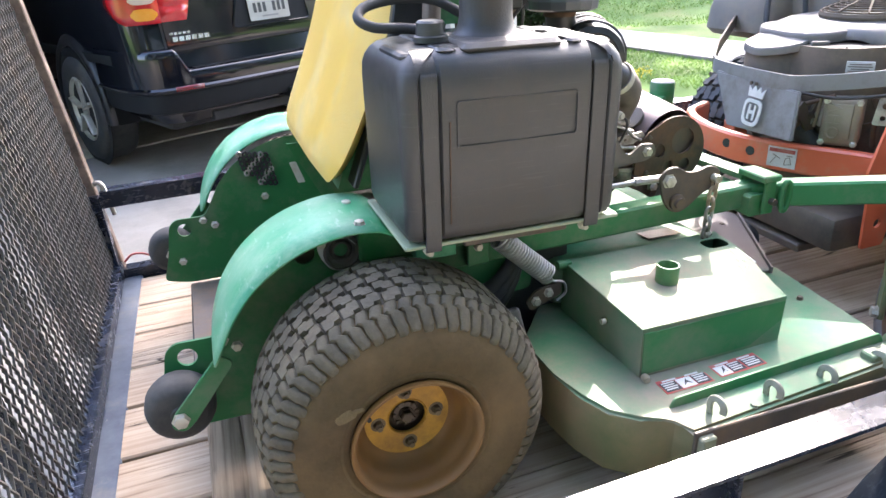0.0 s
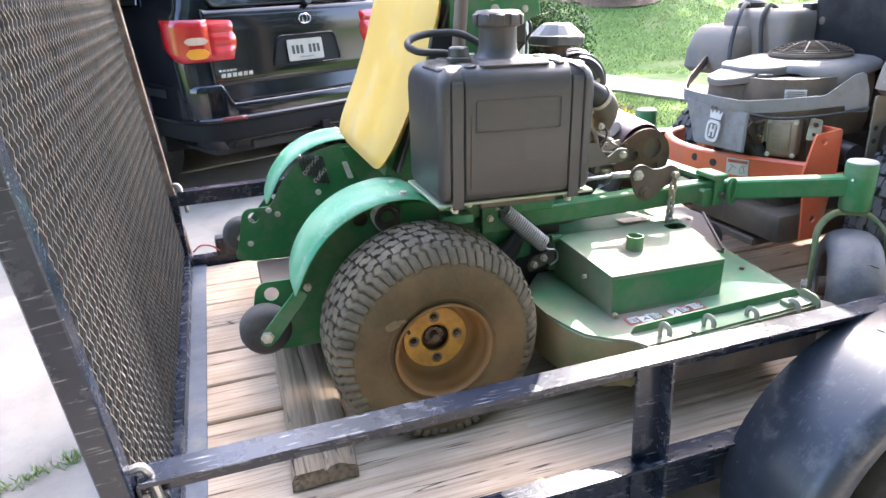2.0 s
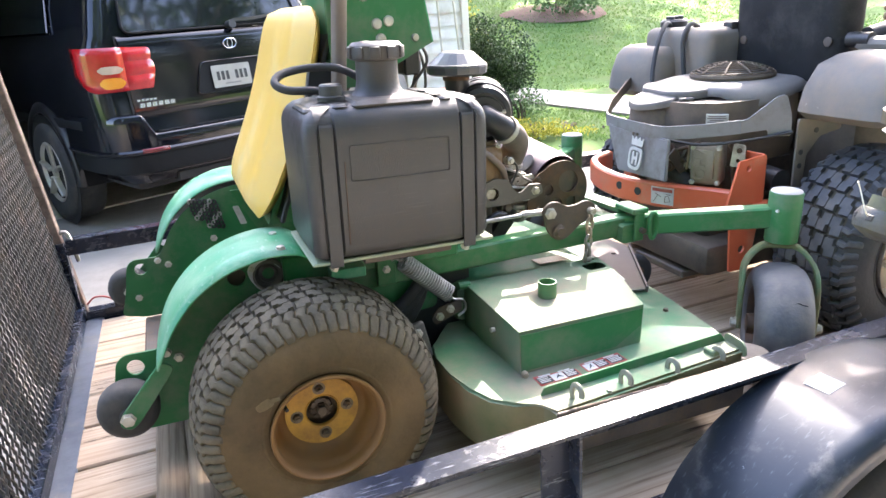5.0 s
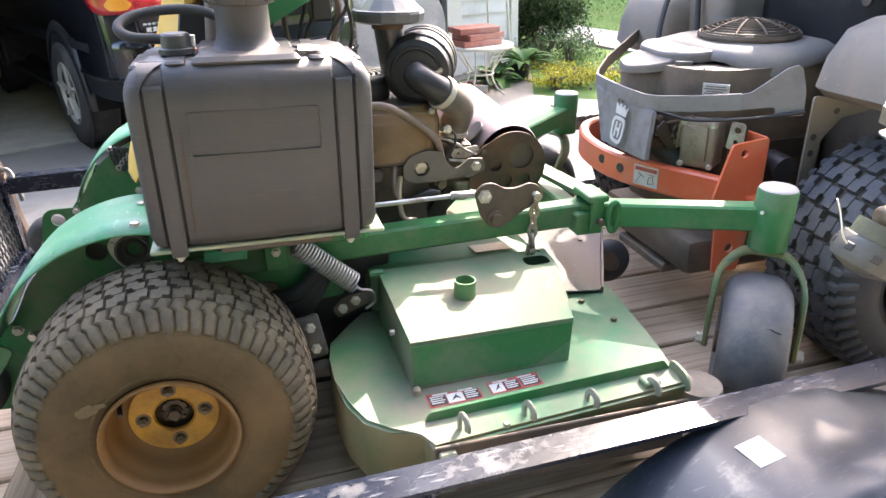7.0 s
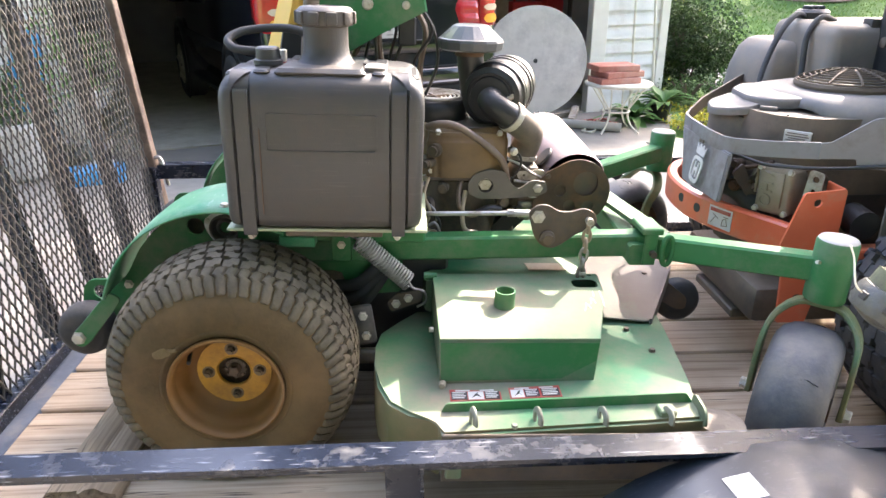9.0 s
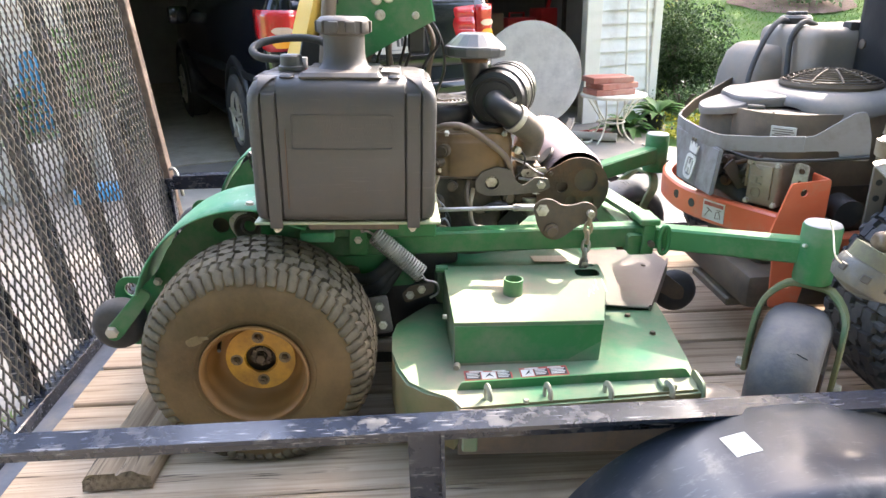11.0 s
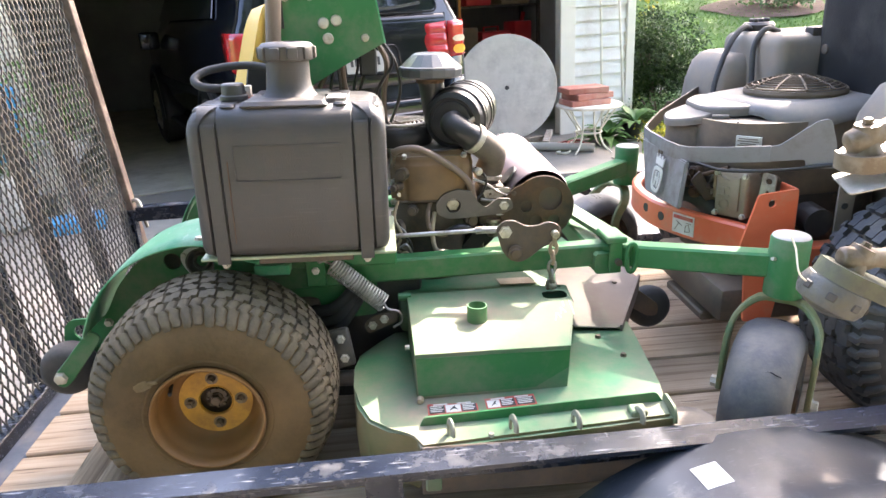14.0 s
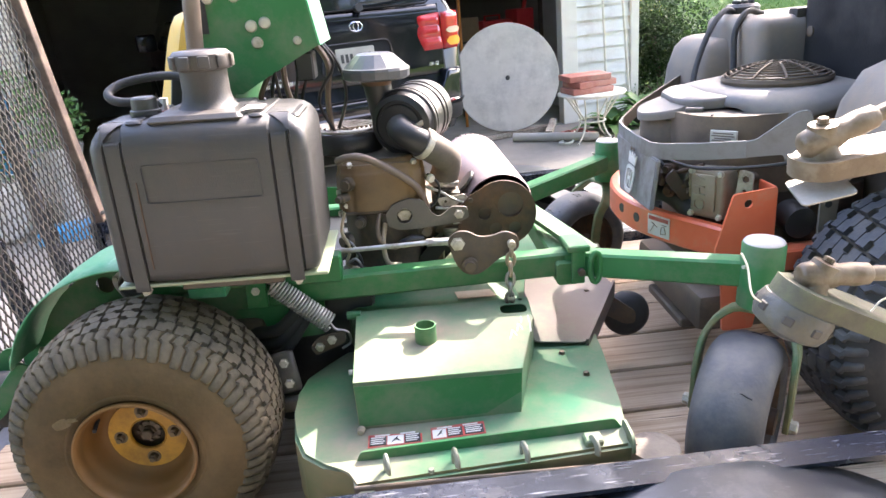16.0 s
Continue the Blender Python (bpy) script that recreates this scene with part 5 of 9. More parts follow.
CAP_GREY = mat("dusty_cap_plastic", (0.060, 0.064, 0.070), (0.088, 0.092, 0.098), 7, 0.34, bump=0.06, bscale=200, dirt=(0.17, 0.155, 0.135), dirt_amt=0.25)
rain = part("rain_cap", mush, CAP_GREY, canister, "dusty grey-black mushroom rain cap with flat facets", angle=12)
e0 = CO + CA * 0.092
el = smooth_line([e0, e0 + Vector((0.006, -0.020, -0.010)), (0.594, 0.322, 0.506), (0.628, 0.340, 0.482)], 6)
el2 = smooth_line([(0.594, 0.322, 0.506), (0.628, 0.340, 0.482), (0.652, 0.365, 0.458), (0.654, 0.385, 0.430), (0.646, 0.395, 0.402)], 6)
part("intake_elbow", sweep(el, circle(0.031, 20)), PLASTIC_BLACK, mower, "black rubber intake elbow", angle=60)
part("intake_elbow", sweep(el2, circle(0.0345, 20)), ELBOW, mower, "dusty brown rubber intake elbow", angle=60)
part("intake_boot", rod((0.648, 0.393, 0.412), (0.645, 0.40, 0.34), 0.028, 20), PLASTIC_BLACK, mower, "black rubber boot")
part("elbow_clamp", lathe([(0.0355, -0.008), (0.037, -0.006), (0.037, 0.006), (0.0355, 0.008)], (0.602, 0.326, 0.501), (0.76, 0.35, -0.55), 28), ZINC, mower, "zinc hose clamp")
part("clamp_screw", rod((0.590, 0.330, 0.541), (0.612, 0.338, 0.553), 0.0065, 8), TAN_PLASTIC, mower, "brassy clamp screw")
part("elbow_clamp", lathe([(0.0355, -0.006), (0.037, -0.004), (0.037, 0.004), (0.0355, 0.006)], (0.646, 0.396, 0.392), (0.1, 0, 1), 28), STEEL, mower)
part("carburettor", box((0.615, 0.355, 0.27), (0.685, 0.43, 0.375), 0.012, 2), ENGINE, mower, "grimy carburettor body")
for k in range(3):
    part("carburettor_link", rod((0.62 + 0.02 * k, 0.335, 0.345 - 0.02 * k), (0.71, 0.34, 0.33 - 0.015 * k), 0.004, 6), STEEL, mower)
# muffler with its heat shield and holed end plate
MA, MB = Vector((0.778, 0.345, 0.325)), Vector((0.735, 0.66, 0.375))
md = (MB - MA).normalized()
mu = lathe([(0.083, 0.02), (0.086, 0.03), (0.086, (MB - MA).length - 0.02), (0.080, (MB - MA).length), (0, (MB - MA).length + 0.004)], MA, md, 44)
muffler = part("muffler", mu, MUFFLER, mower, "pinkish dusty steel muffler", angle=50)
s1, t1, _ = frame_of(md)
for row in (0, 1):
    for k in range(6):
        p0 = MA + md * ((MB - MA).length - 0.10 + row * 0.055)
        a = radians(70 + k * 9)
        ra_ = Vector((math.cos(a), 0, math.sin(a)))
        part("louvre", rod(p0 + ra_ * 0.0855, p0 + ra_ * 0.0855 + md * 0.026, 0.0022, 6), BLACK_LABEL, muffler)
part("muffler_port", lathe([(0.028, 0.0), (0.028, 0.006), (0, 0.006)], MA + md * 0.05 + Vector((-0.07, 0, 0.055)), (-0.75, 0, 0.6), 20), BLACK_LABEL, muffler)
hol = [ring2d(0.020, 0.022, 0.031, 24), ring2d(-0.043, 0.004, 0.0155, 16), ring2d(-0.016, -0.036, 0.0155, 16), ring2d(0.030, -0.036, 0.0155, 16)]
outl = [(0.082 * math.cos(t), 0.082 * math.sin(t)) for t in np.linspace(radians(-100), radians(130), 24)] + [(-0.075, 0.052), (-0.105, 0.02), (-0.108, -0.045), (-0.07, -0.065)]
PM = Matrix.Translation((0.778, 0.338, 0.318)) @ UPRIGHT_Y
shield = part("shield_plate", plate(outl, 0.005, PM, holes=hol, edge=0.0), RUSTY, mower, "brown steel shield plate with round holes", angle=0)
part("hole_backing", plate(ring2d(0, 0, 0.079, 24), 0.003, Matrix.Translation((0, 0.010, 0)) @ PM), DARKSTEEL, shield, angle=0)
for x, z in ((-0.075, 0.040), (-0.075, -0.045)):
    part("shield_bolt", hexnut((0.778 + x, 0.333, 0.318 + z), (0, -1, 0), 0.006, 0.005), DARKSTEEL, shield)
brk = [(0.503, 0.350), (0.520, 0.372), (0.556, 0.384), (0.590, 0.378), (0.610, 0.345), (0.625, 0.335), (0.640, 0.345), (0.655, 0.358), (0.690, 0.355), (0.696, 0.330), (0.670, 0.318), (0.620, 0.314), (0.580, 0.310), (0.530, 0.310), (0.505, 0.322)]
mb = part("mounting_bracket", plate(round_poly(brk, 0.008, 3), 0.006, in_xz(0.300), holes=[ring2d(0.546, 0.343, 0.018, 18)]), BRACKET, mower, "grey steel mounting bracket", angle=0)
part("bracket_bolt", hexnut((0.672, 0.294, 0.339), (0, -1, 0), 0.010, 0.008), ZINC, mb)
part("bracket_bolt", hexnut((0.546, 0.306, 0.343), (0, -1, 0), 0.013, 0.004), ZINC, mb)
part("belt_tensioner", sweep([(0.53, 0.36, 0.14), (0.665, 0.38, 0.285)], rect(0.018, 0.04)), PLASTIC_BLACK, mower, "black diagonal brace")
part("belt_tensioner", sweep([(0.56, 0.44, 0.12), (0.72, 0.46, 0.27)], rect(0.018, 0.03)), PLASTIC_BLACK, mower)


# small fittings on the engine's near side
for k, (x, y, z, r, h, ax_, m_) in enumerate(((0.425, 0.305, 0.425, 0.016, 0.02, (-0.5, -1, 0), ENGINE), (0.412, 0.30, 0.395, 0.011, 0.024, (-0.7, -1, 0), DARKSTEEL), (0.445, 0.30, 0.335, 0.014, 0.018, (-0.2, -1, 0.1), ENGINE), (0.59, 0.32, 0.30, 0.016, 0.022, (0.2, -1, 0), ENGINE), (0.61, 0.33, 0.42, 0.010, 0.016, (0.3, -1, 0), ZINC))):
    part("engine_fitting", lathe([(r, -0.01), (r, h * 0.6), (r * 0.7, h * 0.7), (r * 0.7, h), (0, h)], (x, y, z), ax_, 14), m_, block, angle=40)
for k, (x, z) in enumerate(((0.43, 0.462), (0.575, 0.462), (0.59, 0.372), (0.415, 0.372))):
    part("cover_bolt", hexnut((x, 0.318, z), (0, -0.6, 1) if z > 0.4 else (0, -1, 0), 0.0065, 0.008), ZINC, ecov)
for k, (pts_, r, m_) in enumerate((
        ([(0.60, 0.33, 0.40), (0.635, 0.325, 0.385), (0.66, 0.335, 0.365), (0.69, 0.34, 0.35)], 0.0035, STEEL),
        ([(0.605, 0.33, 0.43), (0.63, 0.32, 0.405), (0.625, 0.325, 0.37), (0.60, 0.32, 0.345)], 0.003, PLASTIC_BLACK),
        ([(0.49, 0.315, 0.35), (0.482, 0.295, 0.32), (0.487, 0.29, 0.285), (0.515, 0.295, 0.268), (0.54, 0.30, 0.275)], 0.0055, POLE),
        ([(0.41, 0.30, 0.36), (0.40, 0.285, 0.32), (0.415, 0.28, 0.28), (0.405, 0.285, 0.24), (0.43, 0.30, 0.22)], 0.004, TAN_PLASTIC),
        ([(0.405, 0.295, 0.30), (0.425, 0.28, 0.285), (0.43, 0.28, 0.26), (0.415, 0.285, 0.245)], 0.0028, STEEL),
        ([(0.53, 0.30, 0.27), (0.56, 0.295, 0.285), (0.585, 0.30, 0.28)], 0.011, PLASTIC_BLACK),
        ([(0.40, 0.30, 0.21), (0.42, 0.28, 0.20), (0.45, 0.28, 0.185), (0.47, 0.285, 0.19)], 0.006, POLE))):
    part("wire", sweep(smooth_line(pts_, 5), circle(r, 7)), m_, block, angle=60)
part("carburettor_bowl", lathe([(0, 0), (0.018, 0.002), (0.024, 0.012), (0.024, 0.04), (0.028, 0.044), (0.028, 0.052), (0, 0.052)], (0.66, 0.37, 0.235), (0, 0, 1), 20), STEEL, mower, "dirty steel carburettor bowl", angle=40)
part("choke_lever", plate(round_poly([(0.625, 0.365), (0.69, 0.372), (0.70, 0.36), (0.665, 0.345), (0.632, 0.345)], 0.006), 0.003, in_xz(0.345), holes=[ring2d(0.645, 0.356, 0.004, 8)]), STEEL, mower, "thin steel choke lever", angle=0)
part("oil_pan", lathe([(0.125, 0.0), (0.135, 0.01), (0.135, 0.035), (0.12, 0.045)], (0.525, 0.44, 0.085), (0, 0, 1), 36), ENGINE, mower, "grimy engine base", angle=40)
# ---- cutting deck, front arms, casters, lift linkage ----
GREEN_MUDDY = mat("green_muddy_side", (0.07, 0.10, 0.035), (0.13, 0.14, 0.06), 5, 0.6, bump=0.1, dirt=(0.22, 0.165, 0.095), dirt_amt=0.6, dscale=5)
dk = bmesh.new()
edge = [(0.425, -0.236), (0.915, -0.222), (0.935, -0.10), (0.962, 0.12), (0.975, 0.30), (0.99, 0.75), (0.93, 1.22), (0.45, 1.27), (0.36, 1.10), (0.44, 0.60), (0.45, 0.40), (0.410, 0.262), (0.350, 0.200), (0.302, 0.145), (0.292, 0.08), (0.292, 0.0), (0.302, -0.075), (0.325, -0.135), (0.365, -0.172), (0.405, -0.182), (0.420, -0.195)]
topv = [dk.verts.new((x, y, 0.030 + 0.025 * max(0, min(1, (x - 0.5) / 0.45)))) for x, y in edge]
botv = [dk.verts.new((x, y, -0.095 if y > -0.20 else -0.045)) for x, y in edge]
dk.faces.new(topv)
for i in range(len(edge)):
    j = (i + 1) % len(edge)
    dk.faces.new((topv[i], topv[j], botv[j], botv[i]))
lip = [e for e in dk.edges if e.verts[0] in topv and e.verts[1] in topv]
bmesh.ops.bevel(dk, geom=lip, offset=0.006, segments=2, affect="EDGES")
dk.normal_update()
for f_ in dk.faces:
    f_.material_index = int(abs(f_.normal.z) < 0.5 and f_.calc_area() > 0.0005)
deck = part("mower_deck", dk, [GREEN_DUSTY, GREEN_MUDDY], mower, "dusty green stamped cutting deck", angle=40)
md_ = deck.modifiers.new("sheet", "SOLIDIFY")
md_.thickness = 0.004
# folded front strip with hooks
GREEN_FORK_DUST = mat("hook_paint_worn", (0.16, 0.18, 0.125), (0.27, 0.27, 0.21), 30, 0.5, 0.1, bump=0.1, dirt=(0.30, 0.26, 0.19), dirt_amt=0.35, dscale=20)
fs = plate(round_poly([(0.425, 0.026), (0.435, 0.050), (0.90, 0.074), (0.915, 0.052), (0.925, 0.03)], 0.008, 3), 0.005, in_xz(-0.165), edge=0.001)
part("front_flange", fs, GREEN, deck, "upright green front flange", angle=30)
part("corner_flange", plate(round_poly([(-0.235, 0.035), (-0.165, 0.035), (-0.165, 0.074), (-0.225, 0.070)], 0.02), 0.005, in_yz(0.915)), GREEN_DUSTY, deck, angle=30)
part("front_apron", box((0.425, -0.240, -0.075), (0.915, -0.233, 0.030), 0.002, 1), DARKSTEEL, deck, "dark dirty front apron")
for x in (0.480, 0.600, 0.722, 0.846):
    hk = smooth_line([(x, -0.205, 0.034), (x, -0.204, 0.056), (x + 0.002, -0.210, 0.066), (x + 0.004, -0.222, 0.066), (x + 0.006, -0.229, 0.056), (x + 0.006, -0.229, 0.044)], 4)
    part("hook", sweep(hk, rect(0.012, 0.006, 0.0015)), GREEN_FORK_DUST, deck, "worn green-grey skirt hook", angle=40)
part("hinge_tab", box((0.835, -0.215, 0.045), (0.868, -0.185, 0.062), 0.003, 1), GREEN_DUSTY, deck)
part("corner_tab", box((0.432, -0.252, -0.06), (0.462, -0.236, 0.022), 0.003, 1), GREEN_DUSTY, deck)
for p in ((0.560, -0.221, 0.034), (0.871, 0.116, 0.052), (0.90, 0.02, 0.053)):
    part("deck_bolt", hexnut(p, (0, 0, 1), 0.0062, 0.006), DARKSTEEL if p[0] > 0.8 else GREEN_FORK_DUST, deck)
# warning labels
def warning(x0, x1, y, z, panels):
    T0 = Matrix.Translation((x0, 0, z)) @ Matrix.Rotation(-0.0555 * (1 if x0 > 0.5 else 0.4), 4, "Y") @ Matrix.Translation((-x0, 0, -z))
    root = part("warning_label", plate([(x0, y - 0.019), (x1, y - 0.019), (x1, y + 0.019), (x0, y + 0.019)], 0.0012, T0 @ Matrix.Translation((0, 0, z))), RED_LABEL, deck, "red, black and white warning label", angle=0)
    w = (x1 - x0)
    for a, b, m_ in panels:
        part("label_panel", plate([(x0 + a * w, y - 0.016), (x0 + b * w, y - 0.016), (x0 + b * w, y + 0.010), (x0 + a * w, y + 0.010)], 0.0008, T0 @ Matrix.Translation((0, 0, z + 0.0012))), m_, root, angle=0)
        if m_ is BLACK_LABEL:
            for k in range(4):
                yy = y + 0.006 - k * 0.006
                part("text_bar", plate([(x0 + (a + 0.02) * w, yy), (x0 + (b - 0.03 - 0.03 * (k % 2)) * w, yy), (x0 + (b - 0.03 - 0.03 * (k % 2)) * w, yy + 0.0028), (x0 + (a + 0.02) * w, yy + 0.0028)], 0.0005, T0 @ Matrix.Translation((0, 0, z + 0.0021))), WHITE_LABEL, root, angle=0)
        else:
            part("pictogram", plate(round_poly([(x0 + (a + 0.06) * w, y - 0.012), (x0 + (a + 0.16) * w, y - 0.004), (x0 + (b - 0.05) * w, y - 0.010), (x0 + (b - 0.12) * w, y + 0.002), (x0 + (a + 0.20) * w, y + 0.008), (x0 + (a + 0.12) * w, y - 0.002)], 0.002), 0.0005, T0 @ Matrix.Translation((0, 0, z + 0.0021))), BLACK_LABEL, root, angle=0)
    for k in (0.12, 0.60):
        part("heading_bar", plate([(x0 + k * w, y + 0.0125), (x0 + (k + 0.28) * w, y + 0.0125), (x0 + (k + 0.28) * w, y + 0.0165), (x0 + k * w, y + 0.0165)], 0.0005, T0 @ Matrix.Translation((0, 0, z + 0.0012))), WHITE_LABEL, root, angle=0)


warning(0.446, 0.548, -0.118, 0.0330, [(0.03, 0.34, BLACK_LABEL), (0.36, 0.66, WHITE_LABEL), (0.68, 0.97, BLACK_LABEL)])
warning(0.565, 0.668, -0.116, 0.0362, [(0.03, 0.28, WHITE_LABEL), (0.30, 0.58, BLACK_LABEL), (0.62, 0.97, BLACK_LABEL)])
# belt cover: a folded sheet box with a pipe stub
bx = bmesh.new()
cover_z = lambda x, y: 0.135 + 0.0535 * (y + 0.077) + 0.010 * (x - 0.425)
cover_top = [(0.425, -0.076), (0.748, -0.079), (0.806, 0.110), (0.812, 0.205), (0.420, 0.205)]
b0 = [bx.verts.new(v) for v in ((0.428, -0.077, 0.034), (0.744, -0.081, 0.044), (0.815, 0.150, 0.052), (0.815, 0.205, 0.052), (0.420, 0.205, 0.036))]
b1 = [bx.verts.new((x, y, cover_z(x, y))) for x, y in cover_top]
for i in range(5):
    bx.faces.new((b0[i], b0[(i + 1) % 5], b1[(i + 1) % 5], b1[i]))
cover = part("belt_cover", bx, GREEN_DUSTY, mower, "dusty green folded sheet-metal belt cover", angle=30)
CM = Matrix(((1, 0, 0, 0), (0, 1, 0, 0), (0.010, 0.0535, 1, cover_z(0, 0) - 0.0005), (0, 0, 0, 1)))
part("cover_top", plate(cover_top, 0.003, CM, holes=[round_poly([(0.742, 0.136), (0.800, 0.136), (0.800, 0.176), (0.742, 0.176)], 0.016, 4), ring2d(0.792, 0.196, 0.005, 10)], edge=0.001), GREEN_DUSTY, cover, angle=30)
part("cover_front", plate([(0.430, 0.042), (0.7425, 0.050), (0.7465, 0.131), (0.427, 0.130)], 0.0015, in_xz(-0.0785)), GREEN, cover, angle=0)
ps = lathe([(0.0225, 0.0), (0.0225, 0.042), (0.0195, 0.042), (0.0195, 0.006), (0, 0.006)], (0.571, 0.055, 0.140), (0, 0, 1), 28)
part("pipe_stub", ps, GREEN, cover, "short open green pipe stub", angle=40)
part("cover_knob", lathe([(0.007, 0), (0.008, 0.006), (0.006, 0.014), (0, 0.015)], (0.434, -0.083, 0.040), (-0.2, -1, 0), 12), TAN_PLASTIC, cover)
part("cover_pin", rod((0.418, 0.03, 0.10), (0.408, 0.03, 0.10), 0.006, 8), ZINC, cover)
CHALK = mat("chalk_mark", (0.55, 0.58, 0.52), (0.62, 0.65, 0.58), 40, 0.9, bump=0.0)
for k, (x0, y0, x1, y1) in enumerate(((0.742, 0.028, 0.752, 0.062), (0.752, 0.062, 0.758, 0.040), (0.762, 0.058, 0.768, 0.085), (0.770, 0.084, 0.774, 0.062), (0.776, 0.090, 0.780, 0.115), (0.790, 0.050, 0.796, 0.118))):
    zc = lambda y_: cover_z(0.77, y_) + 0.0032
    part("chalk_stroke", sweep([(x0, y0, zc(y0)), ((x0 + x1) / 2 + 0.001, (y0 + y1) / 2, zc((y0 + y1) / 2)), (x1, y1, zc(y1))], rect(0.0022, 0.0012)), CHALK, cover, angle=0)
part("hinge_rod", rod((0.400, 0.195, 0.150), (0.43, 0.195, 0.150), 0.010, 10), GREEN, cover)
part("kick_shield", plate(round_poly([(0.820, 0.160), (0.932, 0.140), (1.078, 0.42), (1.06, 0.50), (0.86, 0.50), (0.818, 0.30)], 0.01), 0.004, Matrix.Translation((0, 0, 0.052)) @ Matrix.Rotation(radians(3), 4, "X"), edge=0.001), PINK_DUST, deck, "pale pinkish dusty raised deck panel", angle=30)
part("shield_edge", sweep([(0.936, 0.140, 0.045), (1.083, 0.42, 0.060)], rect(0.006, 0.05)), PINK_DUST, deck)
part("deck_bolt", hexnut((1.000, 0.385, 0.073), (0, 0, 1), 0.0065, 0.006), DARKSTEEL, deck)
part("cardboard_scrap", plate([(0.655, 0.235), (0.745, 0.235), (0.735, 0.275), (0.65, 0.275)], 0.002, Matrix.Translation((0, 0, 0.150))), TAN_PLASTIC, deck, "scrap of orange cardboard")
part("spindle_cover", box((0.40, 0.21, 0.04), (0.805, 0.60, 0.145), 0.02, 2), GREEN_DUSTY, deck)
# anti-scalp wheels
for x, y, z in ((1.130, 0.43, -0.030), (1.10, 0.95, -0.03)):
    w_ = part("antiscalp_wheel", lathe([(0, 0), (0.012, 0), (0.014, -0.008), (0.045, -0.008), (0.060, 0.004), (0.064, 0.02), (0.060, 0.036), (0.045, 0.046), (0, 0.046)], (x, y, z), (0, 1, 0), 28), RUBBER_CLEAN, mower, "small black anti-scalp wheel", angle=40)
    part("wheel_bolt", hexnut((x, y - 0.001, z), (0, -1, 0), 0.010, 0.008), ZINC, w_)
    part("wheel_bracket", plate(round_poly([(0.99, 0.045), (1.06, 0.055), (1.145, -0.01), (1.145, -0.045), (1.115, -0.045), (1.04, 0.0), (0.99, 0.0)], 0.012), 0.006, in_xz(y - 0.010)), DARKSTEEL, mower, angle=30)
part("discharge_knob", lathe([(0, 0), (0.045, 0), (0.05, 0.01), (0.045, 0.03), (0.02, 0.036), (0, 0.036)], (0.97, -0.19, -0.01), (0, 0, 1), 20), mat("mud_caked_cap", (0.12, 0.10, 0.08), (0.19, 0.16, 0.125), 20, 0.8, bump=0.4, bscale=80), mower, "mud-caked spindle cap")
part("discharge_arm", sweep([(0.92, -0.17, 0.03), (0.97, -0.185, 0.0)], rect(0.02, 0.012)), DARKSTEEL, mower)

# arms and casters
def front_arm(side):
    """side: 1 for the near arm, -1 for the far one."""
    yc = 0.503
    f = lambda y: y if side > 0 else 2 * yc - y
    pts = [(0.05, f(0.226), 0.205), (0.905, f(0.226), 0.229), (1.215, f(0.018), 0.262)]
    arm = part("front_arm", sweep(pts, rect(0.048, 0.055, 0.005), up=(0, 0, 1)), GREEN, mower, "green square-tube front arm", angle=30)
    tube = part("caster_tube", lathe([(0.0, 0.197), (0.040, 0.197), (0.041, 0.20), (0.041, 0.325), (0.039, 0.329), (0.036, 0.330), (0.030, 0.334), (0, 0.336)], (1.240, f(-0.004), 0), (0, 0, 1), 32), GREEN, mower, "green caster pivot tube", angle=40)
    part("tube_cap", lathe([(0.0385, 0.330), (0.036, 0.3335), (0.02, 0.3365), (0, 0.337)], (1.240, f(-0.004), 0), (0, 0, 1), 28), DUSTY_CAP, tube, "dusty pale dust cap", angle=60)
    part("grease_nipple", rod((1.202, f(-0.018), 0.285), (1.192, f(-0.023), 0.288), 0.004, 8), ZINC, tube)
    return arm


DUSTY_CAP = mat("dusty_cap", (0.38, 0.36, 0.32), (0.5, 0.48, 0.44), 20, 0.6)
front_arm(1)
front_arm(-1)
part("cross_member", sweep([(0.84, 0.55, 0.29), (0.96, 0.22, 0.250)], rect(0.05, 0.012)), GREEN_DUSTY, mower, "dusty green diagonal plate", angle=0)
part("cross_tube", sweep([(0.90, 0.18, 0.215), (0.90, 0.84, 0.215)], rect(0.05, 0.05, 0.005)), GREEN, mower, angle=30)
# clevis where the arm bends
cl = bmesh.new()
for y in (0.168, 0.243):
    box((0.905, y, 0.195), (0.935, y + 0.008, 0.285), 0.002, 1, bm=cl)
box((0.895, 0.165, 0.270), (0.945, 0.250, 0.285), 0.003, 1, bm=cl)
clv = part("arm_clevis", cl, GREEN, mower, "green welded clevis on the arm", angle=30)
part("lynch_ring", sweep([(0.952 + 0.012 * math.cos(t) + 0.004, 0.160, 0.235 + 0.035 * math.sin(t)) for t in np.linspace(0, 2 * math.pi, 21)[:-1]], circle(0.0065, 8), closed=True), GREEN, clv, "painted lynch pin ring", angle=60)
part("clevis_pin", rod((0.925, 0.155, 0.225), (0.925, 0.26, 0.225), 0.008, 10), DARKSTEEL, clv)


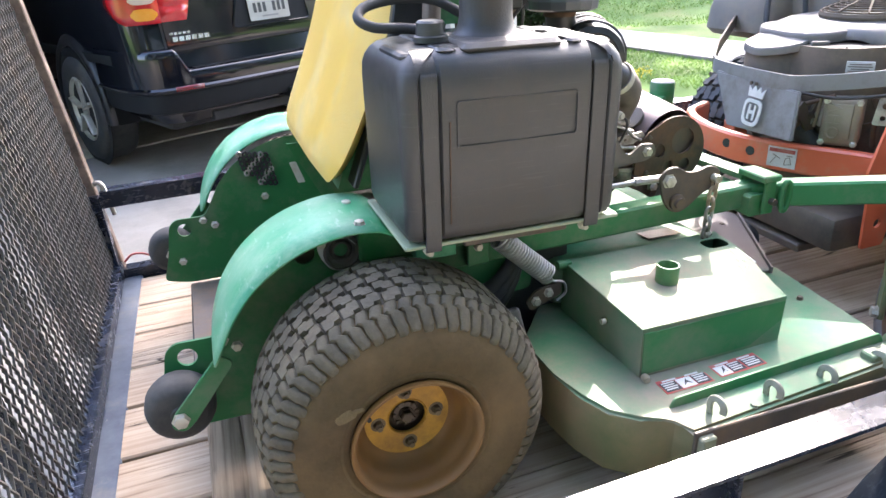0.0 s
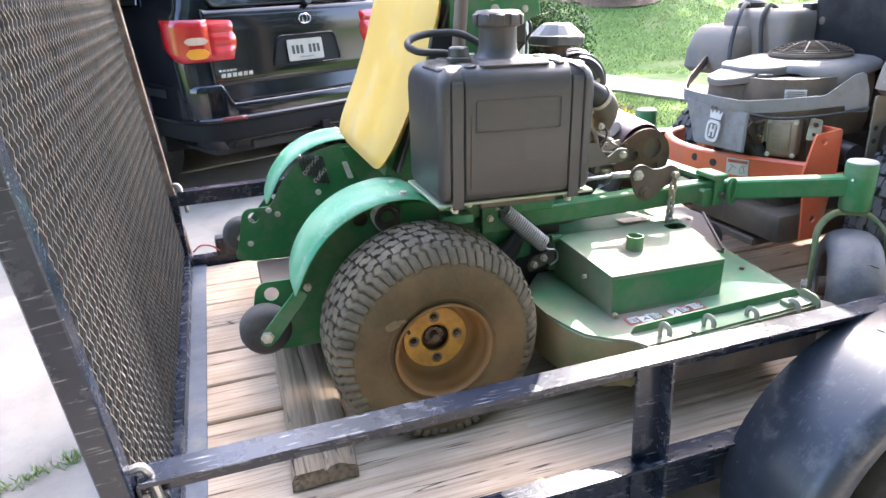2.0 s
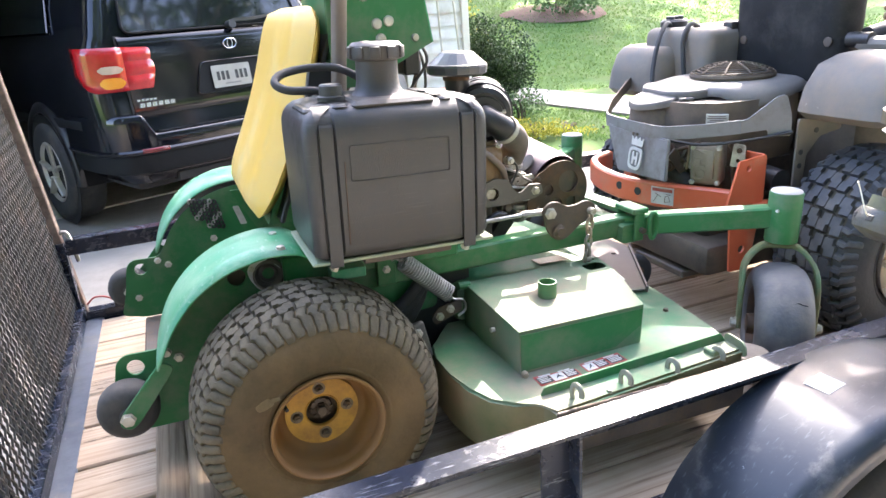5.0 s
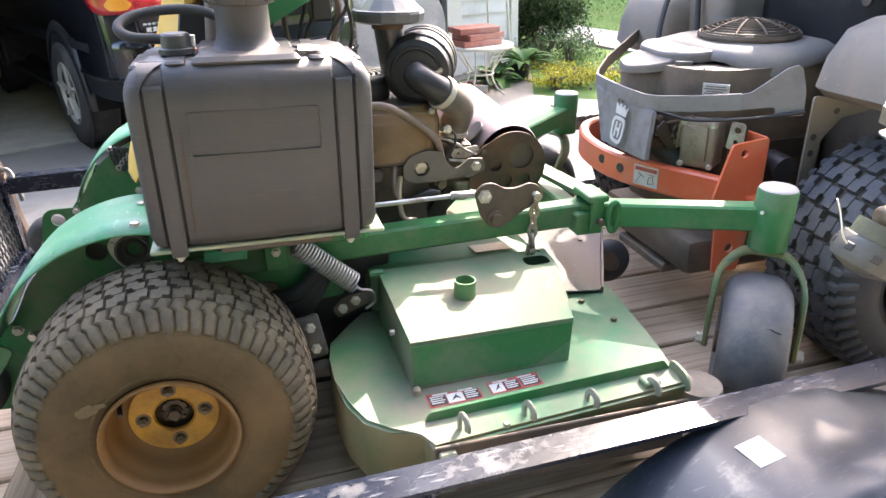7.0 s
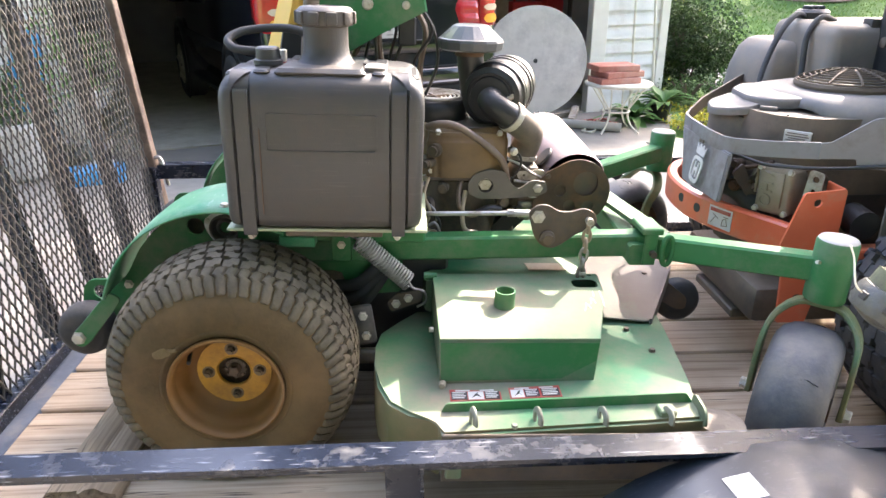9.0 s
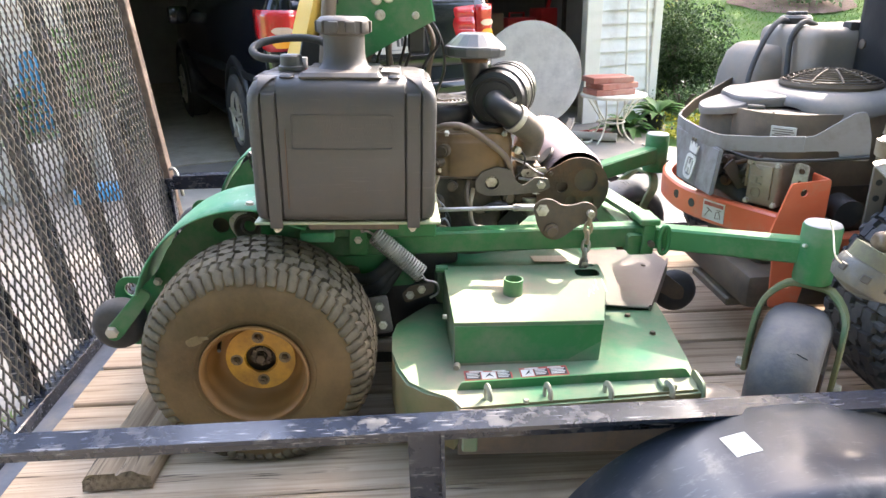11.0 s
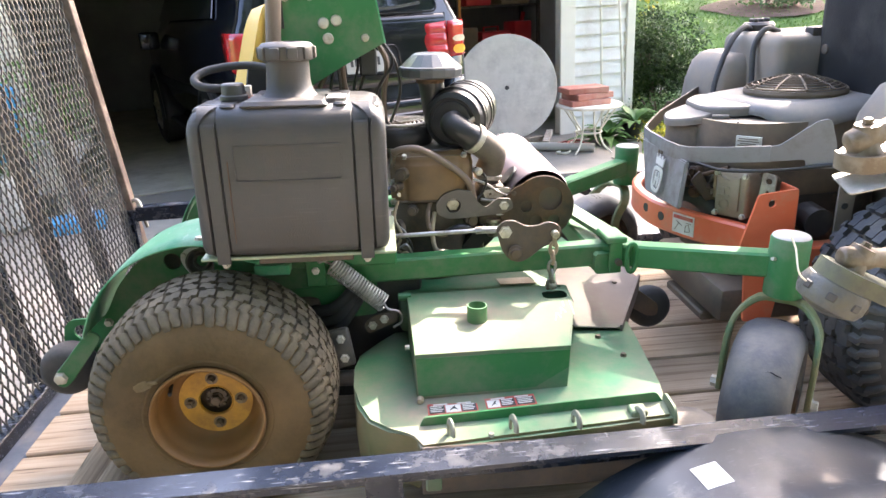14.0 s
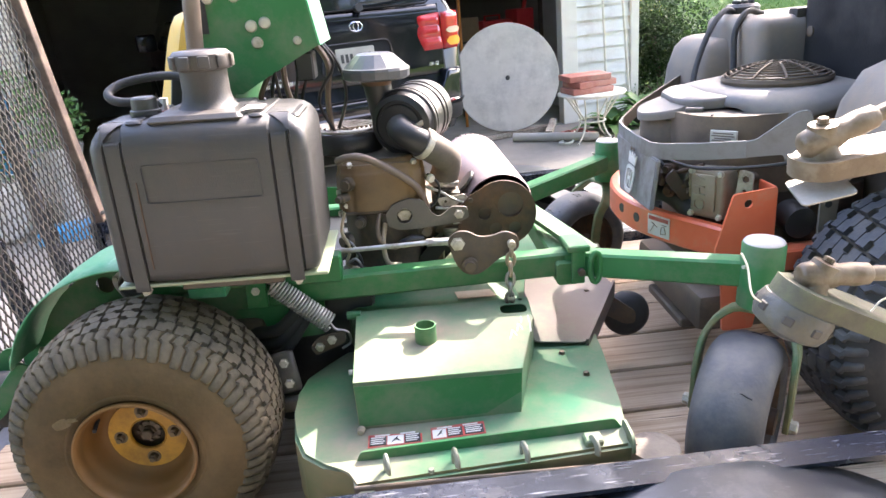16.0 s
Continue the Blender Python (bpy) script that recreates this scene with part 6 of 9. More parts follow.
def caster(px, py, ang, label):
    """A caster under the pivot px, py whose wheel trails in the direction ang (degrees)."""
    t = Vector((math.cos(radians(ang)), math.sin(radians(ang)), 0))
    a = Vector((-t.y, t.x, 0))
    c = Vector((px, py, -0.014)) + t * 0.078
    r = 0.168
    prof = [(0.102, -0.050), (0.106, -0.062), (0.119, -0.068), (0.135, -0.066), (0.150, -0.057), (0.162, -0.040), (r - 0.001, -0.020), (r, 0.0), (r - 0.001, 0.020), (0.162, 0.040), (0.150, 0.057), (0.135, 0.066), (0.119, 0.068), (0.106, 0.062), (0.102, 0.050)]
    ct = lathe(prof, c, a, 48)
    for v in ct.verts:
        v.co.z = max(v.co.z, -0.165)
    tyre = part("caster_tyre", ct, CASTER_RUBBER, mower, label, angle=50)
    part("caster_hub", lathe([(0.106, -0.055), (0.100, -0.058), (0.094, -0.04), (0.03, -0.034), (0.026, -0.07), (0, -0.07), (0, 0.07), (0.026, 0.07), (0.03, 0.034), (0.094, 0.04), (0.100, 0.058), (0.106, 0.055)], c, a, 32), RUSTY, tyre, "rusty caster hub", angle=40)
    rg3 = random.Random(int(ang))
    for k in range(16):
        b1 = rg3.uniform(0, 2 * math.pi)
        w1 = rg3.uniform(-0.035, 0.035)
        rr = r - 0.012 * (abs(w1) / 0.05) ** 2 + 0.0004
        dl = 0.008 + 0.010 * rg3.random()
        er = lambda b_: t * math.cos(b_) + Vector((0, 0, math.sin(b_)))
        part("tread_cut", sweep([c + er(b1) * rr + a * (w1 - dl), c + er(b1 + 0.02) * rr + a * w1, c + er(b1 - 0.01) * rr + a * (w1 + dl)], rect(0.002, 0.0022)), BLACK_LABEL, tyre, angle=0)
    top = Vector((px, py, 0.185))
    line = [c + a * 0.090 + Vector((0, 0, -0.012)), c + a * 0.090 + Vector((0, 0, 0.10)) - t * 0.015, top + a * 0.082 + t * 0.025 + Vector((0, 0, -0.045)), top + a * 0.045 + Vector((0, 0, -0.006)), top, top - a * 0.045 + Vector((0, 0, -0.006)), top - a * 0.082 + t * 0.025 + Vector((0, 0, -0.045)), c - a * 0.090 + Vector((0, 0, 0.10)) - t * 0.015, c - a * 0.090 + Vector((0, 0, -0.012))]
    fork = part("caster_fork", sweep(smooth_line(line, 3), rect(0.012, 0.034, 0.003), up=tuple(t)), GREEN_FORK, mower, "worn olive-green caster fork", angle=40)
    for s in (-1, 1):
        part("axle_nut", hexnut(c + a * 0.096 * s, a * s, 0.013, 0.012), ZINC, fork)
    return tyre


GREEN_FORK = mat("fork_paint_worn", (0.055, 0.12, 0.045), (0.11, 0.15, 0.065), 12, 0.5, bump=0.08, dirt=(0.24, 0.19, 0.09), dirt_amt=0.5, dscale=14)
caster(1.240, -0.004, 231, "grey worn smooth caster tyre with cuts")
caster(1.222, 1.047, 200, "grey smooth caster tyre")

# lift linkage
LK = Matrix.Translation((-0.011, 0, 0.013)) @ in_xz(0.198)
lk = [(0.645, 0.300), (0.665, 0.318), (0.690, 0.318), (0.715, 0.302), (0.745, 0.302), (0.772, 0.312), (0.800, 0.300), (0.806, 0.275), (0.790, 0.258), (0.760, 0.250), (0.730, 0.225), (0.708, 0.212), (0.680, 0.218), (0.660, 0.245)]
rock = part("lift_rocker", plate(round_poly(lk, 0.012, 3), 0.008, LK, edge=0.001), DARKSTEEL, mower, "dark steel lift rocker plate", angle=20)
part("pivot_boss", lathe([(0.018, 0), (0.018, 0.008), (0.012, 0.010), (0.012, 0.018), (0, 0.018)], (0.681, 0.189, 0.253), (0, -1, 0), 18), DARKSTEEL, rock, angle=40)
part("rocker_bolt", hexnut((0.657, 0.190, 0.303), (0, -1, 0), 0.013, 0.010), ZINC, rock)
part("lift_rod", rod((0.36, 0.232, 0.291), (0.625, 0.215, 0.303), 0.0055, 10), STEEL, mower, "steel lift rod")
part("rod_nut", rod((0.590, 0.2175, 0.3013), (0.605, 0.2165, 0.302), 0.009, 6), STEEL, mower)
part("rod_end", rod((0.605, 0.2165, 0.302), (0.657, 0.210, 0.303), 0.0085, 10), STEEL, mower)
chain = part("chain_bolt", rod((0.774, 0.172, 0.296), (0.774, 0.211, 0.296), 0.009, 10), ZINC, mower, "zinc bolt that holds the lift chain")
for k in range(6):
    z = 0.283 - k * 0.0235
    u = (1, 0) if k % 2 else (0, 1)
    c = Vector((0.773 - 0.001 * k, 0.184, z))
    pts = [c + Vector((u[0] * 0.0085 * math.cos(t), u[1] * 0.0085 * math.cos(t), 0.016 * math.sin(t))) for t in np.linspace(0, 2 * math.pi, 15)[:-1]]
    part("chain_link", sweep(pts, circle(0.0042, 8), closed=True), TAN_PLASTIC if k < 3 else STEEL, chain, "worn brassy chain link", angle=60)
part("chain_bolt", rod((0.764, 0.184, 0.165), (0.779, 0.184, 0.165), 0.007, 8), ZINC, mower)
# coil spring
SPRING = mat("spring_steel", (0.42, 0.41, 0.39), (0.52, 0.51, 0.49), 20, 0.42, 0.6, bump=0.05, dirt=(0.3, 0.25, 0.19), dirt_amt=0.25, dscale=14)
S0, S1 = Vector((0.2505, 0.170, 0.250)), Vector((0.365, 0.168, 0.147))
sd = (S1 - S0)
u_, v_, _ = frame_of(sd)
turns = 21
pts = [S0 + sd * (k / (turns * 10)) + (u_ * math.cos(k * 2 * math.pi / 10) + v_ * math.sin(k * 2 * math.pi / 10)) * 0.0205 for k in range(turns * 10 + 1)]
spring = part("coil_spring", sweep(pts, circle(0.0028, 7)), SPRING, mower, "steel coil spring", angle=60)
part("spring_hook", sweep(smooth_line([S0, S0 + Vector((-0.018, 0, 0.010)), (0.222, 0.16, 0.262), (0.226, 0.165, 0.285)], 5), circle(0.003, 6)), STEEL, spring, angle=60)
part("spring_hook", sweep(smooth_line([S1, S1 + Vector((0.010, 0, -0.015)), (0.40, 0.165, 0.125), (0.405, 0.165, 0.10), (0.385, 0.165, 0.085)], 5), circle(0.003, 6)), STEEL, spring, angle=60)
part("spring_plate", plate(round_poly([(0.325, 0.072), (0.395, 0.10), (0.395, 0.130), (0.335, 0.116), (0.315, 0.095)], 0.008), 0.006, in_xz(0.17)), DARKSTEEL, spring)
for x, z in ((0.336, 0.094), (0.364, 0.109)):
    part("spring_bolt", hexnut((x, 0.164, z), (0, -1, 0), 0.009, 0.008), ZINC, spring)
HB = Matrix.Translation((0.262, 0.12, 0.062)) @ Matrix.Rotation(radians(-14), 4, "X") @ Matrix.Rotation(radians(-10), 4, "Y")
hb_ = part("cast_bracket", box((-0.026, -0.010, -0.046), (0.026, 0.012, 0.046), 0.008, 3, m=HB), BRACKET, mower, "dusty grey cast bracket with two bolts")
for z in (0.022, -0.024):
    part("block_bolt", hexnut(HB @ Vector((0.004, -0.010, z)), HB.to_3x3() @ Vector((0, -1, 0)), 0.009, 0.009), ZINC, hb_)
part("bracket_tab", box((0.235, 0.105, -0.035), (0.300, 0.130, 0.002), 0.010, 3), BRACKET, hb_)
for k in range(3):
    part("hydraulic_hose", sweep(smooth_line([(0.16, 0.22, 0.06 + 0.03 * k), (0.24, 0.19, 0.07 + 0.03 * k), (0.30, 0.20, 0.14 + 0.02 * k), (0.34, 0.26, 0.20)], 5), circle(0.014, 10)), RUBBER_CLEAN, mower, "thick black hydraulic hose", angle=60)
part("hose_clamp_band", lathe([(0.0145, -0.006), (0.016, -0.005), (0.016, 0.005), (0.0145, 0.006)], (0.205, 0.203, 0.062), (1, -0.2, 0.1), 16), STEEL, mower)

# ---- the orange zero-turn mower, seen from behind, and the string trimmers ----
OM = pose(1.70, 0.42, DZ)
om = empty("zero_turn_mower", OM, "dusty orange and grey zero-turn mower, seen from its engine end", "mower")
OMI = OM.inverted()


def ow(p):
    """World place to this mower's own."""
    return OMI @ Vector(p)


def opart(name, bm, material, label="", parent=None, angle=35):
    bm.transform(OMI)
    return part(name, bm, material, parent or om, label, angle)


bl = smooth_line([(1.35, 0.88, 0.932), (1.245, 0.82, 0.932), (1.185, 0.70, 0.932), (1.172, 0.56, 0.930), (1.192, 0.45, 0.930), (1.232, 0.35, 0.931), (1.278, 0.26, 0.932), (1.312, 0.19, 0.932)], 5)
bumper = opart("bumper", sweep(bl, rect(0.030, 0.078, 0.006), up=(0, 0, 1)), ORANGE, "orange curved steel bumper")
for p, r in (((1.1725, 0.552, 0.938), 0.013), ((1.186, 0.474, 0.933), 0.013)):
    opart("bumper_hole", lathe([(0, 0), (r, 0), (r, 0.003), (0, 0.003)], Vector(p) + Vector((-0.0135, -0.004, 0)), (-1, -0.25, 0), 18), BLACK_LABEL, parent=bumper)
d = Vector((0.40, -0.92, 0)).normalized()
nrm = Vector((-0.92, -0.40, 0))
lm = Matrix((( d.x, 0, nrm.x, 1.2015), (d.y, 0, nrm.y, 0.426), (0, 1, 0, 0.904), (0, 0, 0, 1)))
lbl = opart("warning_label", plate([(0, 0), (0.075, 0), (0.075, 0.055), (0, 0.055)], 0.002, Matrix.Translation(nrm * 0.0175) @ lm), WHITE_LABEL, "white pictogram warning label", bumper, 0)
opart("label_band", plate([(0.004, 0.041), (0.071, 0.041), (0.071, 0.051), (0.004, 0.051)], 0.001, Matrix.Translation(nrm * 0.0197) @ lm), RED_LABEL, parent=lbl, angle=0)
for pts_ in ([(0.010, 0.008), (0.024, 0.030), (0.034, 0.024)], [(0.024, 0.030), (0.014, 0.034)], [(0.046, 0.008), (0.064, 0.012), (0.058, 0.030), (0.048, 0.026), (0.046, 0.008)], [(0.050, 0.034), (0.066, 0.034)]):
    opart("pictogram", sweep([Matrix.Translation(nrm * 0.0202) @ lm @ Vector((a, b, 0)) for a, b in pts_], circle(0.0011, 5)), GREY_TANK, parent=lbl, angle=0)
# upright bracket and side frame
bp = round_poly([(1.245, 0.940), (1.282, 1.068), (1.380, 1.076), (1.380, 0.95), (1.345, 0.735), (1.272, 0.735), (1.262, 0.88)], 0.006, 2)
ub = opart("upright_bracket", plate(bp, 0.007, in_xz(0.168), holes=[ring2d(1.316, 1.044, 0.010, 14), ring2d(1.312, 0.80, 0.012, 14)]), ORANGE, "orange folded steel bracket", angle=0)
opart("bracket_fold", box((1.375, 0.168, 0.92), (1.382, 0.235, 1.076), 0.002, 1), ORANGE, parent=ub)
opart("side_frame", box((1.335, 0.13, 0.885), (2.6, 0.18, 0.935), 0.004, 1), ORANGE, "orange side frame rail")
opart("side_frame", box((1.335, 0.72, 0.885), (2.6, 0.77, 0.935), 0.004, 1), ORANGE)
opart("lower_frame", box((1.24, 0.22, 0.70), (1.62, 0.66, 0.80), 0.02, 2), DARK_COVER, "dark lower engine frame")
opart("hitch_plate", box((1.24, 0.32, 0.665), (1.36, 0.56, 0.69), 0.004, 1), DARK_COVER)
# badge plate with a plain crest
bx_ = bmesh.new()
bv0 = [(1.172, 0.640, 1.128), (1.172, 0.335, 1.118), (1.150, 0.318, 0.998), (1.153, 0.556, 0.990)]
q0 = [bx_.verts.new(v) for v in bv0]
q1 = [bx_.verts.new((v[0] + 0.012, v[1], v[2])) for v in bv0]
bx_.faces.new(q0); bx_.faces.new(q1)
for i in range(4):
    bx_.faces.new((q0[i], q0[(i + 1) % 4], q1[(i + 1) % 4], q1[i]))
bmesh.ops.bevel(bx_, geom=list(bx_.edges), offset=0.003, segments=2, affect="EDGES")
badge = opart("badge_plate", bx_, GREY_PAINT, "grey plate with a pale crest")
ey = Vector((-0.03, -0.999, -0.035)).normalized()
ez = Vector((0.15, -0.06, 1)).normalized()
en = ey.cross(ez).normalized()
ez = en.cross(ey)
cm = Matrix(((ey.x, ez.x, en.x, 1.157), (ey.y, ez.y, en.y, 0.458), (ey.z, ez.z, en.z, 1.062), (0, 0, 0, 1)))
if en.x > 0:
    cm = cm @ Matrix.Diagonal((1, 1, -1, 1))
outer = round_poly([(-0.030, -0.052), (0.030, -0.052), (0.034, 0.018), (-0.034, 0.018)], 0.022, 5)
inner = round_poly([(-0.021, -0.043), (0.021, -0.043), (0.025, 0.009), (-0.025, 0.009)], 0.016, 5)
opart("crest_ring", plate(outer, 0.003, Matrix.Translation((-0.006, 0, 0)) @ cm, holes=[inner]), WHITE_LABEL, parent=badge, angle=0)
opart("crest_bars", plate([(-0.013, -0.036), (-0.006, -0.036), (-0.006, -0.02), (0.006, -0.02), (0.006, -0.036), (0.013, -0.036), (0.013, 0.004), (0.006, 0.004), (0.006, -0.011), (-0.006, -0.011), (-0.006, 0.004), (-0.013, 0.004)], 0.003, Matrix.Translation((-0.006, 0, 0)) @ cm), WHITE_LABEL, parent=badge, angle=0)
opart("crest_crown", plate([(-0.026, 0.024), (0.026, 0.024), (0.030, 0.05), (0.018, 0.038), (0.010, 0.052), (0, 0.040), (-0.010, 0.052), (-0.018, 0.038), (-0.030, 0.05)], 0.003, Matrix.Translation((-0.006, 0, 0)) @ cm), WHITE_LABEL, parent=badge, angle=0)
# flat guard bar round the engine
gl = [(1.205, 0.690, 1.141), (1.186, 0.660, 1.138), (1.178, 0.60, 1.136), (1.172, 0.47, 1.134), (1.174, 0.385, 1.134), (1.190, 0.355, 1.134), (1.26, 0.288, 1.141), (1.334, 0.222, 1.152)]
opart("guard_arm", sweep([(1.66, 1.00, 1.245), (1.45, 0.90, 1.215), (1.27, 0.755, 1.170), (1.205, 0.692, 1.143)], rect(0.006, 0.036, 0.001), up=(0, 0, 1)), DARK_COVER, "dark flat steel guard arm")
guard = opart("guard_bar", sweep(gl, rect(0.006, 0.040, 0.001), up=(0, 0, 1)), GREY_PAINT, "flat grey steel guard bar")
gd_ = Vector((0.124, -0.058, 0)).normalized()
gn_ = Vector((gd_.y, -gd_.x, 0))
GP = Matrix(((gd_.x, 0, gn_.x, 1.332), (gd_.y, 0, gn_.y, 0.2245), (0, 1, 0, 0), (0, 0, 0, 1)))
opart("guard_end", plate(round_poly([(0.0, 1.133), (0.0, 1.171), (0.020, 1.174), (0.096, 1.233), (0.116, 1.238), (0.126, 1.232), (0.142, 1.178), (0.146, 1.120), (0.082, 1.118), (0.078, 1.140)], 0.006, 3), 0.005, GP, edge=0.001), GREY_PAINT, "raised grey end of the guard", guard, 30)
for u_b, z_b in ((0.012, 1.118), (0.03, 1.118), (-0.15, 1.118)):
    opart("guard_bolt", lathe([(0.005, 0), (0.005, 0.003), (0, 0.004)], (1.164, 0.50 - u_b, z_b), (-1, 0, 0), 10), DARKSTEEL, parent=guard)
gs = opart("guard_stay", plate(round_poly([(1.470, 1.168), (1.640, 1.150), (1.640, 1.120), (1.560, 1.110), (1.512, 1.06), (1.505, 0.92), (1.470, 0.92)], 0.01), 0.006, in_xz(0.150)), GREY_TANK, "dusty grey sheet bracket", angle=0)
for x, z in ((1.487, 1.07), (1.487, 1.03), (1.54, 1.128)):
    opart("stay_hole", lathe([(0, 0), (0.008, 0), (0.008, 0.002), (0, 0.002)], (x, 0.1435, z), (0, -1, 0), 12), BLACK_LABEL, parent=gs)


def loft(levels, material, name, label="", parent=None, angle=45, cap=True):
    """A body from stacked rounded outlines: (z, x0, y0, x1, y1, corner radius)."""
    b = bmesh.new()
    rows = []
    for z, x0, y0, x1, y1, r in levels:
        rows.append([b.verts.new((x, y, z)) for x, y in round_poly([(x0, y0), (x1, y0), (x1, y1), (x0, y1)], r, 5)])
    for r0, r1 in zip(rows, rows[1:]):
        for j in range(len(r0)):
            b.faces.new((r0[j], r0[(j + 1) % len(r0)], r1[(j + 1) % len(r0)], r1[j]))
    b.faces.new(rows[0]); b.faces.new(rows[-1])
    return opart(name, b, material, label, parent, angle)


eng = loft([(0.80, 1.30, 0.30, 1.70, 0.64, 0.03), (1.02, 1.29, 0.29, 1.70, 0.66, 0.08)], ENGINE, "engine_block", "grimy brown-black engine block")
shroud = loft([(1.01, 1.262, 0.295, 1.70, 0.67, 0.17), (1.06, 1.252, 0.283, 1.71, 0.68, 0.18), (1.16, 1.248, 0.278, 1.715, 0.685, 0.19), (1.212, 1.252, 0.282, 1.71, 0.68, 0.19)], DARK_COVER, "engine_shroud", "dusty dark brown-grey engine shroud")
# hood: its near edge dips in a shallow V over the shroud
hb2 = bmesh.new()
low = [(1.372, 0.352, 1.226), (1.395, 0.315, 1.210), (1.432, 0.288, 1.190), (1.50, 0.268, 1.205), (1.60, 0.275, 1.222), (1.70, 0.315, 1.232), (1.735, 0.45, 1.236), (1.72, 0.62, 1.236), (1.60, 0.70, 1.234), (1.46, 0.70, 1.232), (1.345, 0.64, 1.230), (1.335, 0.47, 1.230)]
cc = Vector((1.53, 0.468))
rings_ = []
for k, dz in ((1.0, -0.006), (1.004, 0.0), (0.985, 0.35), (0.93, 0.62), (0.80, 0.88), (0.62, 1.0)):
    rings_.append([hb2.verts.new((cc.x + (x - cc.x) * k, cc.y + (y - cc.y) * k, z + dz if dz < 0.01 else z + (1.260 - z) * dz)) for x, y, z in low])
for r0, r1 in zip(rings_, rings_[1:]):
    for j in range(len(low)):
        hb2.faces.new((r0[j], r0[(j + 1) % len(low)], r1[(j + 1) % len(low)], r1[j]))
hb2.faces.new(rings_[-1])
hood = opart("engine_hood", hb2, GREY_COVER, "pale grey engine hood", angle=40)


def lid_slab(outline, z_of, thick, dome=0.0):
    """A moulded lid: outline in plan, its top following z_of with rounded shoulders."""
    b = bmesh.new()
    out = round_poly(outline, 0.03, 5)
    cx_, cy_ = sum(q[0] for q in out) / len(out), sum(q[1] for q in out) / len(out)
    rings = []
    for k, dz in ((0.99, -thick), (1.0, -thick * 0.35), (0.985, -0.0035), (0.95, 0.0), (0.5, dome), (0.0, dome)):
        if k == 0.0:
            rings.append([b.verts.new((cx_, cy_, z_of(cx_, cy_) + dz))])
        else:
            rings.append([b.verts.new((cx_ + (x - cx_) * k, cy_ + (y - cy_) * k, z_of(x, y) + dz)) for x, y in out])
    for r0, r1 in zip(rings, rings[1:]):
        for j in range(len(out)):
            if len(r1) == 1:
                b.faces.new((r0[j], r0[(j + 1) % len(out)], r1[0]))
            else:
                b.faces.new((r0[j], r0[(j + 1) % len(out)], r1[(j + 1) % len(out)], r1[j]))
    return b


opart("filter_cover", lid_slab([(1.262, 0.470), (1.300, 0.405), (1.383, 0.385), (1.425, 0.50), (1.43, 0.64), (1.335, 0.668), (1.276, 0.60)], lambda x, y: 1.240 + 0.05 * (x - 1.29), 0.026, 0.004), GREY_COVER, "pale grey air filter cover", hood, 40)
opart("hood_lip", lid_slab([(1.186, 0.518), (1.222, 0.452), (1.268, 0.424), (1.305, 0.45), (1.30, 0.62), (1.215, 0.600)], lambda x, y: 1.203 + 0.22 * (x - 1.19), 0.020, 0.003), GREY_COVER, "", hood, 40)
opart("filter_housing", lid_slab([(1.200, 0.520), (1.232, 0.462), (1.290, 0.416), (1.335, 0.42), (1.34, 0.63), (1.22, 0.600)], lambda x, y: 1.188, 0.16), DARK_COVER, "dusty dark filter housing", shroud, 40)
opart("cover_latch", box((-0.022, -0.004, -0.010), (0.022, 0.010, 0.004), 0.004, 2, Matrix.Translation((1.290, 0.402, 1.219)) @ Matrix.Rotation(radians(-30), 4, "Z")), GREY_TANK, parent=hood)
opart("seam", box((-0.0025, -0.006, 0), (0.0025, 0.004, 0.17), m=Matrix.Translation((1.306, 0.338, 1.045)) @ Matrix.Rotation(radians(-42), 4, "Z")), BLACK_LABEL, parent=shroud)
RP = Matrix.Translation((1.320, 0.3010, 1.168)) @ Matrix.Rotation(radians(-49), 4, "Z") @ UPRIGHT_Y
opart("rating_plate", plate([(-0.031, -0.014), (0.031, -0.014), (0.031, 0.014), (-0.031, 0.014)], 0.008, RP), TAPE, "small yellowed rating plate", shroud, 0)
for zb, wb in ((0.008, 0.024), (0.002, 0.027), (-0.004, 0.020), (-0.009, 0.026)):
    opart("print_bar", plate([(-wb, zb - 0.0014), (wb, zb - 0.0014), (wb, zb + 0.0014), (-wb, zb + 0.0014)], 0.0096, RP), GREY_TANK, parent=shroud, angle=0)
FC = Vector((1.527, 0.468, 1.259))
fan = opart("fan_guard", lathe([(0.128, 0.0), (0.131, 0.008), (0.128, 0.016), (0.122, 0.014), (0.121, 0.0)], FC, (0, 0, 1), 44), DUSTY_GRILLE := mat("dusty_grille", (0.095, 0.074, 0.055), (0.15, 0.118, 0.09), 14, 0.8, spec=0.2), "dusty round fan grille")
for k in range(9):
    r = 0.120 - k * 0.0125
    opart("grille_ring", sweep([FC + Vector((r * math.cos(t), r * math.sin(t), 0.016 + 0.030 * (1 - (r / 0.125) ** 2))) for t in np.linspace(0, 2 * math.pi, 41)[:-1]], circle(0.0024, 6), closed=True), DUSTY_GRILLE, parent=fan, angle=60)
for k in range(10):
    a = 2 * math.pi * k / 10
    ln = [FC + Vector((r * math.cos(a), r * math.sin(a), 0.018 + 0.030 * (1 - (r / 0.125) ** 2))) for r in (0.122, 0.09, 0.06, 0.03)]
    opart("grille_spoke", sweep(ln, rect(0.005, 0.005)), DUSTY_GRILLE, parent=fan)
opart("fan_dark", lathe([(0.118, 0.004), (0.118, 0.010), (0, 0.012)], FC, (0, 0, 1), 32), BLACK_LABEL, parent=fan)
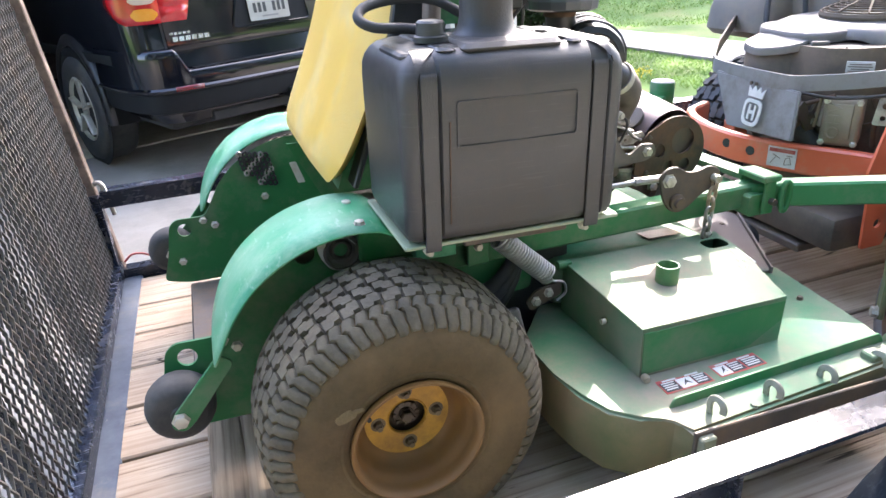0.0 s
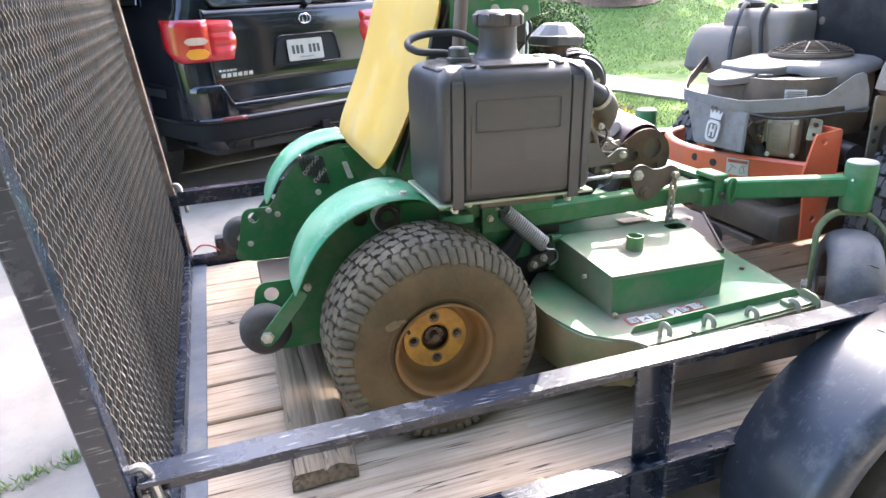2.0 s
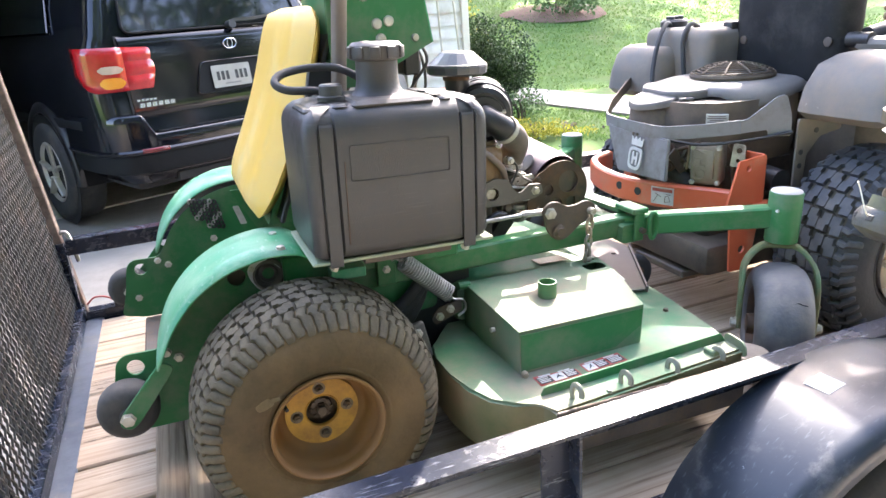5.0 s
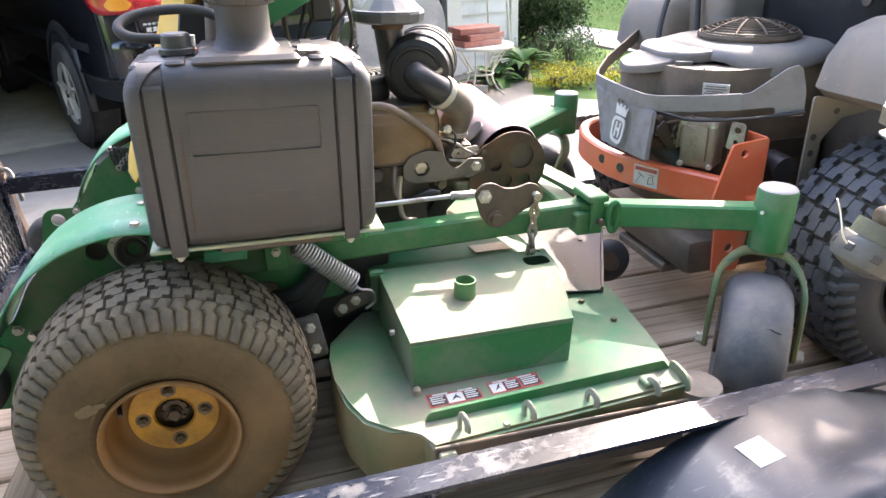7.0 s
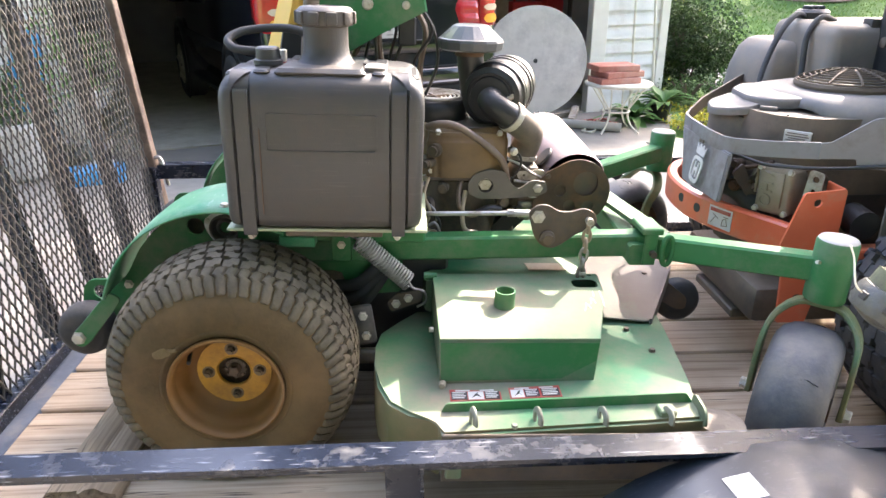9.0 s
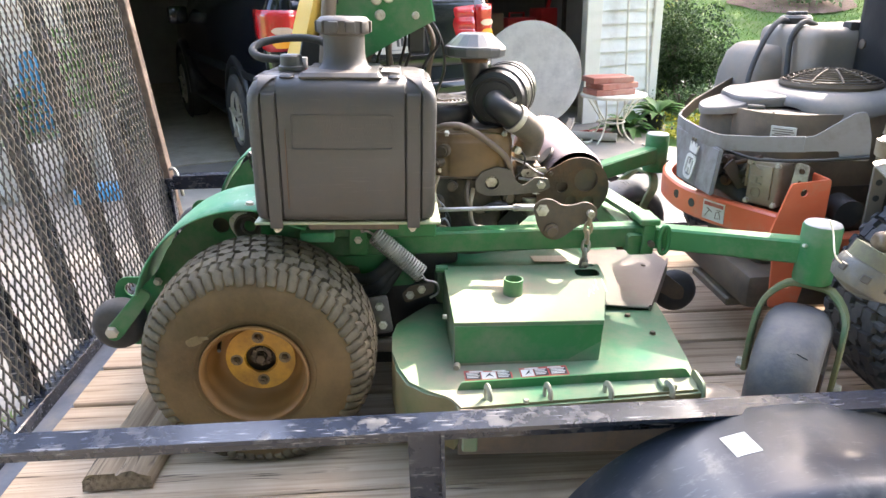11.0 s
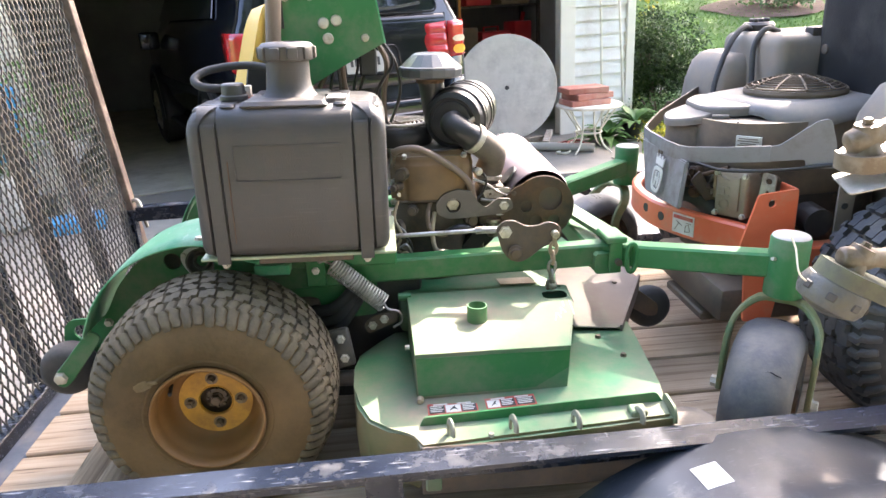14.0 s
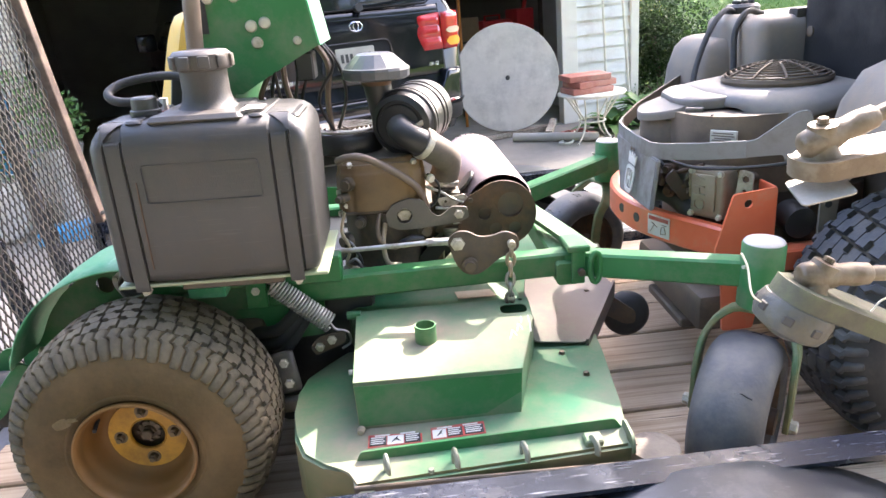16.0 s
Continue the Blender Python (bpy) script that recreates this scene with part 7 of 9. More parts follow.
# exposed engine side: silver muffler box, linkages, wires
SILVER = mat("dusty_aluminium", (0.25, 0.215, 0.16), (0.36, 0.31, 0.235), 10, 0.5, 0.4, dirt=(0.28, 0.22, 0.15), dirt_amt=0.45, dscale=9)
VM = Matrix.Translation((1.308, 0.312, 1.038)) @ Matrix.Rotation(radians(-55), 4, "Z")
sil = opart("valve_cover", box((-0.046, -0.035, -0.066), (0.044, 0.05, 0.058), 0.012, 3, VM), SILVER, "dusty aluminium valve cover")
opart("valve_panel", box((-0.036, -0.041, -0.045), (0.024, -0.034, 0.045), 0.004, 2, VM), SILVER, parent=sil)
# cast letters, reading upwards
cv = bpy.data.curves.new("cast_letters", "FONT")
cv.body, cv.size, cv.extrude, cv.align_x, cv.align_y = "OHV", 0.042, 0.002, "CENTER", "CENTER"
cv.space_character = 1.05
cob = bpy.data.objects.new("cast_letters_source", cv)
lme = bpy.data.meshes.new_from_object(cob)
lb = bmesh.new()
lb.from_mesh(lme)
lb.transform(VM @ Matrix(((0, -1, 0, -0.014), (0, 0, -1, -0.0425), (1, 0, 0, 0), (0, 0, 0, 1))))
bpy.data.objects.remove(cob)
bpy.data.meshes.remove(lme)
opart("cast_letters", lb, SILVER, "raised cast letters", sil, 0)
for x, z in ((-0.038, -0.056), (0.036, -0.056), (-0.038, 0.050), (0.036, 0.050)):
    opart("cover_bolt", hexnut(VM @ Vector((x, -0.036, z)), VM.to_3x3() @ Vector((0, -1, 0)), 0.007, 0.008), ZINC, parent=sil)
opart("link_plate", plate(round_poly([(-0.02, -0.03), (0.02, -0.03), (0.022, 0.035), (-0.012, 0.04)], 0.008), 0.004, VM @ Matrix.Translation((0.085, -0.02, 0.025)) @ UPRIGHT_Y, holes=[ring2d(0.004, 0.018, 0.008, 12), ring2d(0.002, -0.012, 0.006, 12)]), STEEL, "bright steel link plate", eng, 0)
part_rng = random.Random(5)
for k in range(8):
    x, yk = 1.218 + 0.009 * k, 0.425 - 0.010 * k
    opart("throttle_link", rod((x, yk, 1.0 + part_rng.uniform(0, 0.05)), (x + part_rng.uniform(-0.02, 0.02), yk - 0.02, 1.05 + part_rng.uniform(0, 0.045)), part_rng.choice((0.004, 0.006, 0.009)), 8), part_rng.choice((STEEL, TAN_PLASTIC, DARKSTEEL)), parent=eng)
for k, ln in enumerate(([(1.205, 0.47, 1.085), (1.225, 0.42, 1.06), (1.250, 0.37, 1.075), (1.285, 0.325, 1.098)], [(1.200, 0.50, 1.03), (1.235, 0.42, 1.02), (1.262, 0.36, 1.045)], [(1.215, 0.45, 1.10), (1.240, 0.40, 1.045), (1.245, 0.39, 1.0)], [(1.34, 0.262, 1.095), (1.352, 0.248, 1.06), (1.345, 0.25, 1.02), (1.36, 0.255, 0.97)])):
    opart("engine_wire", sweep(smooth_line(ln, 5), circle((0.006, 0.010, 0.005, 0.007)[k], 8)), (RUSTY, ENGINE, PLASTIC_BLACK, RUSTY)[k], parent=eng, angle=60)
for p, r, h in (((1.215, 0.455, 1.045), 0.020, 0.035), ((1.238, 0.405, 1.075), 0.014, 0.03), ((1.24, 0.40, 1.02), 0.017, 0.03), ((1.365, 0.25, 1.075), 0.014, 0.03)):
    opart("engine_fitting", lathe([(r, -0.01), (r, h * 0.6), (r * 0.6, h * 0.7), (r * 0.6, h), (0, h)], p, (-0.8, -0.6, 0.1), 12), RUSTY, parent=eng)
opart("bracket_arm", plate(round_poly([(1.205, 1.06), (1.262, 0.985), (1.279, 1.0), (1.230, 1.085)], 0.008), 0.008, in_xz(0.375)), DARKSTEEL, "dark grimy bracket", eng)
opart("intake_hose", sweep(smooth_line([(1.205, 0.50, 0.985), (1.23, 0.45, 1.005), (1.255, 0.40, 0.995), (1.285, 0.35, 0.95)], 5), circle(0.026, 14)), RUBBER_CLEAN, "black rubber hose", eng, 60)
opart("throttle_cable", sweep(smooth_line([(1.215, 0.385, 1.105), (1.262, 0.300, 1.098), (1.35, 0.212, 1.112), (1.455, 0.150, 1.132)], 6), circle(0.0045, 8)), PLASTIC_BLACK, "black throttle cable", angle=60)
opart("starter", rod((1.40, 0.24, 0.93), (1.50, 0.24, 0.93), 0.045, 20), ENGINE, parent=eng)
opart("oil_filter", rod((1.44, 0.22, 0.99), (1.44, 0.16, 0.985), 0.036, 20), PLASTIC_BLACK, parent=eng)
# side tanks
def side_tank(y0, y1, x0, label, tp=1.0):
    t = loft([(1.165, x0 + 0.02, y0 + 0.02, 2.30, y1 - 0.02, 0.05), (1.185, x0, y0, 2.32, y1, 0.07), (1.25, x0 + 0.012 * tp, y0, 2.32, y1, 0.08), (1.31, x0 + 0.045 * tp, y0 + 0.01, 2.31, y1 - 0.01, 0.08), (1.335, x0 + 0.085 * tp, y0 + 0.035 * tp, 2.29, y1 - 0.035 * tp, 0.08), (1.342, x0 + 0.12 * tp, y0 + 0.06 * tp, 2.27, y1 - 0.06 * tp, 0.07)], GREY_TANK, "side_tank", label)
    return t


st1 = side_tank(-0.105, 0.195, 1.478, "dusty grey moulded side tank")
opart("tank_shelf", box((1.68, -0.08, 1.335), (2.25, 0.18, 1.375), 0.02, 2), GREY_TANK, parent=st1)
st2 = side_tank(0.765, 1.075, 1.452, "grey moulded fuel tank with a black cap", 0.55)
opart("upper_tank", box((1.548, 0.60, 1.20), (2.25, 0.955, 1.404), 0.035, 4), GREY_TANK, parent=st2)
fcap = opart("fuel_cap", lathe([(0.045, 0), (0.05, 0.006), (0.05, 0.022), (0.042, 0.03), (0, 0.032)], (1.638, 0.890, 1.400), (0, 0, 1), 24), PLASTIC_BLACK, "black fuel cap", st2)
for k in range(3):
    opart("cap_lobe", box((1.613 + 0.02 * k, 0.87, 1.425), (1.627 + 0.02 * k, 0.91, 1.442), 0.005, 2), PLASTIC_BLACK, parent=fcap)
for ln in ([(1.605, 0.866, 1.408), (1.565, 0.842, 1.420), (1.515, 0.812, 1.385), (1.470, 0.782, 1.32), (1.436, 0.752, 1.25), (1.420, 0.722, 1.19)], [(1.625, 0.745, 1.405), (1.575, 0.730, 1.416), (1.535, 0.715, 1.37), (1.527, 0.700, 1.29), (1.522, 0.680, 1.21)]):
    opart("fuel_line", sweep(smooth_line(ln, 5), circle(0.0085, 8)), RUBBER_CLEAN, "grey rubber fuel line", st2, 60)
# seat back and lever
sb = opart("seat_back", box((1.668, 0.205, 1.20), (1.79, 0.635, 1.95), 0.05, 3), SEAT := mat("black_vinyl", (0.012, 0.012, 0.013), (0.021, 0.021, 0.022), 6, 0.55, bump=0.15, bscale=240, dirt=(0.065, 0.060, 0.055), dirt_amt=0.25, spec=0.25), "black vinyl seat back")
opart("seat_cushion", box((1.74, 0.22, 1.18), (2.25, 0.70, 1.30), 0.05, 3), SEAT)
for y in (0.245, 0.57):
    opart("seat_bolt", lathe([(0.014, 0), (0.014, 0.004), (0, 0.007)], (1.668, y, 1.36), (-1, 0, 0), 14), DARKSTEEL, parent=sb)
opart("seat_latch", box((1.650, 0.612, 1.385), (1.70, 0.655, 1.42), 0.006, 2), PLASTIC_BLACK, parent=sb)
opart("armrest", sweep(smooth_line([(1.72, 0.16, 1.37), (1.80, 0.15, 1.385), (1.95, 0.145, 1.43), (2.15, 0.14, 1.46)], 5), circle(0.03, 14)), SEAT, "black padded armrest", angle=60)
opart("armrest_pivot", rod((1.70, 0.20, 1.365), (1.70, 0.13, 1.365), 0.022, 14), PLASTIC_BLACK)
opart("rope_coil", sweep([(1.86 + 0.012 * math.cos(k * 1.1), 0.20 + 0.012 * math.sin(k * 1.1), 1.36 + 0.0045 * k) for k in range(40)], circle(0.012, 8)), TAN_PLASTIC, "knotted tan rope", angle=60)
opart("body_pan", box((1.70, 0.14, 0.86), (2.60, 0.76, 1.16), 0.04, 2), DARK_COVER)
opart("footplate", box((2.5, 0.12, 0.80), (2.95, 0.78, 0.85), 0.01, 1), ORANGE)
# wheels
def om_wheel(y_face, s):
    cx, cy, cz, r = 1.645, y_face, DZ + 0.272, 0.275
    t = turf_tyre(om, cx - 1.70, cz - DZ, cy - 0.42, s, r, 0.27, 0.140, RUBBER_CLEAN, OM_TREAD, 5, 30, 0.012, 46)
    part("rim", lathe([(0.148, -0.004), (0.143, 0.006), (0.135, 0.02), (0.127, 0.03), (0.118, 0.06), (0.06, 0.065), (0.04, 0.05), (0, 0.05)], (cx - 1.70, cy - 0.42, cz - DZ), (0, s, 0), 44), TAN_PLASTIC, t, "dusty tan wheel rim", angle=40)
    for k in range(5):
        a = 2 * math.pi * k / 5
        part("lug_nut", hexnut((cx - 1.70 + 0.058 * math.cos(a), cy - 0.42 + s * 0.058, cz - DZ + 0.058 * math.sin(a)), (0, -s, 0), 0.010, 0.012), ZINC, t)


OM_TREAD = mat("tread_blue_black", (0.042, 0.044, 0.049), (0.072, 0.075, 0.081), 12, 0.7, bump=0.25, dirt=(0.135, 0.122, 0.10), dirt_amt=0.35, spec=0.3)
om_wheel(-0.135, 1)
om_wheel(1.06, -1)
for y in (0.10, 0.80):
    part("front_caster", lathe([(0, -0.06), (0.09, -0.06), (0.12, -0.03), (0.125, 0), (0.12, 0.03), (0.09, 0.06), (0, 0.06)], (2.78 - 1.70, y - 0.42, 0.125), (0, 1, 0), 30), RUBBER_CLEAN, om, angle=50)
    part("caster_stem", rod((2.78 - 1.70, y - 0.42, 0.24), (2.78 - 1.70, y - 0.42, 0.36), 0.02), ORANGE, om)
opart("cutting_deck", box((1.95, -0.10, 0.60), (2.55, 0.98, 0.72), 0.03, 2), ORANGE, "orange cutting deck")

# string trimmers on the near rail's rack
RACK = empty("trimmer_rack", pose(1.95, YN, 0.824), "black steel tool rack bolted to the trailer rail", "rack")
part("rack_post", box((-0.02, -0.02, 0), (0.02, 0.02, 0.66), 0.003, 1), TRAILER, RACK)
for z, y in ((0.235, -0.02), (0.575, -0.02)):
    part("rack_hook", sweep([(0, -0.018, z + 0.03), (0, -0.05, z + 0.0), (0, -0.05, z - 0.02), (0, -0.018, z - 0.03)], rect(0.03, 0.008)), TRAILER, RACK)


def trimmer(name, gear, end, spool, label, kind):
    """A string trimmer: gear head at gear, shaft away to end; the spool hangs along the direction spool."""
    G, E, D = Vector(gear), Vector(end), Vector(spool).normalized()
    k_ = 0.80
    E = G + (E - G) / k_
    root = empty(name, Matrix.Translation(G) @ Matrix.Diagonal((k_, k_, k_, 1)), label, "trimmer", group="string trimmers")
    q = lambda bm: (bm.transform(Matrix.Translation(-G)), bm)[1]
    ax = (E - G).normalized()
    part("shaft", q(rod(G, E, 0.0135, 14)), TAN_METAL, root, "dusty tan trimmer shaft")
    gb_ = lathe([(0, -0.037), (0.013, -0.037), (0.017, -0.035), (0.022, -0.03), (0.026, -0.005), (0.024, 0.02), (0.019, 0.035), (0.021, 0.06), (0.019, 0.085), (0.0145, 0.09)], G, ax, 22)
    lathe([(0.0, -0.026), (0.022, -0.024), (0.025, -0.008), (0.025, 0.018), (0.030, 0.026), (0.030, 0.036), (0, 0.036)], G, D, 20, gb_)
    gbx = part("gear_head", q(gb_), TAN_METAL, root, "dirty cast gear head", angle=45)
    part("gear_bolt", q(hexnut(G - D * 0.026, -D, 0.009, 0.008)), TAN_METAL, gbx)
    s, t_, _ = frame_of(D)
    # shield: a plate over the head that runs out along the shaft, with a turned-down lip on the near edge
    d1 = (ax - D * ax.dot(D)).normalized()
    d2 = D.cross(d1)
    if d2.y > 0:
        d2 = -d2
    r0, ln, wd = (0.056, 0.34, 0.062) if kind == 1 else (0.046, 0.42, 0.040)
    near_edge = [(r0 * math.cos(t), r0 * math.sin(t)) for t in np.linspace(radians(205), radians(80), 10)] + [(0.10, r0 * 1.05), (0.20, r0 * 1.15), (ln, r0 * 0.9)]
    far_edge = [(ln, -wd * 0.6), (0.12, -wd), (0.03, -r0 * 0.9), (-0.02, -r0 * 0.8)]
    FM = Matrix(((d1.x, d2.x, -D.x, 0), (d1.y, d2.y, -D.y, 0), (d1.z, d2.z, -D.z, 0), (0, 0, 0, 1)))
    FM = Matrix.Translation(G + D * (0.030 if kind == 1 else 0.034)) @ FM
    gd = plate(near_edge + far_edge, 0.006, FM)
    lip = [FM @ Vector((x, y, -0.008)) for x, y in near_edge]
    sweep(lip, [(-0.003, -0.018), (0.003, -0.018), (0.003, 0.014), (-0.003, 0.014)] if kind == 1 else [(-0.003, -0.014), (0.003, -0.014), (0.003, 0.018), (-0.003, 0.018)], gd, up=-D)
    part("guard", q(gd), TAN_GUARD if kind == 1 else TAN_METAL, root, "grass-stained trimmer guard", angle=40)
    if kind == 1:
        sp = lathe([(0, 0.052), (0.052, 0.052), (0.062, 0.058), (0.066, 0.070), (0.066, 0.094), (0.060, 0.108), (0.046, 0.114), (0.02, 0.124), (0, 0.124)], G, D, 36)
        spool_ob = part("spool", q(sp), GREY_SPOOL, root, "grey grass-caked line spool", angle=35)
        for k in range(8):
            a = 2 * math.pi * k / 8 + 0.2
            part("spool_window", q(box((-0.009, -0.003, -0.008), (0.009, 0.003, 0.008), 0.002, 1, Matrix.Translation(G + D * 0.082 + (s * math.cos(a) + t_ * math.sin(a)) * 0.0655) @ Matrix((( -s.x * math.sin(a) + t_.x * math.cos(a), s.x * math.cos(a) + t_.x * math.sin(a), D.x, 0), (-s.y * math.sin(a) + t_.y * math.cos(a), s.y * math.cos(a) + t_.y * math.sin(a), D.y, 0), (-s.z * math.sin(a) + t_.z * math.cos(a), s.z * math.cos(a) + t_.z * math.sin(a), D.z, 0), (0, 0, 0, 1))))), SPOOL_DARK, spool_ob)
        for sgn, tip in ((1, Vector((-0.035, 0.01, 0.085))), (-1, Vector((0.11, -0.01, 0.03)))):
            p0 = G + D * 0.072 + Vector((-0.060 * sgn, 0, 0.02 * sgn))
            part("cutting_line", q(sweep(smooth_line([p0, p0 + tip * 0.4 + Vector((-0.012 * sgn, -0.012, -0.008)), p0 + tip * 0.8, p0 + tip * 1.1], 5), circle(0.0017, 6))), CREAM, root, "short cream nylon line", angle=60)
    else:
        part("blade_plate", q(plate(round_poly([(-0.055, -0.035), (0.035, -0.035), (0.045, 0.04), (-0.045, 0.04)], 0.01), 0.003, Matrix.Translation(G + Vector((0.0, -0.02, -0.078))) @ Matrix.Rotation(radians(-8), 4, "Y") @ Matrix.Rotation(radians(14), 4, "X"), edge=0.0)), PALE_PLATE, root, "pale bent metal plate", angle=0)
    return root


TAN_METAL = mat("dirty_tan_metal", (0.095, 0.066, 0.037), (0.155, 0.112, 0.068), 16, 0.4, 0.2, bump=0.25, bscale=80, dirt=(0.25, 0.21, 0.155), dirt_amt=0.35, dscale=14)
TAN_GUARD = mat("grass_stained_guard", (0.065, 0.061, 0.041), (0.115, 0.105, 0.072), 18, 0.75, bump=0.3, bscale=70, dirt=(0.13, 0.14, 0.065), dirt_amt=0.45, dscale=14)
GREY_SPOOL = mat("spool_plastic", (0.045, 0.045, 0.042), (0.10, 0.098, 0.09), 22, 0.4, bump=0.5, bscale=60, dirt=(0.12, 0.105, 0.065), dirt_amt=0.5, dscale=18)
PALE_PLATE = mat("pale_bent_plate", (0.30, 0.285, 0.25), (0.38, 0.36, 0.32), 12, 0.4, 0.3, bump=0.1, dirt=(0.2, 0.17, 0.13), dirt_amt=0.3)
SPOOL_DARK = mat("spool_dark", (0.035, 0.03, 0.026), (0.07, 0.06, 0.05), 12, 0.6)
trimmer("string_trimmer", (1.122, -0.405, 1.130), (1.97, -0.415, 1.062), (-0.45, 0.05, -0.88), "dirty tan string trimmer with a grey line spool", 1)
trimmer("string_trimmer", (1.112, -0.395, 1.318), (1.97, -0.415, 1.62), (0.10, 0.1, -1.0), "dirty tan string trimmer with a pale metal plate", 2)

# ---- dark SUV backed half out of the garage ----
SM = Matrix.Translation((0.277, 3.943, GZ)) @ Matrix.Rotation(radians(25), 4, "Z")
suv = empty("suv", SM, "dark blue-black SUV parked nose-in at the garage", "car")
CARP = mat("black_car_paint", (0.004, 0.005, 0.008), (0.006, 0.007, 0.010), 4, 0.10, coat=0.4, bump=0.0, rough_var=0.06, spec=0.35)
CARPL = mat("car_trim_plastic", (0.006, 0.0065, 0.0075), (0.011, 0.012, 0.013), 6, 0.65, bump=0.1, spec=0.2)
GLASS = mat("tinted_glass", (0.006, 0.009, 0.010), (0.009, 0.012, 0.013), 3, 0.04, bump=0.0, rough_var=0.02, coat=0.6)
DARK_REFLECTOR = mat("dark_red_reflector", (0.13, 0.008, 0.010), (0.18, 0.014, 0.014), 14, 0.25, coat=0.5, bump=0.0)
REDLENS = mat("red_lens", (0.36, 0.006, 0.010), (0.50, 0.012, 0.016), 14, 0.15, coat=0.8, bump=0.0)
AMBER = mat("amber_lens", (0.75, 0.26, 0.02), (0.8, 0.32, 0.04), 20, 0.15, coat=0.8, bump=0.0)
CLEAR = mat("clear_lens", (0.50, 0.36, 0.28), (0.58, 0.44, 0.34), 20, 0.15, coat=0.8, bump=0.0)
CHROME = mat("chrome", (0.62, 0.62, 0.64), (0.7, 0.7, 0.72), 20, 0.15, 1.0, bump=0.0)
FLARE = mat("satin_black_flare", (0.012, 0.012, 0.013), (0.020, 0.020, 0.021), 6, 0.32, bump=0.04, spec=0.5)
UNDER = mat("underbody_black", (0.010, 0.010, 0.010), (0.022, 0.020, 0.018), 6, 0.8, bump=0.1)
ALLOY = mat("alloy_wheel", (0.55, 0.52, 0.45), (0.62, 0.59, 0.51), 9, 0.35, 0.6, dirt=(0.3, 0.25, 0.18), dirt_amt=0.3)


def yr(z):
    """How far in the tail lies at a height."""
    if z < 0.80:
        return 0.0
    if z < 1.34:
        return 0.02 + 0.06 * (z - 0.80) / 0.54
    return 0.08 + 0.17 * (z - 1.34) / 0.46


prof = [(0.40, 0.84), (0.48, 0.90), (0.62, 0.945), (0.80, 0.96), (1.00, 0.965), (1.18, 0.955), (1.30, 0.935), (1.36, 0.905), (1.55, 0.84), (1.70, 0.775), (1.78, 0.72), (1.83, 0.60), (1.86, 0.35), (1.865, 0.0)]
stations = [("r", 0.86), ("r1", 0.925), ("r2", 0.965), ("r3", 0.985), (0.45, 1.0), (1.0, 1.0), (1.6, 1.0), (2.6, 1.0), (3.4, 0.99), (3.9, 0.97), (4.8, 0.90), (5.05, 0.72)]
cb_ = bmesh.new()
rows = []
for st_, k in stations:
    row = []
    for sgn in (-1, 1):
        seq = prof if sgn < 0 else prof[-2::-1]
        for z, hw in seq:
            zz = z
            if st_ == "r":
                y = yr(z)
            elif st_ in ("r1", "r2", "r3"):
                y = yr(z) + {"r1": 0.02, "r2": 0.06, "r3": 0.14}[st_]
            else:
                y = max(st_, yr(z) + 0.20)
                if st_ > 3.3:
                    lim = 1.18 if st_ > 3.5 else 1.5
                    zz = min(z, lim)
            row.append(cb_.verts.new((sgn * hw * k, y, zz)))
    rows.append(row)
for r0, r1 in zip(rows, rows[1:]):
    for j in range(len(r0) - 1):
        cb_.faces.new((r0[j], r0[j + 1], r1[j + 1], r1[j]))
cb_.faces.new(rows[0]); cb_.faces.new(rows[-1])
bmesh.ops.remove_doubles(cb_, verts=list(cb_.verts), dist=0.0005)
body = part("body", cb_, CARP, suv, "glossy black body", angle=40)


def tail_sheet(pts, off, thick=0.012):
    """A sheet that follows the slope of the tail: points (x, z), proud by off."""
    b = bmesh.new()
    v0 = [b.verts.new((x, yr(z) - off + 0.10 * max(0, abs(x) - 0.70) ** 1.5, z)) for x, z in pts]
    v1 = [b.verts.new((x, yr(z) - off + thick + 0.10 * max(0, abs(x) - 0.70) ** 1.5, z)) for x, z in pts]
    b.faces.new(v0); b.faces.new(v1)
    n = len(pts)
    for i in range(n):
        b.faces.new((v0[i], v0[(i + 1) % n], v1[(i + 1) % n], v1[i]))
    return b


part("rear_window", tail_sheet(round_poly([(-0.68, 1.37), (0.68, 1.37), (0.60, 1.74), (-0.60, 1.74)], 0.06, 4), 0.010), GLASS, suv, "dark tinted rear window that mirrors trees", angle=0)
gate_b = bmesh.new()
cols_ = []
for i in range(17):  # the skin bows out a little across and folds in under the plate
    x = -0.735 + 1.47 * i / 16
    col = []
    for z, off in ((0.832, -0.012), (0.838, 0.006), (0.86, 0.012), (0.92, 0.014), (1.14, 0.016), (1.20, 0.024), (1.29, 0.022), (1.335, 0.014), (1.348, -0.010)):
        col.append(gate_b.verts.new((x, yr(z) - off - 0.012 * (1 - (x / 0.735) ** 2), z)))
    cols_.append(col)
for c0, c1 in zip(cols_, cols_[1:]):
    for j in range(8):
        gate_b.faces.new((c0[j], c0[j + 1], c1[j + 1], c1[j]))
part("tailgate", gate_b, CARP, suv, "glossy black tailgate", angle=60)
part("gate_sill", tail_sheet([(-0.72, 0.735), (0.72, 0.735), (0.72, 0.83), (-0.72, 0.83)], -0.004, 0.02), CARP, suv, "", angle=0)
for xg in (-0.744, 0.744):
    part("gate_gap", sweep([(xg, yr(z) - 0.004, z) for z in (0.84, 1.0, 1.2, 1.35)], rect(0.007, 0.012)), BLACK_LABEL, suv, angle=0)
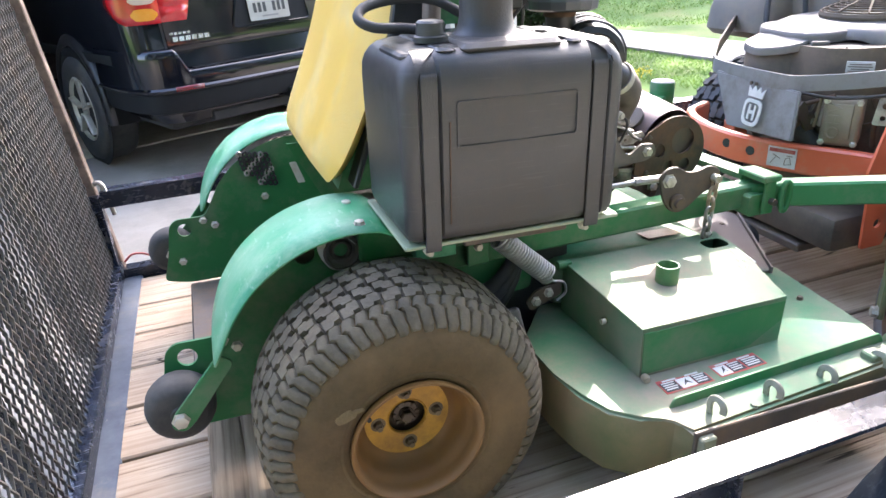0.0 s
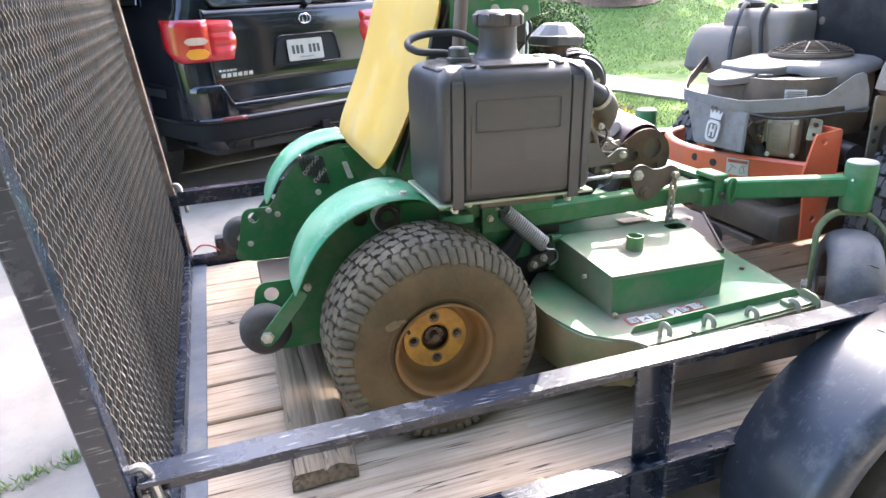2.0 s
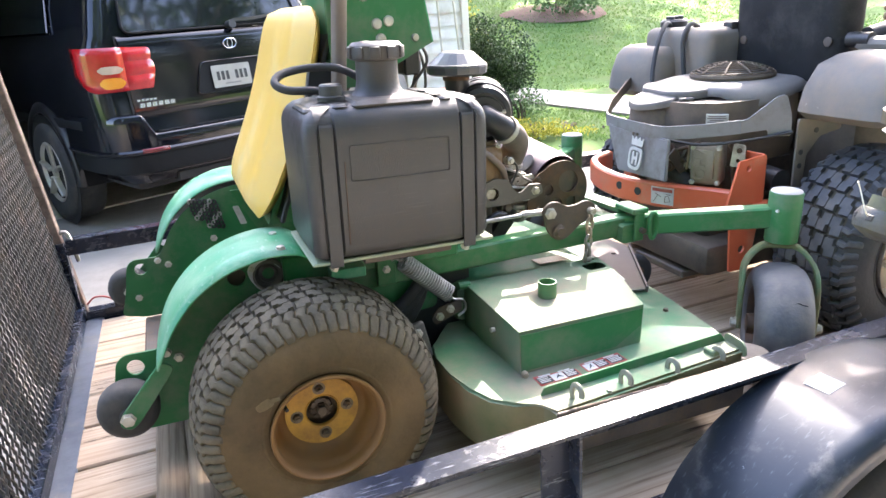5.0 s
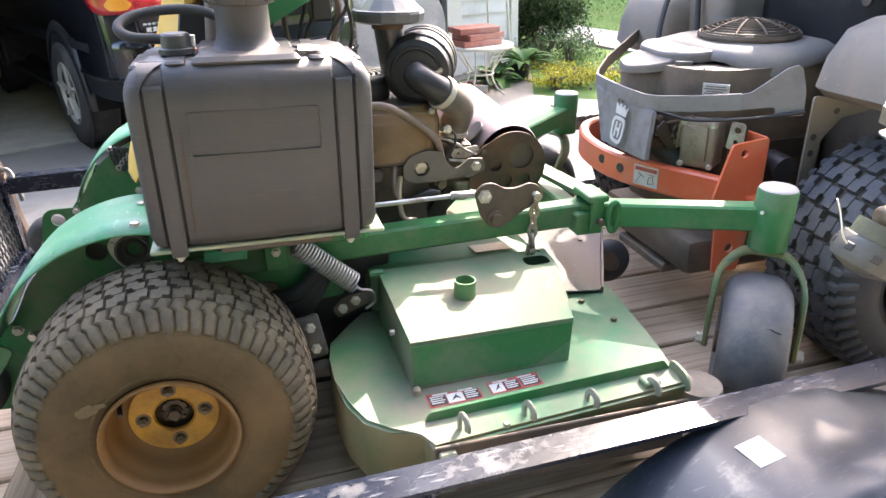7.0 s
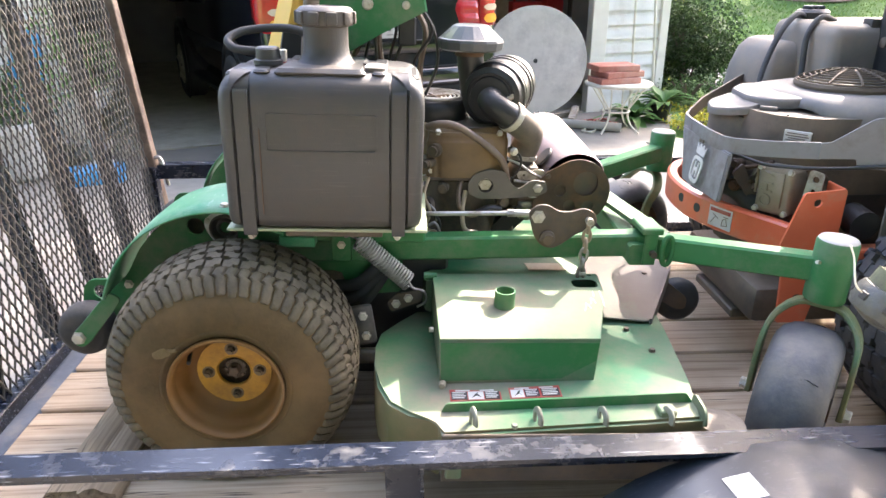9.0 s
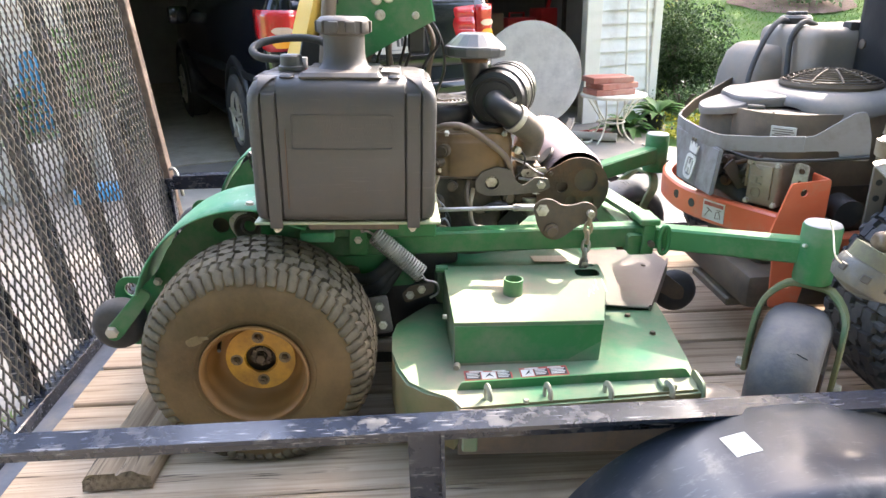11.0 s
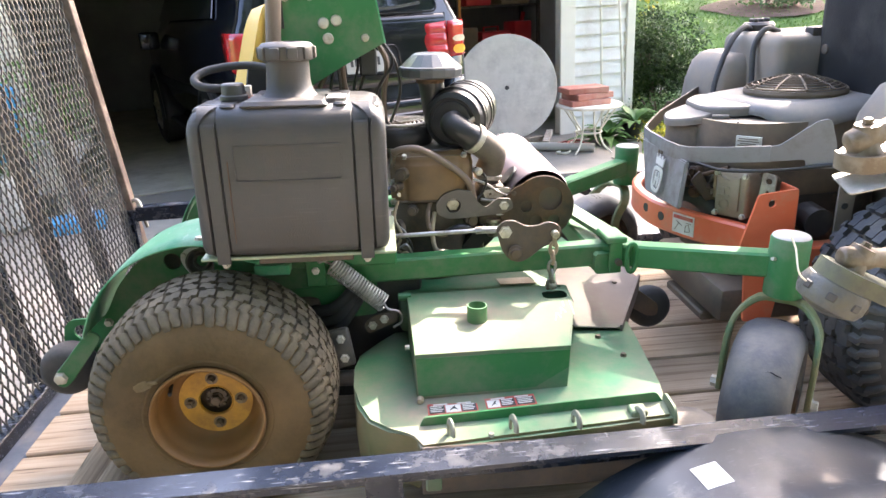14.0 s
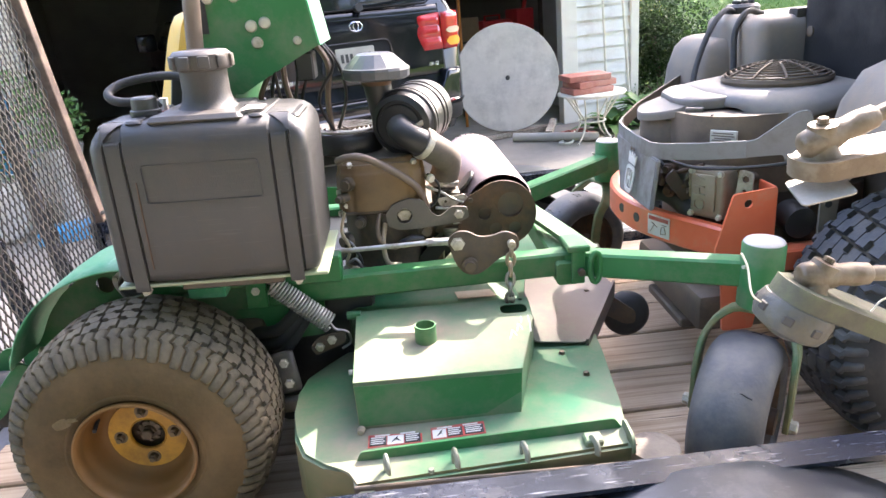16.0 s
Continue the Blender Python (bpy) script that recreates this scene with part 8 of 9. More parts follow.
part("window_seal", sweep([(x, yr(z) - 0.012, z) for x, z in round_poly([(-0.69, 1.36), (0.69, 1.36), (0.61, 1.75), (-0.61, 1.75)], 0.07, 5)], rect(0.022, 0.012, 0.003), closed=True), CARPL, suv, "", angle=40)
rec_o = round_poly([(-0.285, 0.925), (0.315, 0.925), (0.285, 1.135), (-0.215, 1.135)], 0.045, 4)
rec = part("plate_recess", tail_sheet(rec_o, 0.030, 0.004), CARPL, suv, "sunken black panel behind the number plate", angle=0)
part("recess_rim", sweep([(x, yr(z) - 0.031, z) for x, z in rec_o], rect(0.014, 0.012, 0.003), closed=True), CARP, rec, angle=40)
pl_ = part("number_plate", tail_sheet(round_poly([(-0.1525, 0.952), (0.1525, 0.952), (0.1525, 1.104), (-0.1525, 1.104)], 0.012, 3), 0.042, 0.006), PLATE := mat("plate_cream", (0.29, 0.285, 0.25), (0.36, 0.35, 0.31), 12, 0.45, bump=0.0), suv, "cream number plate with dark bars", angle=0)
for k in range(7):
    if k != 3:
        x = -0.118 + 0.0365 * k
        part("plate_bar", tail_sheet([(x, 1.002), (x + 0.022, 1.002), (x + 0.022, 1.062), (x, 1.062)], 0.044, 0.002), BLACK_LABEL, pl_, angle=0)
part("plate_bar", tail_sheet([(-0.06, 0.971), (0.06, 0.971), (0.06, 0.981), (-0.06, 0.981)], 0.044, 0.002), GREY_PAINT, pl_, angle=0)
eb = bmesh.new()
for rx, rz in ((0.050, 0.034), (0.020, 0.032)):
    sweep([(0.04 + rx * math.cos(t), yr(1.245) - 0.038, 1.245 + rz * math.sin(t)) for t in np.linspace(0, 2 * math.pi, 29)[:-1]], circle(0.0045, 6), eb, closed=True)
part("badge", eb, CHROME, suv, "round chrome badge", angle=60)
for k in range(6):
    x = -0.70 + 0.042 * k
    part("name_bar", tail_sheet([(x, 0.895), (x + 0.032, 0.895), (x + 0.036, 0.922), (x + 0.004, 0.922)], 0.024, 0.010), CHROME, suv, angle=0)
for k in range(5):
    x = -0.71 + 0.028 * k
    part("name_bar", tail_sheet([(x, 0.935), (x + 0.02, 0.935), (x + 0.022, 0.948), (x + 0.002, 0.948)], 0.024, 0.010), CHROME, suv, angle=0)
for x in (0.60, 0.648):
    part("name_bar", tail_sheet([(x, 0.898), (x + 0.036, 0.898), (x + 0.040, 0.926), (x + 0.004, 0.926)], 0.024, 0.010), CHROME, suv, angle=0)
for s in (-1, 1):
    # lamp: an inner half on the tailgate, an outer half that wraps round the corner
    inn = bmesh.new()
    grid_ = []
    for i in range(11):
        u = i / 10
        col = []
        for j in range(19):
            v = j / 18
            z = 1.014 + 0.271 * v
            x_in = 0.535 + 0.055 * max(0.0, 0.45 - v) ** 1.3 * 2.2 + 0.03 * max(0.0, v - 0.88) * 4
            x = 0.742 + (x_in - 0.742) * u
            edge_ = min(1.0, 6 * min(u + 0.06, 1 - u, v + 0.0, 1 - v))
            bulge = 0.012 * abs(math.sin(math.pi * 3 * v)) ** 0.6 * edge_ + 0.010 * edge_
            col.append(inn.verts.new((s * x, yr(z) - 0.022 - bulge, z)))
        grid_.append(col)
    for c0, c1 in zip(grid_, grid_[1:]):
        for j in range(18):
            inn.faces.new((c0[j], c0[j + 1], c1[j + 1], c1[j]))
    rim_v = grid_[0] + [c[-1] for c in grid_[1:]] + grid_[-1][-2::-1] + [c[0] for c in grid_[-2:0:-1]]
    back = [inn.verts.new((v.co.x, v.co.y + 0.05, v.co.z)) for v in rim_v]
    for i in range(len(rim_v)):
        j = (i + 1) % len(rim_v)
        inn.faces.new((rim_v[i], rim_v[j], back[j], back[i]))
    lamp = part("tail_lamp", inn, REDLENS, suv, "red tail lamp lens", angle=50)
    wr = bmesh.new()
    n = 9
    cols = []
    for i in range(n):
        t = i / (n - 1)
        a = radians(90 * min(1, t * 1.25))
        x = 0.742 + 0.226 * math.sin(min(1.0, t * 1.25) * math.pi / 2)
        y = yr(1.1) - 0.040 + 0.17 * (1 - math.cos(min(1.0, t * 1.25) * math.pi / 2)) + max(0, t - 0.8) * 0.35
        zb = 1.012 + 0.24 * max(0, t - 0.55)
        zt = 1.285 + 0.01 * t
        cols.append([wr.verts.new((s * x, y, zb + (zt - zb) * k / 6)) for k in range(7)])
    for c0, c1 in zip(cols, cols[1:]):
        for k in range(6):
            wr.faces.new((c0[k], c0[k + 1], c1[k + 1], c1[k]))
    ob = part("corner_lamp", wr, REDLENS, lamp, "red wrap-round lamp lens", angle=60)
    sm_ = ob.modifiers.new("lens", "SOLIDIFY")
    sm_.thickness = 0.02
    for z, m_, nm in ((1.150, CLEAR, "reversing_lens"), (1.068, AMBER, "indicator_lens")):
        b = bmesh.new()
        cs = []
        for i in range(7):
            t = 0.05 + 0.36 * i / 6
            x = 0.742 + 0.229 * math.sin(min(1.0, t * 1.25) * math.pi / 2)
            y = yr(1.1) - 0.066 + 0.17 * (1 - math.cos(min(1.0, t * 1.25) * math.pi / 2))
            h = (0.024 if nm == "reversing_lens" else 0.034) * math.sqrt(max(0.05, 1 - (2 * i / 6 - 1) ** 4))
            cs.append([b.verts.new((s * x, y, z + h * q)) for q in (-1, 0, 1)])
        for c0, c1 in zip(cs, cs[1:]):
            for k in range(2):
                b.faces.new((c0[k], c0[k + 1], c1[k + 1], c1[k]))
        part(nm, b, m_, lamp, angle=60)
    part("quarter_glass", plate([(0.75, 1.40), (3.3, 1.40), (3.1, 1.70), (0.95, 1.70)], 0.01, Matrix(((0, -s * 0.36, s, s * 1.41), (1, 0, 0, 0), (0, 1, 0, 0), (0, 0, 0, 1)))), GLASS, suv, "dark side glass", angle=0)
    part("side_moulding", box((s * 0.955 - 0.02, 0.35, 0.76), (s * 0.955 + 0.02, 3.6, 0.83), 0.012, 2), CARPL, suv)
    part("running_board", box((s * 0.90 - 0.08, 1.75, 0.36), (s * 0.90 + 0.08, 3.25, 0.41), 0.015, 2), CARPL, suv)
    for yw in (1.12, 4.05):
        c = (s * 0.872, yw, 0.400)
        ty = part("wheel", lathe([(0.225, -0.11), (0.25, -0.125), (0.33, -0.13), (0.365, -0.115), (0.384, -0.08), (0.386, 0), (0.384, 0.08), (0.365, 0.115), (0.33, 0.13), (0.25, 0.125), (0.225, 0.11)], c, (s, 0, 0), 48), RUBBER_CLEAN, suv, "black road tyre", angle=40)
        rim_ = part("alloy_rim", lathe([(0.232, 0.118), (0.226, 0.124), (0.214, 0.116), (0.205, 0.090), (0.06, 0.086), (0.055, 0.112), (0, 0.115)], c, (s, 0, 0), 40), ALLOY, ty, "dusty alloy wheel rim", angle=40)
        for k in range(5):
            a = 2 * math.pi * k / 5 + 0.3
            p1 = Vector(c) + Vector((s * 0.104, 0.045 * math.cos(a), 0.045 * math.sin(a)))
            p2 = Vector(c) + Vector((s * 0.108, 0.21 * math.cos(a), 0.21 * math.sin(a)))
            part("spoke", sweep([p1, p2], rect(0.07, 0.02, 0.005)), ALLOY, ty)
        fb_ = bmesh.new()
        rows = []
        for t in np.linspace(-0.12, math.pi + 0.12, 33):
            ca_, sa_ = math.cos(t), math.sin(t)
            sq = 1.0 + 0.05 * sa_ ** 4
            rows.append([fb_.verts.new((s * xx, yw + rr * ca_, 0.40 + rr * sa_ * sq)) for xx, rr in ((0.90, 0.425), (0.982, 0.428), (0.990, 0.440), (0.984, 0.475), (0.966, 0.500), (0.940, 0.505))])
        for r0, r1 in zip(rows, rows[1:]):
            for j in range(5):
                fb_.faces.new((r0[j], r0[j + 1], r1[j + 1], r1[j]))
        part("wheel_flare", fb_, FLARE, suv, "satin black wheel-arch flare", angle=50)
        # flat dark disc on the body, stands in for the shaded wheel well
        part("well_shade_disc", lathe([(0, 0), (0.425, 0), (0.425, 0.006), (0, 0.006)], (s * 0.9655, yw, 0.40), (s, 0, 0), 40), UNDER, suv, "dark disc on the body side in place of a shaded wheel well")
    part("mud_flap", plate(round_poly([(s * 0.68, 0.64), (s * 0.985, 0.64), (s * 0.965, 0.36), (s * 0.93, 0.335), (s * 0.71, 0.335), (s * 0.69, 0.36)], 0.02), 0.012, in_xz(0.635), edge=0.003), CARPL, suv, "grey rubber mud flap", angle=40)
    part("mirror", box((s * 1.05 - 0.10, 3.25, 1.12), (s * 1.05 + 0.10, 3.33, 1.30), 0.03, 2), CARP, suv)
# bumper: high corners, a low step between them, a moulded line with reflectors, a dark valance
bl_ = smooth_line([(x, y, 0) for x, y in ((-0.968, 0.66), (-0.962, 0.32), (-0.925, 0.11), (-0.86, 0.0), (-0.76, -0.045), (-0.68, -0.062), (-0.62, -0.070), (-0.4, -0.086), (0, -0.092), (0.4, -0.086), (0.62, -0.070), (0.68, -0.062), (0.76, -0.045), (0.86, 0.0), (0.925, 0.11), (0.962, 0.32), (0.968, 0.66))], 5)
bb_ = bmesh.new()
rows = []
for i, q in enumerate(bl_):
    d_ = (bl_[min(i + 1, len(bl_) - 1)] - bl_[max(i - 1, 0)]).normalized()
    n_ = Vector((d_.y, -d_.x, 0))
    k = min(1.0, max(0.0, (abs(q.x) - 0.655) / 0.085))
    k = k * k * (3 - 2 * k)
    zt = 0.728 + 0.134 * k
    inset = 0.115 - 0.03 * k
    sec = [(-0.06, 0.46), (-0.012, 0.475), (0.0, 0.545), (-0.004, 0.590), (0.012, 0.606), (0.018, 0.622), (0.006, 0.634), (0.006, zt - 0.055), (0.004, zt - 0.018), (-0.006, zt - 0.004), (-0.020, zt), (-inset, zt)]
    rows.append([bb_.verts.new((q.x + n_.x * o_, q.y + n_.y * o_, z)) for o_, z in sec])
for r0, r1 in zip(rows, rows[1:]):
    for j in range(11):
        fc_ = bb_.faces.new((r0[j], r0[j + 1], r1[j + 1], r1[j]))
        fc_.material_index = 1 if j < 4 else 0
bump = part("bumper", bb_, [CARP, CARPL], suv, "glossy black rear bumper with a low step", angle=40)
part("step_pad", box((-0.62, -0.052, 0.729), (0.62, 0.0, 0.735), 0.003, 1), CARPL, bump)
for s in (-1, 1):
    rb3 = bmesh.new()
    cols_ = [[rb3.verts.new((s * x, y - 0.012, z)) for z in (0.610, 0.638)] for x, y in ((0.60, -0.078), (0.65, -0.072), (0.70, -0.066), (0.745, -0.056), (0.775, -0.047))]
    for c0, c1 in zip(cols_, cols_[1:]):
        rb3.faces.new((c0[0], c0[1], c1[1], c1[0]))
    ob = part("reflector", rb3, DARK_REFLECTOR, bump, "dark red reflector strip", angle=60)
    ob.modifiers.new("lens", "SOLIDIFY").thickness = 0.014
part("underbody", box((-0.80, 0.10, 0.33), (0.80, 4.6, 0.56), 0.06, 2), UNDER, suv, "dark underbody")
part("tow_bar", box((-0.55, -0.02, 0.37), (0.55, 0.06, 0.44), 0.01, 1), UNDER, suv)
part("hitch_receiver", box((0.0, -0.115, 0.435), (0.075, 0.02, 0.505), 0.008, 1), CARPL, suv, "grey tow hitch receiver")
part("wiper", sweep(smooth_line([(0.10, 0.045, 1.40), (0.30, 0.05, 1.405), (0.52, 0.06, 1.43)], 4), rect(0.016, 0.02)), PLASTIC_BLACK, suv)
part("wiper_hub", rod((0.08, 0.08, 1.365), (0.08, 0.02, 1.375), 0.03, 14), PLASTIC_BLACK, suv)

# ---- things by the garage, planting, trees ----
def leaf_mat(name, c1, c2, rough=0.5, light=0.35, single=False):
    m = bpy.data.materials.new(name)
    m.use_nodes = True
    nd, lk = m.node_tree.nodes, m.node_tree.links
    p = nd["Principled BSDF"]
    ge = nd.new("ShaderNodeObjectInfo" if single else "ShaderNodeNewGeometry")
    rp = nd.new("ShaderNodeValToRGB")
    rp.color_ramp.elements[0].color, rp.color_ramp.elements[1].color = (*c1, 1), (*c2, 1)
    lk.new(ge.outputs["Random" if single else "Random Per Island"], rp.inputs["Fac"])
    lk.new(rp.outputs[0], p.inputs["Base Color"])
    p.inputs["Roughness"].default_value = rough
    tr = nd.new("ShaderNodeBsdfTranslucent")
    lk.new(rp.outputs[0], tr.inputs["Color"])
    mx = nd.new("ShaderNodeMixShader")
    mx.inputs[0].default_value = light
    lk.new(p.outputs[0], mx.inputs[1])
    lk.new(tr.outputs[0], mx.inputs[2])
    lk.new(mx.outputs[0], nd["Material Output"].inputs["Surface"])
    return m


LEAF = leaf_mat("hedge_leaf", (0.012, 0.036, 0.009), (0.055, 0.105, 0.026), rough=0.35)
LEAF_YELLOW = leaf_mat("yellow_leaf", (0.22, 0.24, 0.02), (0.52, 0.46, 0.05))
LEAF_TREE = leaf_mat("tree_leaf", (0.035, 0.085, 0.02), (0.11, 0.17, 0.045), light=0.3)
LEAF_LIGHT = leaf_mat("bush_leaf", (0.06, 0.13, 0.045), (0.15, 0.23, 0.09))
LEAF_HOSTA = leaf_mat("hosta_leaf", (0.05, 0.14, 0.03), (0.13, 0.26, 0.07), single=True)
BARK = mat("bark", (0.085, 0.065, 0.05), (0.16, 0.13, 0.105), 9, 0.9, bump=0.8, bscale=30, stretch=(1, 1, 0.25))
MULCH = mat("mulch", (0.10, 0.055, 0.035), (0.18, 0.10, 0.065), 9, 0.95, bump=0.9, bscale=60)


def leaves(n, size, seed, inside, shape=1.7, up=0.3):
    """Loose leaves: n small folded blades at places given by inside(rng)."""
    rng = np.random.default_rng(seed)
    verts, faces = [], []
    for _ in range(n):
        p = inside(rng)
        d = rng.normal(size=3)
        d[2] += up
        d /= np.linalg.norm(d)
        e = np.cross(d, rng.normal(size=3))
        e /= np.linalg.norm(e) + 1e-9
        f = np.cross(d, e)
        s = size * rng.uniform(0.65, 1.3)
        k = len(verts)
        verts += [p, p + e * s * 0.5 * shape + f * s * 0.42 + d * s * 0.08, p + e * s * shape, p + e * s * 0.5 * shape - f * s * 0.42 + d * s * 0.08]
        faces.append((k, k + 1, k + 2, k + 3))
    me = bpy.data.meshes.new("leaves")
    me.from_pydata([tuple(v) for v in verts], [], faces)
    return me


def leaf_object(name, me, material, parent, label=""):
    me.materials.append(material)
    ob = new(name, me)
    ob.parent = parent
    if label:
        tagged(ob, label=label)
    return ob


def shell(c, r, lumps, seed, fill=0.35):
    """Places near the surface of a lumpy ellipsoid."""
    rg = np.random.default_rng(seed + 100)
    ls = [(rg.normal(size=3) * np.array(r) * 0.45, rg.uniform(0.35, 0.62)) for _ in range(lumps)]

    def f(rng):
        o, k = ls[rng.integers(len(ls))]
        d = rng.normal(size=3)
        d /= np.linalg.norm(d)
        q = (1 - fill * rng.random() ** 1.5)
        p = np.array(c) + o + d * np.array(r) * k * q
        return p
    return f


def shrub(name, x, y, r, h, n, size, material, label, category, seed, lumps=14, group=""):
    z = hill(x, y)
    root = empty(name, Matrix.Translation((x, y, z)), label, category, group=group)
    st = bmesh.new()
    rg = random.Random(seed)
    for _ in range(6):
        a = rg.uniform(0, 6.28)
        sweep(smooth_line([(0.05 * math.cos(a), 0.05 * math.sin(a), -0.02), (r * 0.2 * math.cos(a), r * 0.2 * math.sin(a), h * 0.35), (r * 0.5 * math.cos(a), r * 0.5 * math.sin(a), h * 0.7)], 3), circle(0.012, 5), st)
    part("stem", st, BARK, root)
    f = shell((0, 0, h * 0.50), (r, r, h * 0.56), lumps, seed)

    def clip(rng):
        while True:
            p = f(rng)
            if p[2] > 0.01:
                return p
    leaf_object("foliage", leaves(n, size, seed, clip), material, root)
    return root


# spool end leaning at the jamb
CONC = mat("weathered_round_top", (0.50, 0.47, 0.405), (0.61, 0.58, 0.51), 4, 0.8, bump=0.15, bscale=60, dirt=(0.34, 0.32, 0.28), dirt_amt=0.35, dscale=3)
DM = Matrix.Translation((1.63, 5.60, GZ + 0.580)) @ Matrix.Rotation(radians(4), 4, "Z") @ Matrix.Rotation(radians(-8), 4, "X")
disc = empty("round_tabletop", DM, "round weathered grey tabletop with a centre hole, leaning upright", "tabletop")
part("disc", plate(ring2d(0, 0, 0.524, 72), 0.04, UPRIGHT_Y, holes=[ring2d(0, 0, 0.022, 16)], edge=0.004), CONC, disc, angle=40)
part("hole_back", lathe([(0, 0), (0.03, 0), (0.03, 0.004), (0, 0.004)], (0, -0.036, 0), (0, 1, 0), 16), BLACK_LABEL, disc)
TIMB = wood("grey_timber", (0.30, 0.26, 0.21), (0.42, 0.38, 0.32), (0.14, 0.11, 0.09))
for k, (p, q) in enumerate((((1.30, 5.42, GZ + 0.03), (2.10, 5.72, GZ + 0.03)), ((1.98, 5.36, GZ + 0.03), (2.12, 5.78, GZ + 0.075)))):
    thing(part("timber_offcut", sweep([p, q], rect(0.07, 0.05, 0.004)), TIMB), "grey timber offcut lying under the leaning tabletop", "timber", group="timber offcuts")
thing(part("plastic_pipe", lathe([(0.042, 0), (0.042, 0.82), (0.036, 0.82), (0.036, 0.01)], (1.62, 5.30, GZ + 0.043), (0.90, -0.42, 0.0), 20), mat("pale_pipe", (0.42, 0.40, 0.36), (0.5, 0.48, 0.43), 5, 0.5)), "pale grey plastic pipe lying on the driveway", "pipe")
# garden table
TBX, TBY = 2.32, 5.02
table = empty("garden_table", Matrix.Translation((TBX, TBY, GZ)), "small round cream wrought-iron garden table", "table")
part("tabletop", lathe([(0, 0.425), (0.29, 0.425), (0.305, 0.430), (0.31, 0.445), (0.305, 0.455), (0, 0.455)], (0, 0, 0), (0, 0, 1), 44), CREAM, table, angle=40)
for k in range(4):
    a = math.pi / 4 + k * math.pi / 2
    c, s = math.cos(a), math.sin(a)
    for o in (-0.07, 0.07):
        ln = smooth_line([(0.25 * c - o * s, 0.25 * s + o * c, 0.425), (0.17 * c - o * 0.5 * s, 0.17 * s + o * 0.5 * c, 0.30), (0.12 * c, 0.12 * s, 0.19), (0.16 * c, 0.16 * s, 0.08), (0.25 * c, 0.25 * s, 0.006)], 5)
        part("leg", sweep(ln, circle(0.0075, 8)), CREAM, table, angle=60)
part("leg_ring", sweep([(0.125 * math.cos(t), 0.125 * math.sin(t), 0.19) for t in np.linspace(0, 2 * math.pi, 29)[:-1]], circle(0.007, 8), closed=True), CREAM, table, angle=60)
PAVER = mat("red_paver", (0.34, 0.12, 0.085), (0.44, 0.18, 0.13), 8, 0.85, bump=0.25, bscale=70, dirt=(0.42, 0.26, 0.20), dirt_amt=0.35, vary=0.12)
for k, (dx, dy, rz) in enumerate(((-0.03, -0.02, 12), (0.0, 0.0, 20), (-0.04, 0.01, 8))):
    thing(part("paving_slab", box((-0.20, -0.14, 0), (0.20, 0.14, 0.052), 0.005, 1), PAVER, m=Matrix.Translation((TBX - 0.02 + dx, TBY + dy, GZ + 0.456 + 0.054 * k)) @ Matrix.Rotation(radians(rz), 4, "Z")), "red concrete paving slab stacked on the garden table", "paving slab", group="stacked paving slabs")
# poles leaning on the siding
for nm, u, zt, lean, lab in (("wooden_pole", 0.42, 2.5, 0.0, "thin cream wooden pole leaning on the siding"), ("broom_handle", 0.72, 2.4, -0.10, "long cream broom handle leaning on the siding")):
    b = rod((u, -0.16, 0.02), (u + lean, -0.012, zt), 0.014, 10)
    if lean:
        rod((u, -0.16, 0.02), (u - 0.004, -0.15, 0.26), 0.018, 10, b)
    thing(part(nm, b, CREAM, m=HM), lab, "pole")
# hose and tools on the ground by the table
hz = bmesh.new()
rg = random.Random(11)
pts = []
for k in range(46):
    a = k * 0.55
    pts.append((2.12 + 0.10 * math.cos(a) + 0.004 * k, 5.24 + 0.09 * math.sin(a), GZ + 0.02 + 0.03 * rg.random()))
sweep(smooth_line(pts, 2), circle(0.010, 7), hz)
thing(part("garden_hose", hz, mat("red_hose", (0.26, 0.05, 0.04), (0.34, 0.09, 0.07), 12, 0.5), angle=60), "coiled dark red hose on the driveway edge", "hose")
hc = bmesh.new()
sweep(smooth_line([(2.05, 5.05, GZ + 0.012), (2.0, 4.98, GZ + 0.012), (2.06, 4.92, GZ + 0.012), (2.14, 5.02, GZ + 0.012), (2.2, 5.2, GZ + 0.06)], 5), circle(0.011, 7), hc)
thing(part("rope_end", hc, CREAM, angle=60), "loose end of cream rope on the driveway", "rope")

# planting beside the house corner
shrub("clipped_hedge", 3.70, 6.85, 0.50, 1.06, 13000, 0.026, LEAF, "dense dark green clipped hedge by the house corner", "hedge", 3, 22)
shrub("clipped_hedge", 3.45, 7.45, 0.50, 1.05, 8000, 0.028, LEAF, "dense dark green clipped hedge by the house corner", "hedge", 4, 18)
shrub("golden_shrub", 3.50, 7.9, 0.5, 1.42, 2600, 0.035, LEAF_YELLOW, "yellow-leaved shrub behind the hedge", "shrub", 5, 14)
shrub("rose_bush", 3.45, 6.15, 0.36, 0.40, 700, 0.024, LEAF_LIGHT, "low loose rose bush beside the hedge", "shrub", 6, 12)
shrub("rose_bush", 3.85, 6.25, 0.34, 0.34, 600, 0.024, LEAF_LIGHT, "low loose rose bush beside the hedge", "shrub", 7, 12)
for k, (x, y, r) in enumerate(((3.05, 4.95, 0.26), (3.35, 5.05, 0.30), (3.65, 4.95, 0.28), (3.2, 5.3, 0.24))):
    shrub("golden_groundcover", x, y, r, 0.17, 700, 0.018, LEAF_YELLOW, "bright yellow-green groundcover at the lawn's edge", "plant", 20 + k, 10, group="golden groundcover plants")
